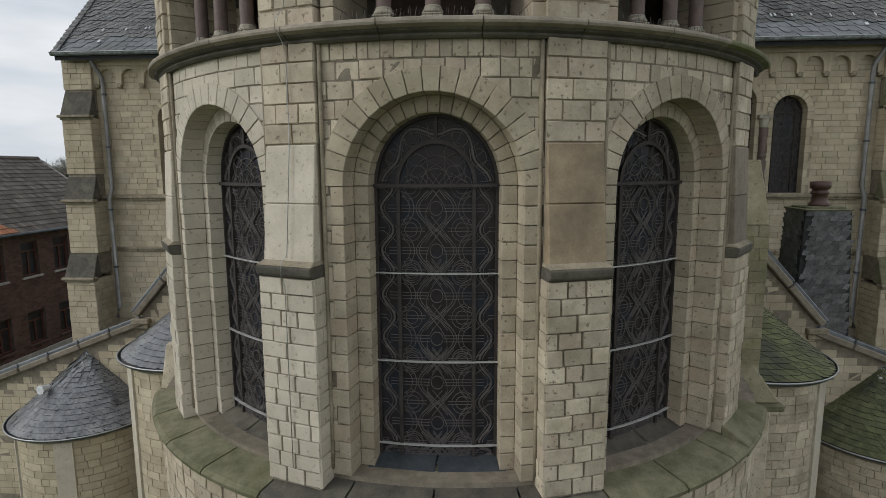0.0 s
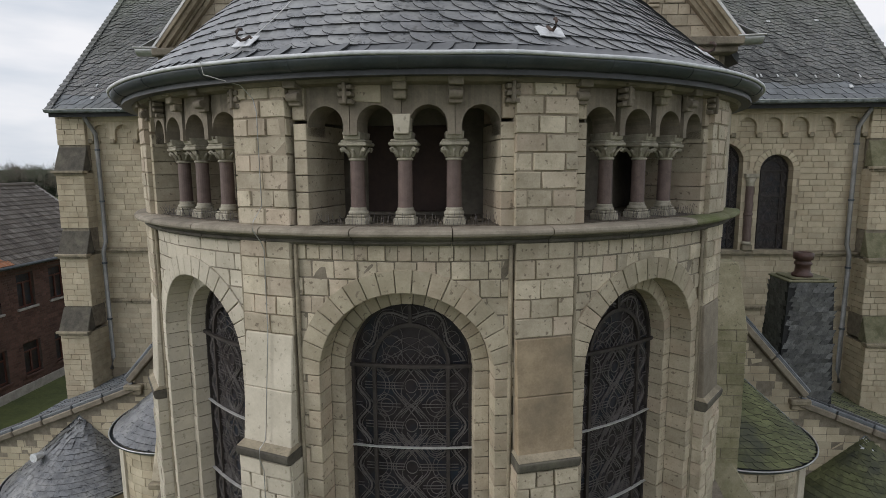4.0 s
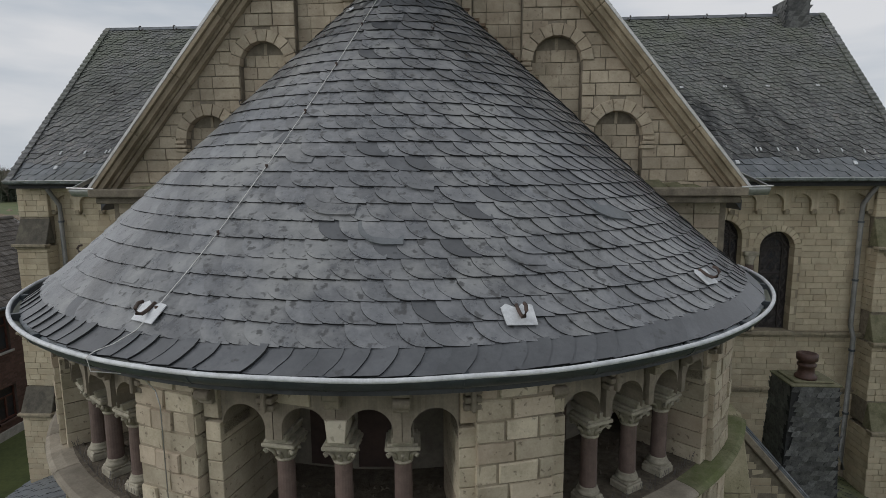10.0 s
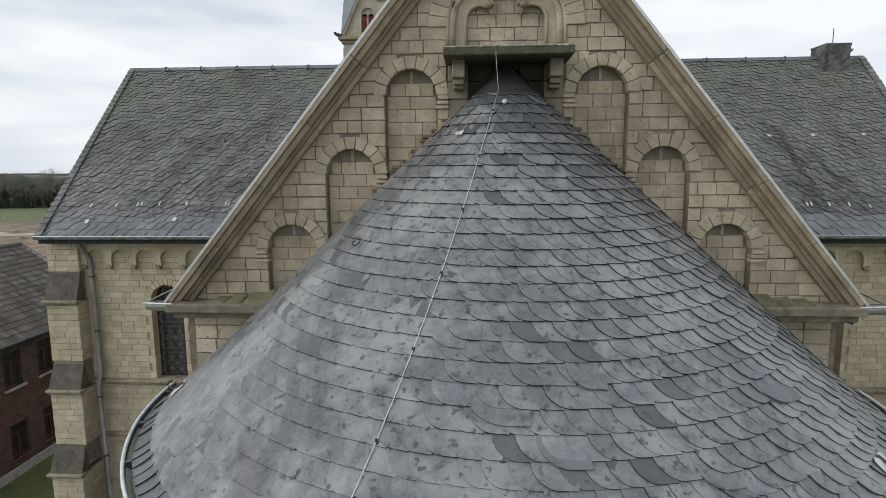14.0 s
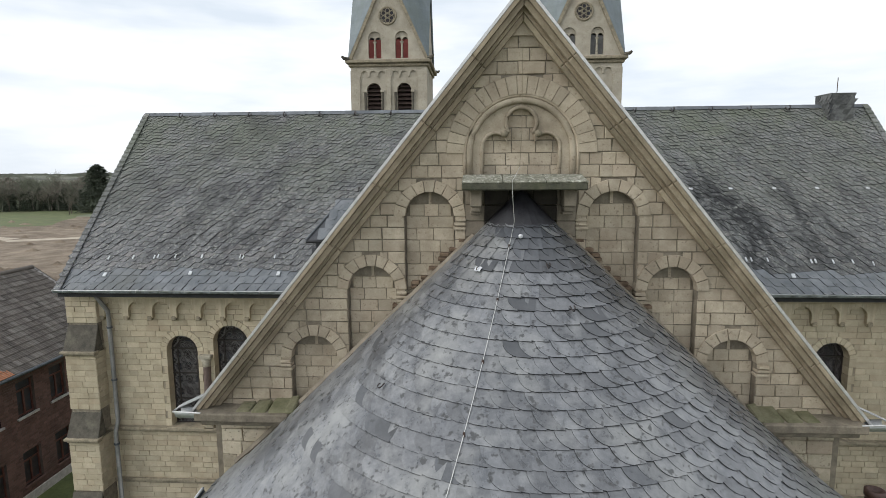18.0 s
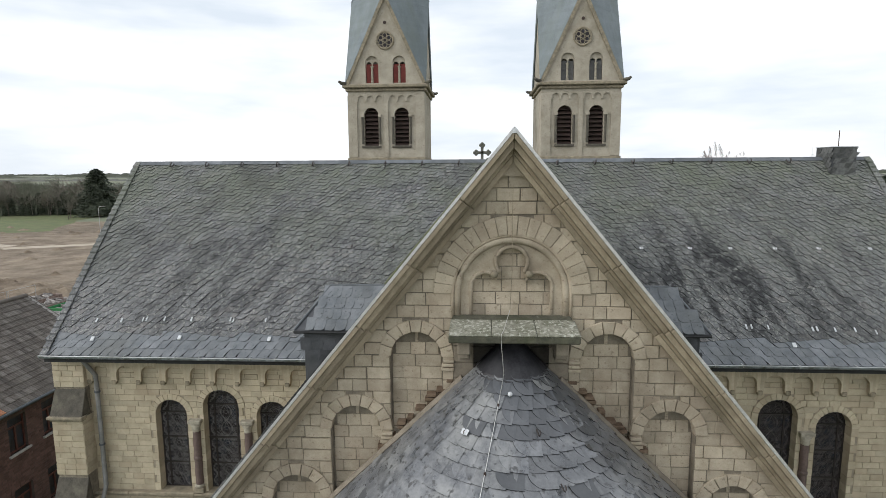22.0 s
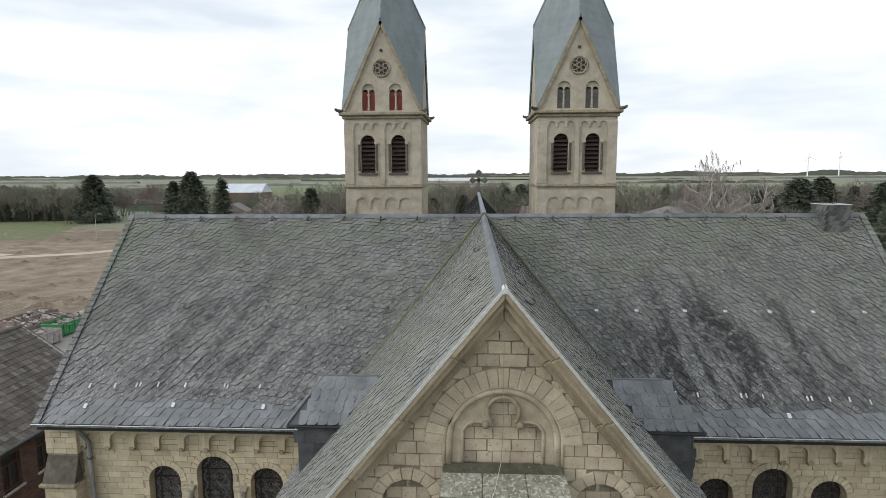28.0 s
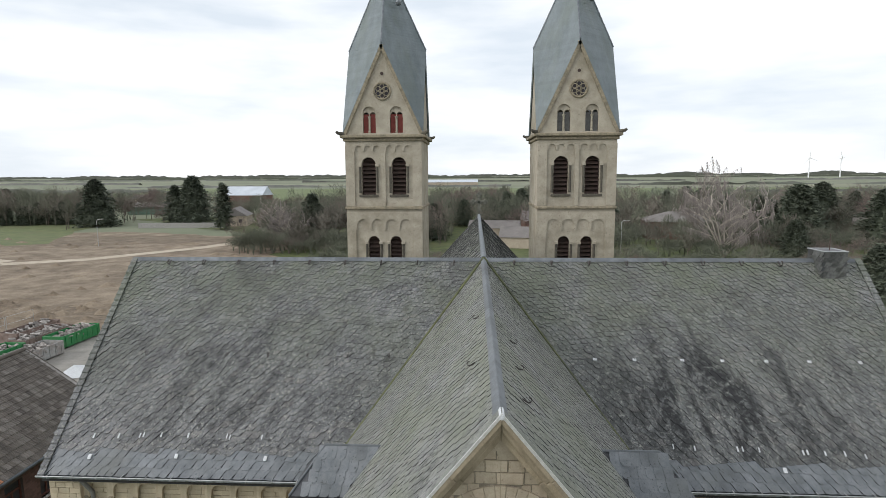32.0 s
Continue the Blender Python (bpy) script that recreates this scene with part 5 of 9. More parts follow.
    bars_g += [ribbon(f, arc_pts((uc, spring), hw - .01, 0, 180, 24), d + .006, heavy, .03)]
    piece("iron_frame", *joined(bars_g), IRON_DARK, w)
    for i, z in enumerate(list(bars) + [sill + .005]):
        dark = z == spring or not light_bars
        nn = 10
        pts = [(uc - hw + 2 * hw * k / nn, z) for k in range(nn + 1)]
        piece("cross_bar", *ribbon(f, pts, d + .03, .03 if dark else .0105, .03), IRON_DARK if dark else BAR_LIGHT, w)
    return w


for i, a in enumerate(WIN):
    church_window("window_%d" % (i + 1), apse_f, U(a), 0.56, SILL_Z, SPRING, -0.36, (6.66, 7.40, 8.15, SPRING), 0.34,
                  "tall arched apse window with dark leaded glass behind iron tracery")
# Dark sheet added behind the apse glass as the unlit interior.
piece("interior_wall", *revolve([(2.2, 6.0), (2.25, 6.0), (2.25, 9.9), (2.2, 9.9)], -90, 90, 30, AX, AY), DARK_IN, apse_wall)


# ---- the conical apse roof ----
EAVE_R, FLARE_R, APEX_Z = 3.65, 2.90, 14.50


def cone_z(r):
    if r <= FLARE_R:
        return APEX_Z - 0.915 * r
    return APEX_Z - 0.915 * r + 0.1 * (r - FLARE_R) ** 2


def cone_k(r):
    return 0.915 - 0.2 * max(0.0, r - FLARE_R)


# the tip stands nearer to the gable than the middle of the eave
LEAN_Y, LEAN_Z, EAVE_Z = 0.066, 0.0603, 11.2


def leaned(p):
    return Vector((p[0], p[1] + LEAN_Y * (p[2] - EAVE_Z), p[2] + LEAN_Z * (p[2] - EAVE_Z)))


apse_roof = tagged(base("apse_roof"), "half-conical apse roof of grey overlapping slates", "roof", kind="structure")
v, f = revolve([(0.001, APEX_Z - .05), (FLARE_R, cone_z(FLARE_R) - .05), (3.15, cone_z(3.15) - .05), (3.4, cone_z(3.4) - .05), (EAVE_R - .02, cone_z(EAVE_R) - .04), (EAVE_R - .02, cone_z(EAVE_R) - .1), (0.001, 11.15)], -90, 90, 60, AX, AY)
piece("boarding", [leaned(p) for p in v], f, SLATE_DARK, apse_roof)
cone_slates = Pieces("slate", SCALES, SLATE, apse_roof)


def cone_frame(deg, r, w, h, thick, spin):
    a = radians(deg)
    n_out = Vector((math.sin(a), -math.cos(a), 0))
    tx = Vector((math.cos(a), math.sin(a), 0))
    k = cone_k(r)
    up = (-n_out + Vector((0, LEAN_Y * k, k * (1 + LEAN_Z)))).normalized()
    nn = tx.cross(up).normalized()
    tx = up.cross(nn).normalized()
    tx = tx if tx.dot(Vector((math.cos(a), math.sin(a), 0))) > 0 else -tx
    if nn.z < 0:
        nn = -nn
    c, s = math.cos(spin), math.sin(spin)
    tx, up = tx * c + up * s, up * c - tx * s
    m = Matrix.Identity(4)
    for i, (vec, q) in enumerate(((tx, -w), (nn, thick), (up, h))):
        for j in range(3):
            m[j][i] = vec[j] * q
    m.translation = leaned(Vector((AX, AY, cone_z(r))) + n_out * r) + nn * RNG.uniform(.0, .0015)
    return m


rows_r = []
r = EAVE_R + .004
while r > 0.34:
    h = (0.172 if not rows_r else 0.154) if r > 1.2 else 0.142
    k = cone_k(r)
    dr = h / math.sqrt(1 + k * k)
    rows_r.append((r - dr / 2, h))
    r -= dr
starters = Pieces("eave_slate", STARTERS, SLATE_NEW, apse_roof)
new_slates = Pieces("smooth_slate", SCALES, SLATE_NEW, apse_roof)
for i, (r, h) in enumerate(rows_r):
    w0 = min(0.15, max(.08, r * .25))
    n = max(5, int(math.pi * r / w0))
    off = RNG.random()
    for k in range(n):
        g = 180 / n
        deg = -90 + (k + off) * g
        if deg > 89:
            continue
        w = radians(g) * r * RNG.uniform(1.02, 1.1)
        if i == 0:
            starters.add(cone_frame(deg, r, radians(g) * r * 1.02, h, .2, radians(RNG.uniform(-2, 2))))
        else:
            fresh = RNG.random() < (.75 if r < .8 and deg > -40 else .04)
            (new_slates if fresh else cone_slates).add(cone_frame(deg, r, w, h * RNG.uniform(1.05, 1.09), .25, radians(RNG.uniform(-.7, .7))))
starters.finish((-0.4, 3.9, 11.3), 70)
new_slates.finish((-0.2, 4.2, 11.6), 100)
cone_slates.finish((-0.2, 4.6, 12.0), 230)
# lighter mended slates and a loose one
for deg, r, w in ((-5, 2.72, .3), (3, 2.9, .24), (8, 2.55, .2), (-14, 2.35, .22), (21, 3.05, .22), (40, 2.8, .3), (-30, 3.2, .2)):
    piece("mended_slate", *SCALES[int(w * 100) % 6], SLATE_BLUE if deg in (3, 40) else SLATE, apse_roof).matrix_basis = cone_frame(deg, r, w * .8, .17, .3, radians(RNG.uniform(-4, 4)))
piece("eave_strip", *revolve([(EAVE_R - .13, cone_z(EAVE_R - .13) - .004), (EAVE_R + .022, cone_z(EAVE_R) - .02), (EAVE_R + .022, cone_z(EAVE_R) - .06), (EAVE_R - .13, cone_z(EAVE_R) - .05)], -89, 89, 80, AX, AY), ZINC_STAINED, apse_roof, "stained zinc strip under the eave slates")
v, f = prism([(-3.3, cone_z(3.3) - .02), (3.3, cone_z(3.3) - .02), (0, APEX_Z)], 7.58, 7.95)
piece("back_strip", [Vector((p[0], p[1] if p[1] > 7.9 else leaned(p).y, leaned(p).z)) for p in v], f, SLATE, apse_roof)
fil = [Vector((AX + x, 7.875, leaned((0, 0, cone_z(abs(x)))).z + .012 + .012 * noise.noise((x * 6, 3, 1)))) for x in np.linspace(-3.5, 3.5, 41)]
for sg in (-1, 1):
    pts = [p for p in fil if p.x * sg > .35]
    piece("mortar_fillet", *tube(pts, .042, 6), STONE_AGED, apse_roof, "rough mortar fillet along the gable")

gutter = tagged(base("eave_gutter"), "half-round zinc gutter along the apse eave", "gutter", kind="structure")
GR, GZ = 3.65, 11.235
arc = [(GR + .082 * math.cos(radians(t)), GZ - .1 + .1 + .085 * math.sin(radians(t))) for t in range(180, 361, 20)]
inner = [(GR + .077 * math.cos(radians(t)), GZ + .080 * math.sin(radians(t))) for t in range(360, 179, -20)]
piece("trough", *revolve(arc + inner, -88, 88, 90, AX, AY), ZINC_DARK, gutter, smooth=True)
piece("trough_floor", *revolve([(GR - .06, GZ - .05), (GR - .03, GZ - .068), (GR + .03, GZ - .068), (GR + .066, GZ - .04), (GR + .06, GZ - .05), (GR, GZ - .075)], -88, 88, 90, AX, AY), GUTTER_IN, gutter)
lip = [Vector((AX + (GR + .086) * math.sin(radians(t)), AY - (GR + .086) * math.cos(radians(t)), GZ + .003 + .006 * noise.noise((t * .12, 0, 9)))) for t in np.linspace(-88, 88, 140)]
piece("lip_bead", *tube(lip, .0155, 8), FLASH, gutter, "light zinc bead", smooth=True)
for t in range(-84, 85, 12):
    a0 = t + 0.35
    piece("gutter_joint", *revolve([(x + (x - GR) * .05, z + (z - GZ) * .05) for x, z in arc] + inner[:1] + inner[-1:], t - .25, a0, 2, AX, AY), ZINC_DARK, gutter)
# Soffit coloured near black under the gutter.
piece("soffit", *revolve([(3.42, 11.13), (3.57, 11.13), (3.57, 11.155), (3.42, 11.155)], -88, 88, 70, AX, AY), STONE_SOOT_SHADE, gutter)
piece("bed_moulding", *revolve([(3.44, 11.075), (3.52, 11.085), (3.55, 11.125), (3.44, 11.125)], -88, 88, 70, AX, AY), STONE_AGED, gutter)


def roof_hook(p, ux, up, nn, size=1.0, plate=True):
    h = tagged(base("roof_hook"), "rusty iron roof hook on a bright lead plate" if plate else "small dark iron roof hook", "hook", "roof hooks")
    m = Matrix.Identity(4)
    for i, vec in enumerate((ux, up, nn)):
        for j in range(3):
            m[j][i] = vec[j]
    m.translation = p
    h.matrix_world = m
    if plate:
        vs, fs = prism([(-.075, -.06), (.075, -.07), (.08, .045), (.03, .055), (0, .03), (-.05, .06), (-.08, .04)], 0, .006)
        piece("lead_plate", [(x * size, z * size, y + .018) for x, y, z in vs], fs, FLASH, h)
    pts = [(0, .05, .02), (0, .0, .028), (.0, -.035, .04), (.0, -.05, .065), (.004, -.04, .092), (.008, -.012, .098), (.01, .008, .085)]
    piece("iron_hook", *tube([(x * size, y * size, z * size) for x, y, z in pts], .0095 * size, 6), IRON if plate else IRON_DARK, h, smooth=True)


for deg, r in ((-75, 3.38), (-21.0, 3.405), (18.4, 3.385), (49.8, 3.345)):
    m = cone_frame(deg, r, 1, 1, 1, 0)
    roof_hook(m.translation + Vector((0, 0, .012)), -m.col[0].to_3d(), m.col[2].to_3d(), m.col[1].to_3d(), 1.28)

for deg, r, big, plate in ((-36, .8, .5, True), (15, .76, .8, False), (20, 1.12, .8, False), (-48, 1.84, .7, False)):
    m = cone_frame(deg, r, 1, 1, 1, 0)
    roof_hook(m.translation + m.col[1].to_3d() * .02, -m.col[0].to_3d(), m.col[2].to_3d(), m.col[1].to_3d(), big, plate)
bm = bmesh.new()
bmesh.ops.create_uvsphere(bm, u_segments=12, v_segments=8, radius=.024)
m = cone_frame(-5, .48, 1, 1, 1, 0)
bmesh.ops.translate(bm, verts=bm.verts, vec=m.translation + m.col[1].to_3d() * .04)
tagged(part("insulator_knob", bm, FLASH, None, smooth=True), "small white porcelain knob on the slates", "knob")

cable = tagged(base("lightning_cable"), "thin bright lightning cable with clips", "cable")
pts = []
for r in np.linspace(.35, 3.4, 14):
    a = radians(-16.3 - 4.1 * ((r - .35) / 3.05) ** 1.8)
    pts.append(leaned((AX + r * math.sin(a), AY - r * math.cos(a), cone_z(r) + .038)))
bend = []
for deg, r, z in ((-20.8, 3.52, 11.36), (-22.2, 3.61, 11.29), (-22.6, 3.71, 11.27), (-22.7, 3.76, 11.25), (-22.5, 3.75, 11.16), (-20, 3.56, 11.1), (-18.6, 3.53, 11.0)):
    a = radians(deg)
    bend.append(Vector((AX + r * math.sin(a), AY - r * math.cos(a), z)))
down = []
for z, d in ((10.9, .07), (10.2, .065), (10.09, .17), (10.02, .18), (9.93, .1), (9.86, .065), (9.2, .07), (8.34, .16), (8.3, .235), (8.2, .24), (8.1, .2), (6.6, .2)):
    p = apse_f(U(-18.3), z, d)
    down.append(p)
piece("wire", *tube(pts + bend, .0036, 6), CABLE, cable, smooth=True)
piece("wall_wire", *tube(bend[-1:] + down, .004, 6), ZINC, cable, smooth=True)
top = [(-.128, 7.385, 14.72), (-.13, 7.39, 14.84), (-.1, 7.47, 14.87), (-.02, 7.84, 14.98), (0.0, 7.86, 15.4), (0.0, 7.88, 15.85), (0.0, 7.86, 16.3), (0.02, 7.66, 16.5), (0.0, 7.62, 16.9)]
piece("gable_wire", *tube([pts[0]] + top[:4], .0036, 5), CABLE, cable)
piece("rusty_gable_wire", *tube(top[3:7], .0035, 5), STONE_TRIM, cable)
for p in pts[1::2]:
    piece("clip", *tube([p - Vector((0, 0, .04)), p + Vector((0, 0, .014))], .011, 6), IRON, cable)
m = cone_frame(-19.9, 3.12, 1, 1, 1, 0)
piece("flag", *box_vf(-.02, .02, -.004, .004, -.025, .03), FLASH, cable).matrix_basis = m

# ---- the choir gable ----
RIDGE, FOOT_Z, HALF = 16.75, 12.11, 3.89
TIP, GY = 16.85, 7.92
PITCH = (TIP - FOOT_Z) / HALF
gable_wall = tagged(base("gable_wall"), "choir gable of sandstone ashlar with stepped blind arches", "wall", kind="structure")
gf = flat_wall(0, GY, 1, 0)
blind = [opening(s * c, .29, 12.0, z) for s in (-1, 1) for c, z in ((1.045, 14.42), (1.74, 13.555), (2.46, 12.70))]
niche = opening(0, .645, 14.84, 15.135)


def rake(u):
    return TIP - .12 - abs(u) * PITCH


piece("gable_core", *arched_shell(gf, -3.76, 3.76, 11.0, 16.6, blind + [niche], -.10, -.014, top=rake), MORTAR, gable_wall)
piece("gable_back", *arched_shell(gf, -3.76, 3.76, 0.0, 16.6, [], -.5, -.105, top=rake), MORTAR, gable_wall)
gs = Pieces("gable_stone", BLOCKS, STONE_GABLE, gable_wall)
gh = [hole_arch(o[0], .395, .294, 11.0, o[3]) for o in blind] + [hole_arch(0, .82, .65, 14.7, 15.135), hole_rect(-.63, .63, 13.0, 14.9)]


def gable_bound(lo, hi):
    w = (TIP - lo) / PITCH - .2
    return -max(w, .02), max(w, .02)


ashlar(gf, -4, 4, 12.02, 16.42, .142, .14, .3, gh, gs, bound=gable_bound, depth=.06, wobble=.009, joint=.0075)
for o in blind:
    ashlar(gf, o[0] - .28, o[0] + .28, 12.0, o[3] + .28, .142, .14, .28, [], gs, d=-.095, depth=.02,
           bound=lambda lo, hi, o=o: (o[0] - (.28 if hi <= o[3] else math.sqrt(max(.0004, .0784 - (hi - o[3]) ** 2))), o[0] + (.28 if hi <= o[3] else math.sqrt(max(.0004, .0784 - (hi - o[3]) ** 2)))))
    ring_of_voussoirs(gf, o[0], o[3], .284, .42, -.1, .014, 9, "arch_stone", STONE_GABLE, gable_wall)
    sg = (-1 if o[0] > 0 else 1) * (-1 if abs(o[0]) > 2 else 1)
    for i in range(3):
        e = o[0] + sg * (.30 - .012 * (2 - i))
        box("corbel_step", min(e, o[0] + sg * .42), max(e, o[0] + sg * .42), 7.893 - .006 * i, 8.01, o[3] - .155 + .05 * i, o[3] - .12 + .05 * i, STONE_GABLE, gable_wall, width=.005)
ring_of_voussoirs(gf, 0, 15.135, .645, .848, -.1, .014, 21, "niche_voussoir", STONE_GABLE, gable_wall, gap=.004)
ashlar(gf, -.55, .55, 14.86, 15.7, .135, .17, .28, [], gs, d=-.097, depth=.02, joint=.008,
       bound=lambda lo, hi: (-math.sqrt(max(.01, .31 - max(0, hi - 15.135) ** 2)), math.sqrt(max(.01, .31 - max(0, hi - 15.135) ** 2))))
gs.finish((0, 7.7, 14.8), 300)


def plate_between(f, us, lo, hi, d0, d1):
    v, fc = [], []
    for u in us:
        a, b = lo(u), max(lo(u), hi(u))
        v += [f(u, a, d0), f(u, b, d0), f(u, b, d1), f(u, a, d1)]
    for i in range(len(us) - 1):
        o = 4 * i
        fc += [(o + 3, o + 7, o + 6, o + 2), (o, o + 4, o + 7, o + 3), (o + 1, o + 2, o + 6, o + 5)]
    fc += [(0, 1, 2, 3)[::-1], tuple(len(v) - 4 + i for i in range(4))]
    return v, fc


def trefoil(u):
    a = abs(u)
    z = 14.86
    if a < .155:
        z = max(z, 15.476 + math.sqrt(.155 ** 2 - a * a))
    if .15 < a < .42:
        z = max(z, 15.212 + math.sqrt(max(0, .135 ** 2 - (a - .285) ** 2)))
    return z


us = sorted(set(list(np.linspace(-.56, .56, 71)) + [-.1545, .1545, -.155, .155, -.4195, .4195, -.42, .42]))
piece("trefoil_plate", *plate_between(gf, us, trefoil, lambda u: 15.135 + math.sqrt(max(0, .3137 - u * u)), -.098, -.045), STONE_GABLE, gable_wall, "stone plate with a trefoil cut-out")
ring = [(.588, 14.86)] + [(.588 * math.cos(radians(t)), 15.135 + .588 * math.sin(radians(t))) for t in range(0, 181, 9)] + [(-.588, 14.86)]
piece("roll_moulding", *tube([gf(u, v, -.03) for u, v in ring], .04, 8), STONE_GABLE, gable_wall, smooth=True)
piece("outer_roll", *tube([gf(u * 1.085, 15.135 + (v - 15.135) * 1.085 if v > 15.135 else v, -.01) for u, v in ring], .02, 8), STONE_GABLE, gable_wall, smooth=True)
g = [(.172 * math.cos(radians(t)), 15.476 + .172 * math.sin(radians(t))) for t in range(-42, 223, 12)]
piece("top_lobe", *tube([gf(u, v, -.042) for u, v in g], .024, 8), STONE_GABLE, gable_wall, smooth=True)
for sg in (-1, 1):
    g = [(sg * .438, 14.88)] + [(sg * (.285 + .153 * math.cos(radians(t))), 15.212 + .153 * math.sin(radians(t))) for t in range(0, 128, 14)]
    piece("side_lobe", *tube([gf(u, v, -.046) for u, v in g], .02, 8), STONE_GABLE, gable_wall, smooth=True)
    bm = bmesh.new()
    bmesh.ops.create_uvsphere(bm, u_segments=14, v_segments=9, radius=.043)
    bmesh.ops.translate(bm, verts=bm.verts, vec=gf(sg * .188, 15.350, .004))
    part("stone_bud", bm, STONE_TRIM, gable_wall, smooth=True)
    # courses of brown bricks stepping down along the cone
    for i in range(9):
        x = .52 + .115 * i
        z = leaned((0, 0, cone_z(x))).z - .012
        for j in range(2 + (i % 3 == 0)):
            xx = sg * (x + RNG.uniform(-.012, .012) + (.03 if j % 2 else 0))
            wide = RNG.choice((.036, .05, .056))
            box("brick", xx - wide, xx + wide, 7.912 + RNG.uniform(0, .006), 8.02, z + .05 * j, z + .05 * j + .04, BRICK_ORANGE, gable_wall, width=.005)

slab = tagged(base("gable_slab"), "mossy stone slab on two corbels above the cone tip", "slab")
part("slab_stone", bevelled([(-.66, 7.41, 14.734), (.66, 7.41, 14.734), (.66, 7.95, 14.734), (-.66, 7.95, 14.734), (-.66, 7.41, 14.812), (.66, 7.41, 14.812), (.64, 7.95, 14.9), (-.64, 7.95, 14.9)], BOX_FACES, .012), SLAB_DARK, slab)
for i, (a, b) in enumerate(((-.662, -.225), (-.221, .228), (.232, .662))):
    g = [(a, 7.405, 14.806), (b, 7.405, 14.806), (b * .985, 7.74, 14.865), (a * .985, 7.74, 14.865), (a, 7.41, 14.828 + .004 * (i % 2)), (b, 7.41, 14.832), (b * .985, 7.74, 14.9), (a * .985, 7.74, 14.9)]
    part("slab_top_stone", bevelled(g, BOX_FACES, .01), STONE_LICHEN, slab, "pale lichened top of the slab")
for sg in (-1, 1):
    g = joined([box_vf(sg * .51 - .066, sg * .51 + .066, 7.6, 7.95, 14.55, 14.738), box_vf(sg * .51 - .056, sg * .51 + .056, 7.66, 7.95, 14.49, 14.55), box_vf(sg * .51 - .06, sg * .51 + .06, 7.72, 7.95, 14.45, 14.49)])
    part("corbel", bevelled(*g, .01), STONE_AGED, slab)
    for j in range(4):
        x0, x1 = sorted((sg * .412, sg * .628))
        box("recess_stone", x0, x1, 7.9 + .006 * (j % 2), 7.97, 14.0 + .185 * j, 14.178 + .185 * j, STONE_AGED, slab, width=.006)
for i in range(3):
    for j in range(4):
        box("sooty_stone", -.41 + .275 * i, -.14 + .275 * i, 7.9, 7.97, 14.0 + .185 * j, 14.178 + .185 * j, STONE_BLACK, slab, "blackened stone in the recess under the slab", width=.006)
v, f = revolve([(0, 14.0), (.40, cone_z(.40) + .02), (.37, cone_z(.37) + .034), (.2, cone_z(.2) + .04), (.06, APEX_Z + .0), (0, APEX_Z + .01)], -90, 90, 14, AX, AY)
piece("lead_cap", [leaned(p) for p in v], f, LEAD_BLACK, apse_roof, "sooty lead cap at the cone tip")
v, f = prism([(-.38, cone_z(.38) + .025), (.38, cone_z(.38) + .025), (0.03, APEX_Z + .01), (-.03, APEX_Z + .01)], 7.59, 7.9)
piece("lead_back", [Vector((p[0], p[1] if p[1] > 7.8 else leaned(p).y, leaned(p).z)) for p in v], f, LEAD_BLACK, apse_roof, "sooty lead against the gable")

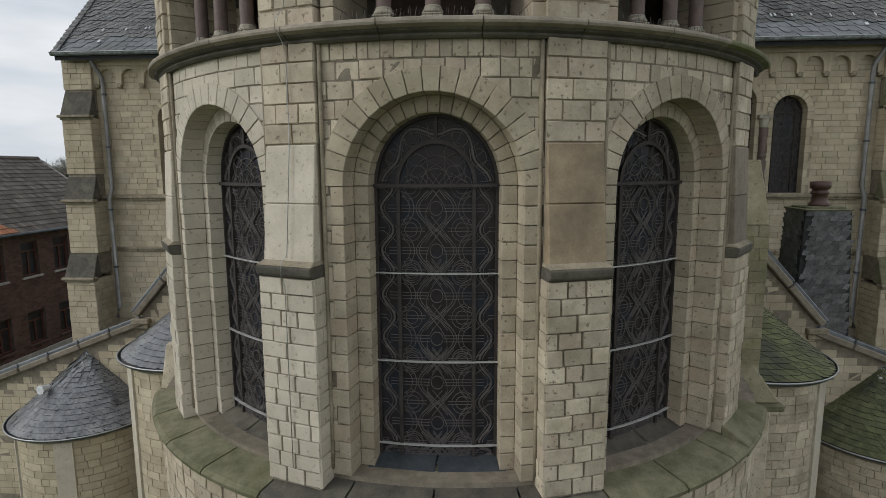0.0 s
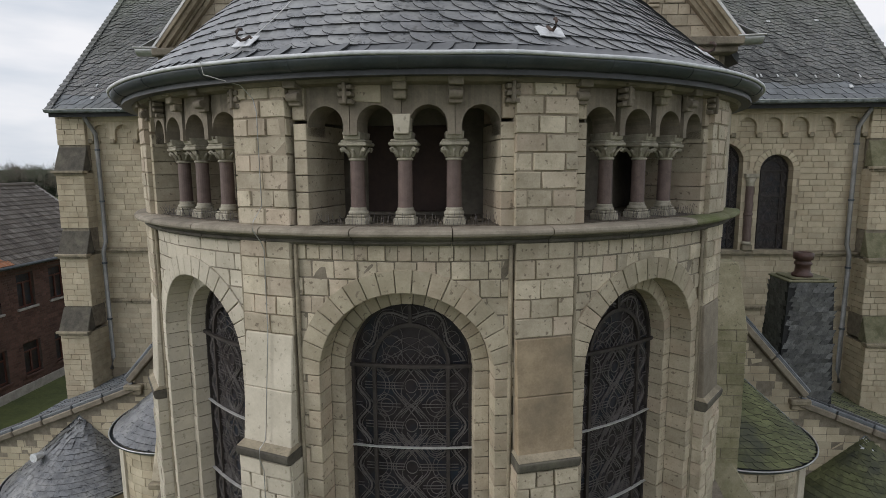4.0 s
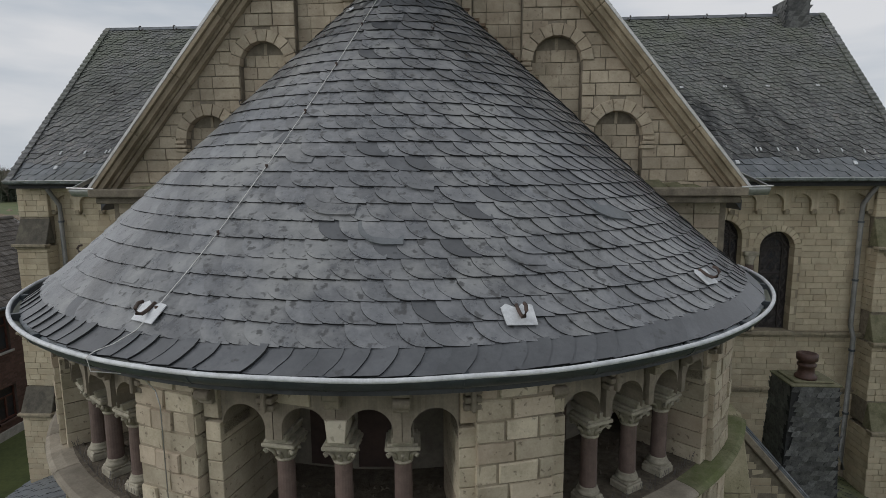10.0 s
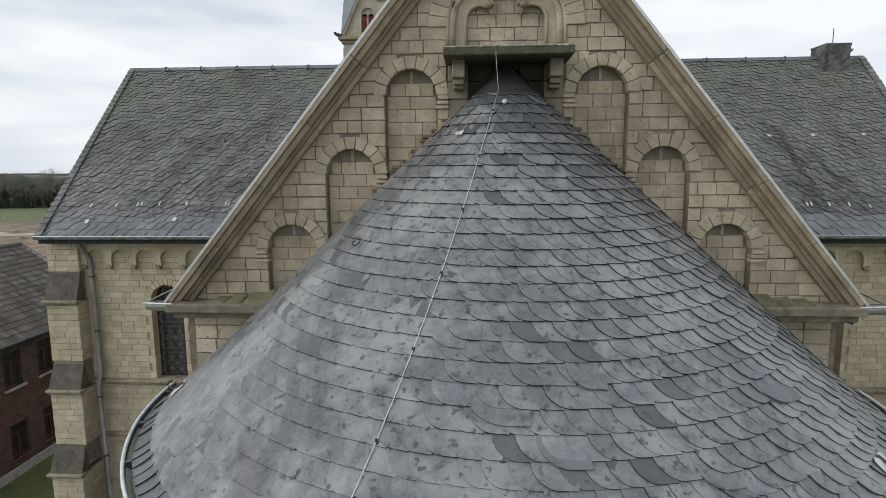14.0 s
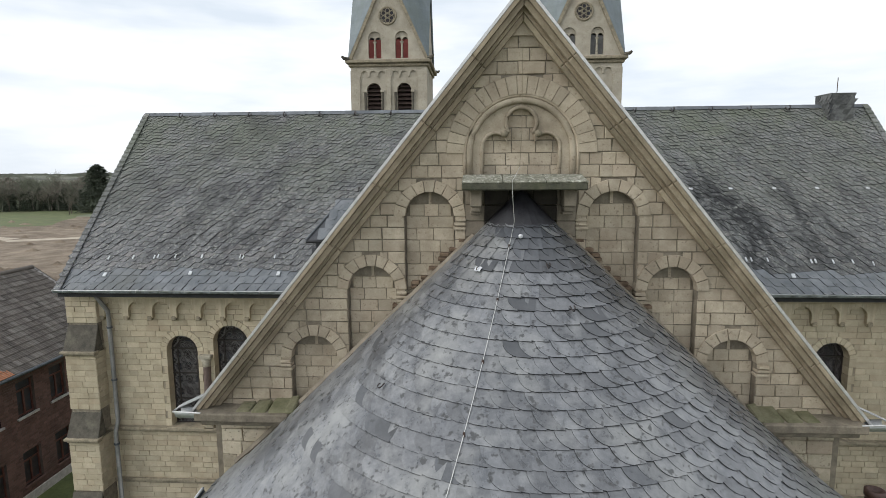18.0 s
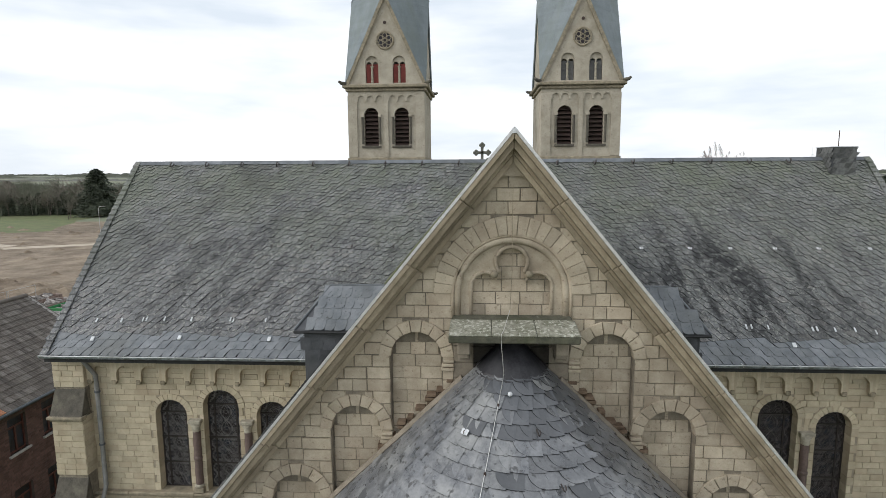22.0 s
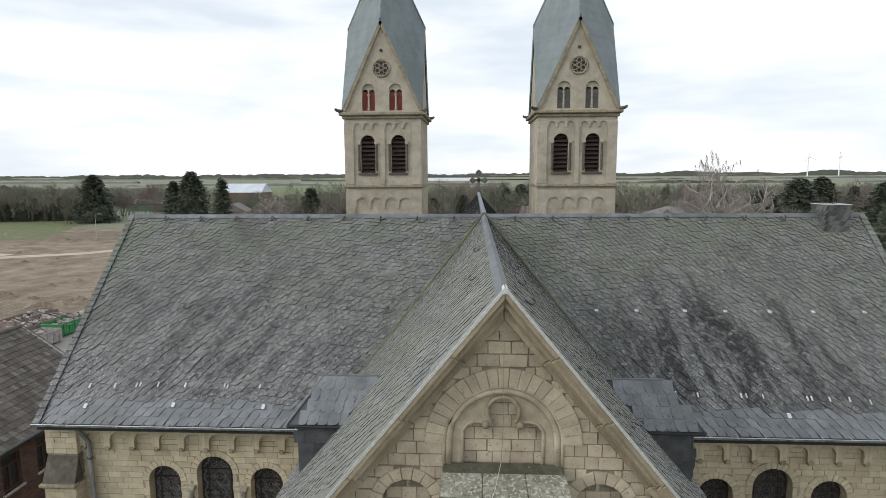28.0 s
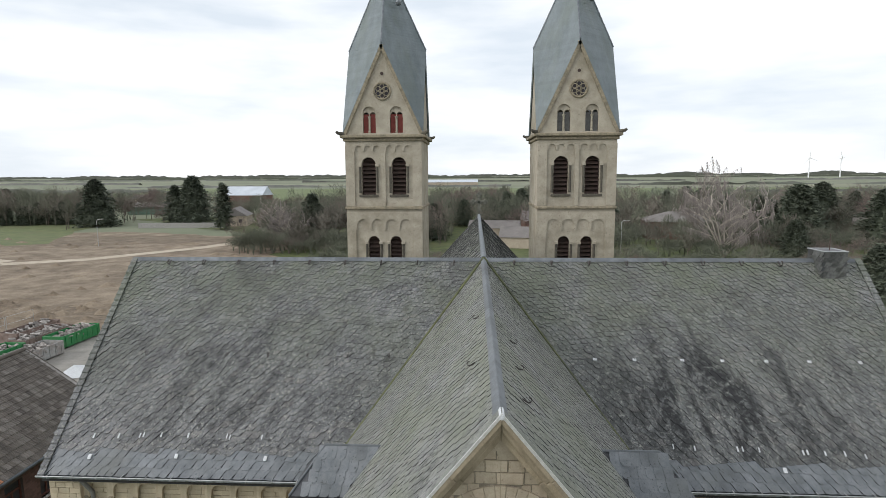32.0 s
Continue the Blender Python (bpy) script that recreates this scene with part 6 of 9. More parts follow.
# coping along both rakes, stone by stone
for sg in (-1, 1):
    foot = Vector((sg * HALF, GY, FOOT_Z))
    al = Vector((-sg * HALF, 0, TIP - FOOT_Z)).normalized()
    no = Vector((sg * (TIP - FOOT_Z), 0, HALF)).normalized()

    def rk(u, v, d, foot=foot, al=al, no=no):
        return foot + al * u + no * v + Vector((0, -d, 0))
    L = math.hypot(HALF, TIP - FOOT_Z)
    n = 7
    for i in range(n):
        a, b = L * i / n + .0015, L * (i + 1) / n - .0015
        for nm, v0, v1, d1 in (("coping_fillet", -.045, 0, .21), ("coping_stone", -.105, -.047, .17), ("coping_hollow", -.14, -.107, .10), ("coping_roll", -.195, -.142, .075)):
            last = i == n - 1
            cs = [(a, v0), (L + PITCH * v0 - .002 if last else b, v0), (L + PITCH * v1 - .002 if last else b, v1), (a, v1)]
            if sg < 0:
                cs = cs
            else:
                cs = cs[::-1]
            g = curved_block(rk, cs, -.015, d1, .008)
            piece(nm, *g, STONE_COPING, gable_wall)
    cs = [(-.1, .002), (L, .002), (L + .035, .032), (-.1, .032)]
    piece("zinc_edge", *curved_block(rk, cs if sg < 0 else cs[::-1], .19, .214, .005), BAR_LIGHT, gable_wall, "folded zinc edge strip")
    cs = [(-.1, .002), (L, .002), (L + .03, .026), (-.1, .026)]
    piece("slate_edge", *curved_block(rk, cs if sg < 0 else cs[::-1], .02, .178, .004), SLATE_CHOIR, gable_wall, "row of slates along the coping")
    x0, x1 = sorted((sg * 2.72, sg * 3.86))
    g = joined([box_vf(x0, x1, 7.60, 7.94, 12.0, 12.1), box_vf(x0 + .04, x1 - .04, 7.68, 7.94, 11.92, 12.0)])
    part("foot_cornice", bevelled(*g, .012), STONE_STAINED, gable_wall, "darkly stained moulded cornice")
    for x, w, h in ((2.86, .13, .1), (3.1, .1, .07), (3.3, .09, .045), (2.72, .06, .13)):
        g = [(sg * x + q[0] * w, q[1], 12.09 + q[2] * h) for q in ((-1, 7.64, 0), (1, 7.66, 0), (1, 7.94, 0), (-1, 7.94, 0), (-.8, 7.7, .55), (.85, 7.69, .4), (.9, 7.94, 1.0), (-.9, 7.94, .9))]
        part("foot_block", bevelled(g, BOX_FACES, .015), STONE_MOSS, gable_wall, "broken mossy stone")
    spout = tagged(base("gutter_end"), "bright sheet zinc gutter end at the gable foot", "gutter", "gutter ends")
    trough = [(7.7 + .085 * math.cos(radians(t)), 12.1 + .1 * math.sin(radians(t))) for t in range(180, 361, 20)]
    trough += [(7.7 + .078 * math.cos(radians(t)), 12.1 + .092 * math.sin(radians(t))) for t in range(360, 179, -20)]
    n = len(trough)
    vs = [(sg * 3.8, y, z) for y, z in trough] + [(sg * 4.1, y, z + .01) for y, z in trough]
    piece("spout", vs, [(i, (i + 1) % n, (i + 1) % n + n, i + n) for i in range(n)], ZINC, spout, smooth=True)
    piece("spout_lip", *tube([(sg * 3.78, 7.612, 12.105), (sg * 4.115, 7.612, 12.115), (sg * 4.115, 7.79, 12.115)], .011, 6), BAR_LIGHT, spout)
    vs = [(sg * x, y, z) for x, y, z in ((3.80, 7.69, 12.26), (4.12, 7.69, 12.11), (4.12, 7.86, 12.11), (3.80, 7.86, 12.26), (3.80, 7.69, 12.27), (4.12, 7.69, 12.12), (4.12, 7.86, 12.12), (3.80, 7.86, 12.27))]
    piece("apron", vs, BOX_FACES, ZINC, spout)
v, f = prism([(-.2, 16.40), (.2, 16.40), (0, 16.68)], 7.885, 7.915)
piece("apex_panel", v, f, STONE_GABLE, gable_wall)
piece("apex_cap", *tube([(0, 7.70, 16.855), (0, 7.9, 16.86)], .03, 6), FLASH, gable_wall, "folded zinc cap on the gable tip")
# choir side walls and corner stones under the gable foot
corner = Pieces("corner_stone", BLOCKS, STONE, gable_wall)
for sg in (-1, 1):
    a, b = sorted((sg * 2.7, sg * 3.68))
    ashlar(gf, a, b, 8.0, 11.95, .17, .2, .42, [], corner, d=.02, depth=.1)
corner.finish((0, 7, 11), 70)
choir_wall = tagged(base("choir_wall"), "plain side walls of the choir", "wall", kind="structure")
for sg in (-1, 1):
    a, b = sorted((sg * 3.2, sg * 3.7))
    box("side_wall", a, b, 7.98, 15.4, 0, 12.1, STONE_YELLOW, choir_wall)

# ---- choir roof ----
choir_roof = tagged(base("choir_roof"), "steep choir roof of weathered mossy slates", "roof", kind="structure")
LEN_C = math.hypot(HALF + .05, RIDGE - FOOT_Z)
TR_K = (RIDGE - 12.05) / 4.45
for sg in (-1, 1):
    e = sg * (HALF + .05)
    yv0, yv1 = 14.6, 19.05
    vs = [(e, 7.94, FOOT_Z - .17), (e, yv0, FOOT_Z - .17), (0, yv1, RIDGE - .13), (0, 7.94, RIDGE - .13)]
    vs += [(x, y, z - .12) for x, y, z in vs]
    piece("boarding", vs, [(0, 1, 2, 3), (7, 6, 5, 4), (0, 4, 5, 1), (3, 2, 6, 7), (0, 3, 7, 4)] if sg > 0 else [(3, 2, 1, 0), (4, 5, 6, 7), (1, 5, 4, 0), (7, 6, 2, 3), (4, 7, 3, 0)], SLATE_DARK, choir_roof)
    cs = Pieces("slate", SLATES, SLATE_CHOIR, choir_roof)
    if sg > 0:
        f = slope(e, 7.88, FOOT_Z + .0, (0, 1, 0), (-e, 0, RIDGE - FOOT_Z))

        def bd(v):
            return 0.0, 14.6 + (FOOT_Z + v / LEN_C * (RIDGE - FOOT_Z) - 12.05) / TR_K - 7.88
    else:
        f = slope(e, 19.05, FOOT_Z + .0, (0, -1, 0), (-e, 0, RIDGE - FOOT_Z))

        def bd(v):
            return 19.05 - (14.6 + (FOOT_Z + v / LEN_C * (RIDGE - FOOT_Z) - 12.05) / TR_K), 19.05 - 7.88
    slate_rows(f, 0, 11.3, 0, LEN_C - .04, .15, .17, cs, bd, flip=sg > 0, thick=.11)
    cs.finish((0, 7.5, 16.5), 100)
    for uu, k in ((1.42, .91), (2.67, .91), (4.02, .91), (2.12, .49)) if sg > 0 else ((2.57, .93), (5.0, .95)):
        p, ux, un, uv = frame_at(f, uu if sg > 0 else 19.05 - 7.88 - uu, k * LEN_C, .02)
        roof_hook(p, ux, uv, un, 1.1, plate=False)
rid = []
for i in range(19):
    y = 7.86 + i * .605
    rid.append(joined([([(0, y, RIDGE + .05), (0, y + .63, RIDGE + .045), (.085, y + .63, RIDGE - .04), (.085, y, RIDGE - .045), (-.085, y + .63, RIDGE - .04), (-.085, y, RIDGE - .045)], [(0, 3, 2, 1), (0, 1, 4, 5)])]))
    piece("ridge_sheet", *rid[-1], LEAD_VERGE, choir_roof)

# gabled dormers on the choir roof, ridge across, hipped end
for sg in (-1, 1):
    d = tagged(base("roof_dormer"), "small slate-hung dormer with hipped slate roof on the choir roof", "dormer", "roof dormers")
    box("body", *sorted((sg * 3.40, sg * 2.3)), 11.34, 12.2, 12.75, 13.78, SLATE_DARK, d, "dark slate-hung cheeks")
    bk = Pieces("cheek_slate", SLATES, SLATE_DARK, d)
    fw = flat_wall(min(sg * 3.40, sg * 2.3), 11.335, 1, 0)
    slate_rows(fw, 0, 1.1, 12.8, 13.72, .17, .2, bk, lambda v: (.02, 1.06), thick=.1)
    bk.finish((0, 11, 13), 30)
    xe, xr, xv, xi = sg * 3.54, sg * 3.0, sg * 1.75, sg * 2.3
    for name, cs in (("front_slope", [(xe, 11.24, 13.72), (xi, 11.24, 13.72), (xv, 11.77, 14.40), (xr, 11.77, 14.40)]),
                     ("back_slope", [(xi, 12.3, 13.72), (xe, 12.3, 13.72), (xr, 11.77, 14.40), (xv, 11.77, 14.40)]),
                     ("hip", [(xe, 12.3, 13.72), (xe, 11.24, 13.72), (xr, 11.765, 14.40), (xr, 11.775, 14.40)])):
        if sg > 0:
            cs = [cs[1], cs[0], cs[3], cs[2]]
        vs = [(x, y, z - .05) for x, y, z in cs] + cs
        piece(name, vs, BOX_FACES, SLATE_DARK, d)
    hs = Pieces("roof_slate", SLATES, SLATE_BLUE, d)
    fr = slope(min(xe, xi), 11.22, 13.73, (1, 0, 0), (0, .53, .68))
    LD = math.hypot(.53, .68)

    def hb(v, sg=sg, xe=xe, xr=xr, LD=LD):
        k = min(1, max(0, v / LD))
        o = abs(xe) - (abs(xe) - abs(xr)) * k
        q = 2.5 - .5 * k
        return (3.56 - o + .04, 3.56 - q) if sg < 0 else (q - 2.3, o - 2.3 - .04)
    slate_rows(fr, -.3, 2.0, 0, LD - .03, .2, .17, hs, hb, flip=sg > 0, thick=.09, gap=.97)
    hs.finish((0, 11, 13.8), 60)
    piece("eave_board", *tube([(xe, 11.23, 13.70), (xi, 11.23, 13.70)], .028, 6), SLATE_EDGE, d)
    piece("ridge_roll", *tube([(xr, 11.77, 14.425), (xv, 11.77, 14.425)], .025, 6), LEAD_VERGE, d)
    for y in (11.24, 12.3):
        piece("hip_roll", *tube([(xe, y, 13.735), (xr, 11.77, 14.425)], .02, 6), LEAD_VERGE, d)

# ---- transept ----
transept = tagged(base("transept_wall"), "transept wall of coursed yellow tuff with triple windows and arched corbel frieze", "wall", kind="structure")
tf = flat_wall(0, 15.0, 1, 0)
TW = []
for sg in (-1, 1):
    TW += [(sg * 8.08, .41, 8.32, 10.37), (sg * 6.78, .46, 8.32, 10.60), (sg * 5.46, .41, 8.32, 10.37)]
piece("wall_core", *arched_shell(tf, -10.75, 10.75, 0, 12.0, [(o[0], o[1] + .012, o[2], o[3]) for o in TW], -.5, -.014), MORTAR_LIGHT, transept)
box("end_wall", -10.75, -10.25, 15.5, 23.1, 0, 12.0, STONE_YELLOW, transept)
box("end_wall", 10.25, 10.75, 15.5, 23.1, 0, 12.0, STONE_YELLOW, transept)
box("rear_wall", -10.25, 10.25, 22.6, 23.1, 0, 12.0, STONE_YELLOW, transept)
for sg in (-1, 1):
    a, b = sorted((sg * 10.25, sg * 10.75))
    v = [(a, 15.0, 12.0), (b, 15.0, 12.0), (b, 23.1, 12.0), (a, 23.1, 12.0), (a, 19.05, 16.6), (b, 19.05, 16.6)]
    piece("gable_end", v, [(0, 1, 5, 4), (3, 4, 5, 2), (0, 4, 3), (1, 2, 5), (0, 3, 2, 1)], STONE_YELLOW, transept)
# Dark sheet added behind the transept windows as the unlit interior.
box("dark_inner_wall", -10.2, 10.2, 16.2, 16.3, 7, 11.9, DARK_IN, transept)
for sg in (-1, 1):
    ts = Pieces("wall_stone", BLOCKS, STONE_YELLOW, transept)
    hs = [hole_arch(o[0], o[1] + .165, o[1] + .16, 8.32, o[3]) for o in TW]
    a, b = sorted((sg * 3.75, sg * 10.72))
    ashlar(tf, a, b, 4.8, 8.2, .15, .22, .42, hs, ts, depth=.05)
    ashlar(tf, a, b, 8.32, 11.35, .15, .22, .42, hs, ts, depth=.05)
    ts.finish((sg * 7, 15, 10), 160)
    for o in TW:
        if o[0] * sg > 0:
            ring_of_voussoirs(tf, o[0], o[3], o[1], o[1] + .16, -.3, .008, 13, "arch_stone", STONE_YELLOW, transept)
            jamb_blocks(tf, o[0], o[1], .10, .16, o[2], o[3], .2, -.3, .006, "jamb_stone", STONE_YELLOW, transept)
    # frieze of small round arches
    n = 11
    span = (b - a) / n
    ops = [(a + span * (i + .5), .235, 11.28, 11.46) for i in range(n)]
    piece("arched_frieze", *arched_shell(tf, a, b, 11.28, 11.78, ops, 0.0, .10), STONE_YELLOW, transept, "row of small blind round arches")
    fz = Pieces("frieze_stone", BLOCKS, STONE_YELLOW, transept)
    ashlar(tf, a, b, 11.36, 11.72, .12, .2, .36, [], fz, d=-.002, depth=.02)
    fz.finish((sg * 7, 15, 11), 0)
    for i in range(n):
        x = a + span * i
        if abs(x) > 4:
            box("corbel", x - .06, x + .06, 14.88, 15.0, 11.2, 11.32, STONE_TRIM, transept, width=.02)
    box("eave_band", a, b, 14.84, 15.0, 11.78, 12.02, STONE_YELLOW, transept, width=.015)
    for zz, dd in ((8.2, .11), (6.75, .08)):
        for i in range(5):
            x0 = a + (b - a) * i / 5
            g = joined([box_vf(x0 + .005, x0 + (b - a) / 5 - .005, 15 - dd, 15.02, zz + .03, zz + .1), box_vf(x0 + .005, x0 + (b - a) / 5 - .005, 15 - dd * .6, 15.02, zz - .03, zz + .03)])
            part("string_course", bevelled(*g, .012), STONE_TRIM, transept)
for i, o in enumerate(TW):
    church_window("window_%d" % (4 + i), tf, o[0], o[1], o[2], o[3], -.27, (9.0, 9.7, o[3]), o[1] * .62, "arched transept window with dark glass behind iron tracery", light_bars=False, grille=GRILLE_PALE if o[0] < 0 else None)
    box("window_sill", o[0] - o[1] - .1, o[0] + o[1] + .1, 14.88, 15.25, 8.22, 8.33, STONE_TRIM, transept, width=.02)


def colonnette(x):
    c = tagged(base("window_colonnette", x, 14.98, 8.32), "slender reddish colonnette between transept windows", "column", "window colonnettes")
    part("plinth", bevelled(*box_vf(-.13, .13, -.1, .16, 0, .16), .02), STONE_TRIM, c)
    piece("base_ring", *revolve([(0, .16), (.12, .16), (.125, .2), (.1, .24), (0, .24)], 0, 360, 14), STONE_CAPITAL, c, smooth=True)
    piece("shaft", *revolve([(0, .23), (.098, .23), (.096, .9), (.112, .92), (.112, .97), (.096, .99), (.094, 1.66), (0, 1.66)], 0, 360, 16), PORPHYRY, c)
    piece("capital", *revolve([(0, 1.64), (.09, 1.64), (.105, 1.70), (.1, 1.74), (.15, 1.88), (0, 1.88)], 0, 360, 12), STONE_CAPITAL, c, smooth=True)
    part("abacus", bevelled(*box_vf(-.17, .17, -.13, .2, 1.88, 1.98), .015), STONE_CAPITAL, c)
    return c


c0 = colonnette(-7.44)
for x in (-6.10, 6.10, 7.44):
    copy_thing(c0, pose(x, 14.98, 8.32))


# stepped corner buttresses with dark weathering slabs
def corner_buttress(sg):
    b = tagged(base("corner_buttress"), "stepped corner buttress of pale tuff with dark sloping slabs", "buttress", "corner buttresses")
    x0, x1 = sorted((sg * 10.15, sg * 10.95))
    stages = [(0, 6.05, .8, 6.75), (6.75, 8.15, .55, 8.9), (8.9, 10.4, .38, 11.15), (11.15, 12.0, .2, None)]
    for z0, z1, dp, zs in stages:
        box("stage", x0 + .02, x1 - .02, 15 - dp + .02, 15.05, max(0, z0 - .6), z1 + .02, MORTAR, b)
        st = Pieces("stone", BLOCKS, STONE_YELLOW, b)
        f = flat_wall(0, 15 - dp, 1, 0)
        lo = max(z0, 3.5)
        ashlar(f, x0, x1, lo, z1, .15, .16, .34, [], st, d=0.008, depth=.04)
        fs = flat_wall(x1 if sg < 0 else x0, 15 - dp if sg < 0 else 15.0, 0, 1 if sg < 0 else -1)
        ashlar(fs, 0, dp, lo, z1, .15, .16, .34, [], st, d=0.008, depth=.04)
        st.finish((0, 14, 10), 36)
        if zs:
            nd = dp - .2
            v = [(x0 - .02, 15 - dp - .05, z1 + .06), (x1 + .02, 15 - dp - .05, z1 + .06), (x1 + .02, 15 - dp + .3, z1 + .06), (x0 - .02, 15 - dp + .3, z1 + .06),
                 (x0 - .02, 15 - dp - .02, z1 + .12), (x1 + .02, 15 - dp - .02, z1 + .12), (x1, 15 - dp + .22, zs), (x0, 15 - dp + .22, zs)]
            part("sloping_slab", bevelled(v, BOX_FACES, .012), STONE_SOOT_SHADE if sg < 0 else STONE_MOSS, b, "dark weathered sloping slab")
            g = joined([box_vf(x0 - .06, x1 + .06, 15 - dp - .12, 15 - dp + .1, z1, z1 + .07), box_vf(x0 - .02, x1 + .02, 15 - dp - .06, 15 - dp + .1, z1 - .06, z1)])
            part("ledge", bevelled(*g, .012), STONE_TRIM, b)


for sg in (-1, 1):
    corner_buttress(sg)
    p = tagged(base("downpipe"), "grey zinc downpipe with bends and brackets", "pipe", "downpipes")
    x = sg * 9.88
    pts = [(sg * 10.05, 14.66, 12.0), (sg * 10.03, 14.7, 11.85), (x, 14.86, 11.45), (x, 14.87, 11.2), (x, 14.87, 8.5), (x, 14.74, 8.25), (x, 14.74, 5.2), (x - sg * .02, 14.6, 4.9)]
    piece("pipe", *tube(pts, .055, 10), PIPE_GREY, p, smooth=True)
    for z in (11.0, 9.6, 7.9, 6.3):
        yy = 14.87 if z > 8.4 else 14.74
        piece("bracket", *revolve([(.056, z), (.07, z), (.07, z + .05), (.056, z + .05)], 0, 360, 12, x, yy), ZINC_DARK, p)

transept_roof = tagged(base("transept_roof"), "large transept roof of old slates with moss and dark streaks", "roof", kind="structure")
XE = 10.95
vs = [(-XE, 14.58, 12.02), (XE, 14.58, 12.02), (XE, 19.05, RIDGE), (-XE, 19.05, RIDGE), (-XE, 23.52, 12.02), (XE, 23.52, 12.02)]
vs += [(x, y, z - .14) for x, y, z in vs]
# Boarding coloured near black so that gaps between slates look shaded.
piece("boarding", vs, [(0, 1, 2, 3), (3, 2, 5, 4), (7, 6, 9, 8), (8, 9, 10, 11), (0, 6, 7, 1), (4, 5, 11, 10), (0, 3, 9, 6), (3, 4, 10, 9), (1, 7, 8, 2), (2, 8, 11, 5)], SLATE_EDGE, transept_roof)
tr_f = slope(0, 14.55, 12.05, (1, 0, 0), (0, 4.5, 4.70))
LT = math.hypot(4.5, 4.70)
for sg in (-1, 1):
    tp = Pieces("slate", LOZENGES, SLATE_OLD if sg < 0 else SLATE_STREAK, transept_roof)

    def tb(v, sg=sg):
        z = 12.05 + v / LT * 4.7
        xv = max(0, (RIDGE - z) / PITCH)
        return (-XE, -xv) if sg < 0 else (xv, XE)
    for lo, hi, row, wide in ((.62, 2.34, .175, .205), (2.2, 4.44, .15, .175), (4.3, LT - .05, .125, .15)):
        slate_rows(tr_f, min(0, sg * XE), max(0, sg * XE), lo, hi, row, wide, tp, tb, flip=sg > 0, thick=.27, gap=1.01, lean=.1 * sg)
    tp.finish((sg * 5, 15, 14), 190)
    te = Pieces("eave_slate", LOZENGES, SLATE_BLUE, transept_roof)
    slate_rows(tr_f, min(0, sg * XE), max(0, sg * XE), 0, .66, .22, .25, te, tb, flip=sg > 0, thick=.17, gap=1.0)
    te.finish((sg * 5, 15, 12), 60)
    # snow hooks and lead clips in a row near the eave
    hr = random.Random(20 + sg)
    rows_of = ((4.5, 1.0), (5.0, .97), (6.0, .97), (6.12, .97), (6.5, .96), (7.5, .92), (7.6, .93), (8.0, .91), (8.45, .91), (8.9, .86), (9.45, .88), (9.95, .85), (6.95, .5), (9.6, .46))
    for x, vv in rows_of if sg > 0 else ((9.95, .97), (9.3, .98), (8.75, 1.0), (8.66, 1.02), (8.2, 1.03), (7.5, 1.02), (6.5, 1.03), (6.42, 1.0), (5.6, 1.02), (9.85, .45), (7.65, .51), (5.4, .5)):
        p, ux, un, uv = frame_at(tr_f, sg * x, vv, .03)
        w = .04 if vv < .6 else hr.uniform(.009, .02)
        bm = bevelled([p - ux * w - uv * .06, p + ux * w - uv * .06, p + ux * w + uv * .06, p - ux * w + uv * .06,
                       p - ux * w - uv * .06 + un * .03, p + ux * w - uv * .06 + un * .03, p + ux * w + uv * .06 + un * .02, p - ux * w + uv * .06 + un * .02], BOX_FACES, .004)
        tagged(part("lead_clip", bm, FLASH), "bright bent lead clip between roof slates", "clip", "lead clips")
    for x in np.arange(.9, 10.8, 1.1):
        p, ux, un, uv = frame_at(tr_f, sg * x, LT - .2, .03)
        roof_hook(p, ux, uv, un, 2.1, plate=False)
    for x in np.arange(2.9 if sg > 0 else 2.62, 10.4, 1.12):
        p, ux, un, uv = frame_at(tr_f, sg * (x + hr.uniform(-.08, .08)), LT * .5, .03)
        roof_hook(p, ux, uv, un, .6 if sg > 0 else 1.5, plate=sg > 0)
    gt = tagged(base("transept_gutter"), "narrow zinc gutter along the transept eave", "gutter", "transept gutters")
    a, b = sorted((sg * 4.1, sg * (XE + .05)))
    ring = [(14.53 + .075 * math.cos(radians(t)), 12.06 + .075 * math.sin(radians(t))) for t in range(180, 361, 30)]
    ring += [(y * .92 + 14.53 * .08, z * .92 + 12.06 * .08) for y, z in ring[::-1]]
    n = len(ring)
    piece("trough", [(a, y, z) for y, z in ring] + [(b, y, z) for y, z in ring], [(i, (i + 1) % n, (i + 1) % n + n, i + n) for i in range(n)], ZINC_STAINED, gt)
    for x in np.arange(a + .3, b, .62):
        piece("bracket", *tube([(x, 14.6, 12.09), (x, 14.452, 12.088), (x, 14.44, 12.03)], .011, 5), ZINC, gt)
    piece("lip", *tube([(a, 14.455, 12.07), (b, 14.455, 12.07)], .013, 6), ZINC, gt)
for i in range(24):
    x = -XE + i * (2 * XE / 24)
    w = 2 * XE / 24
    piece("ridge_sheet", [(x, 19.05, RIDGE + .06), (x + w + .01, 19.05, RIDGE + .055), (x + w + .01, 18.95, RIDGE - .045), (x, 18.95, RIDGE - .05), (x + w + .01, 19.15, RIDGE - .045), (x, 19.15, RIDGE - .05)],
          [(0, 3, 2, 1), (0, 1, 4, 5)], LEAD_VERGE, transept_roof)
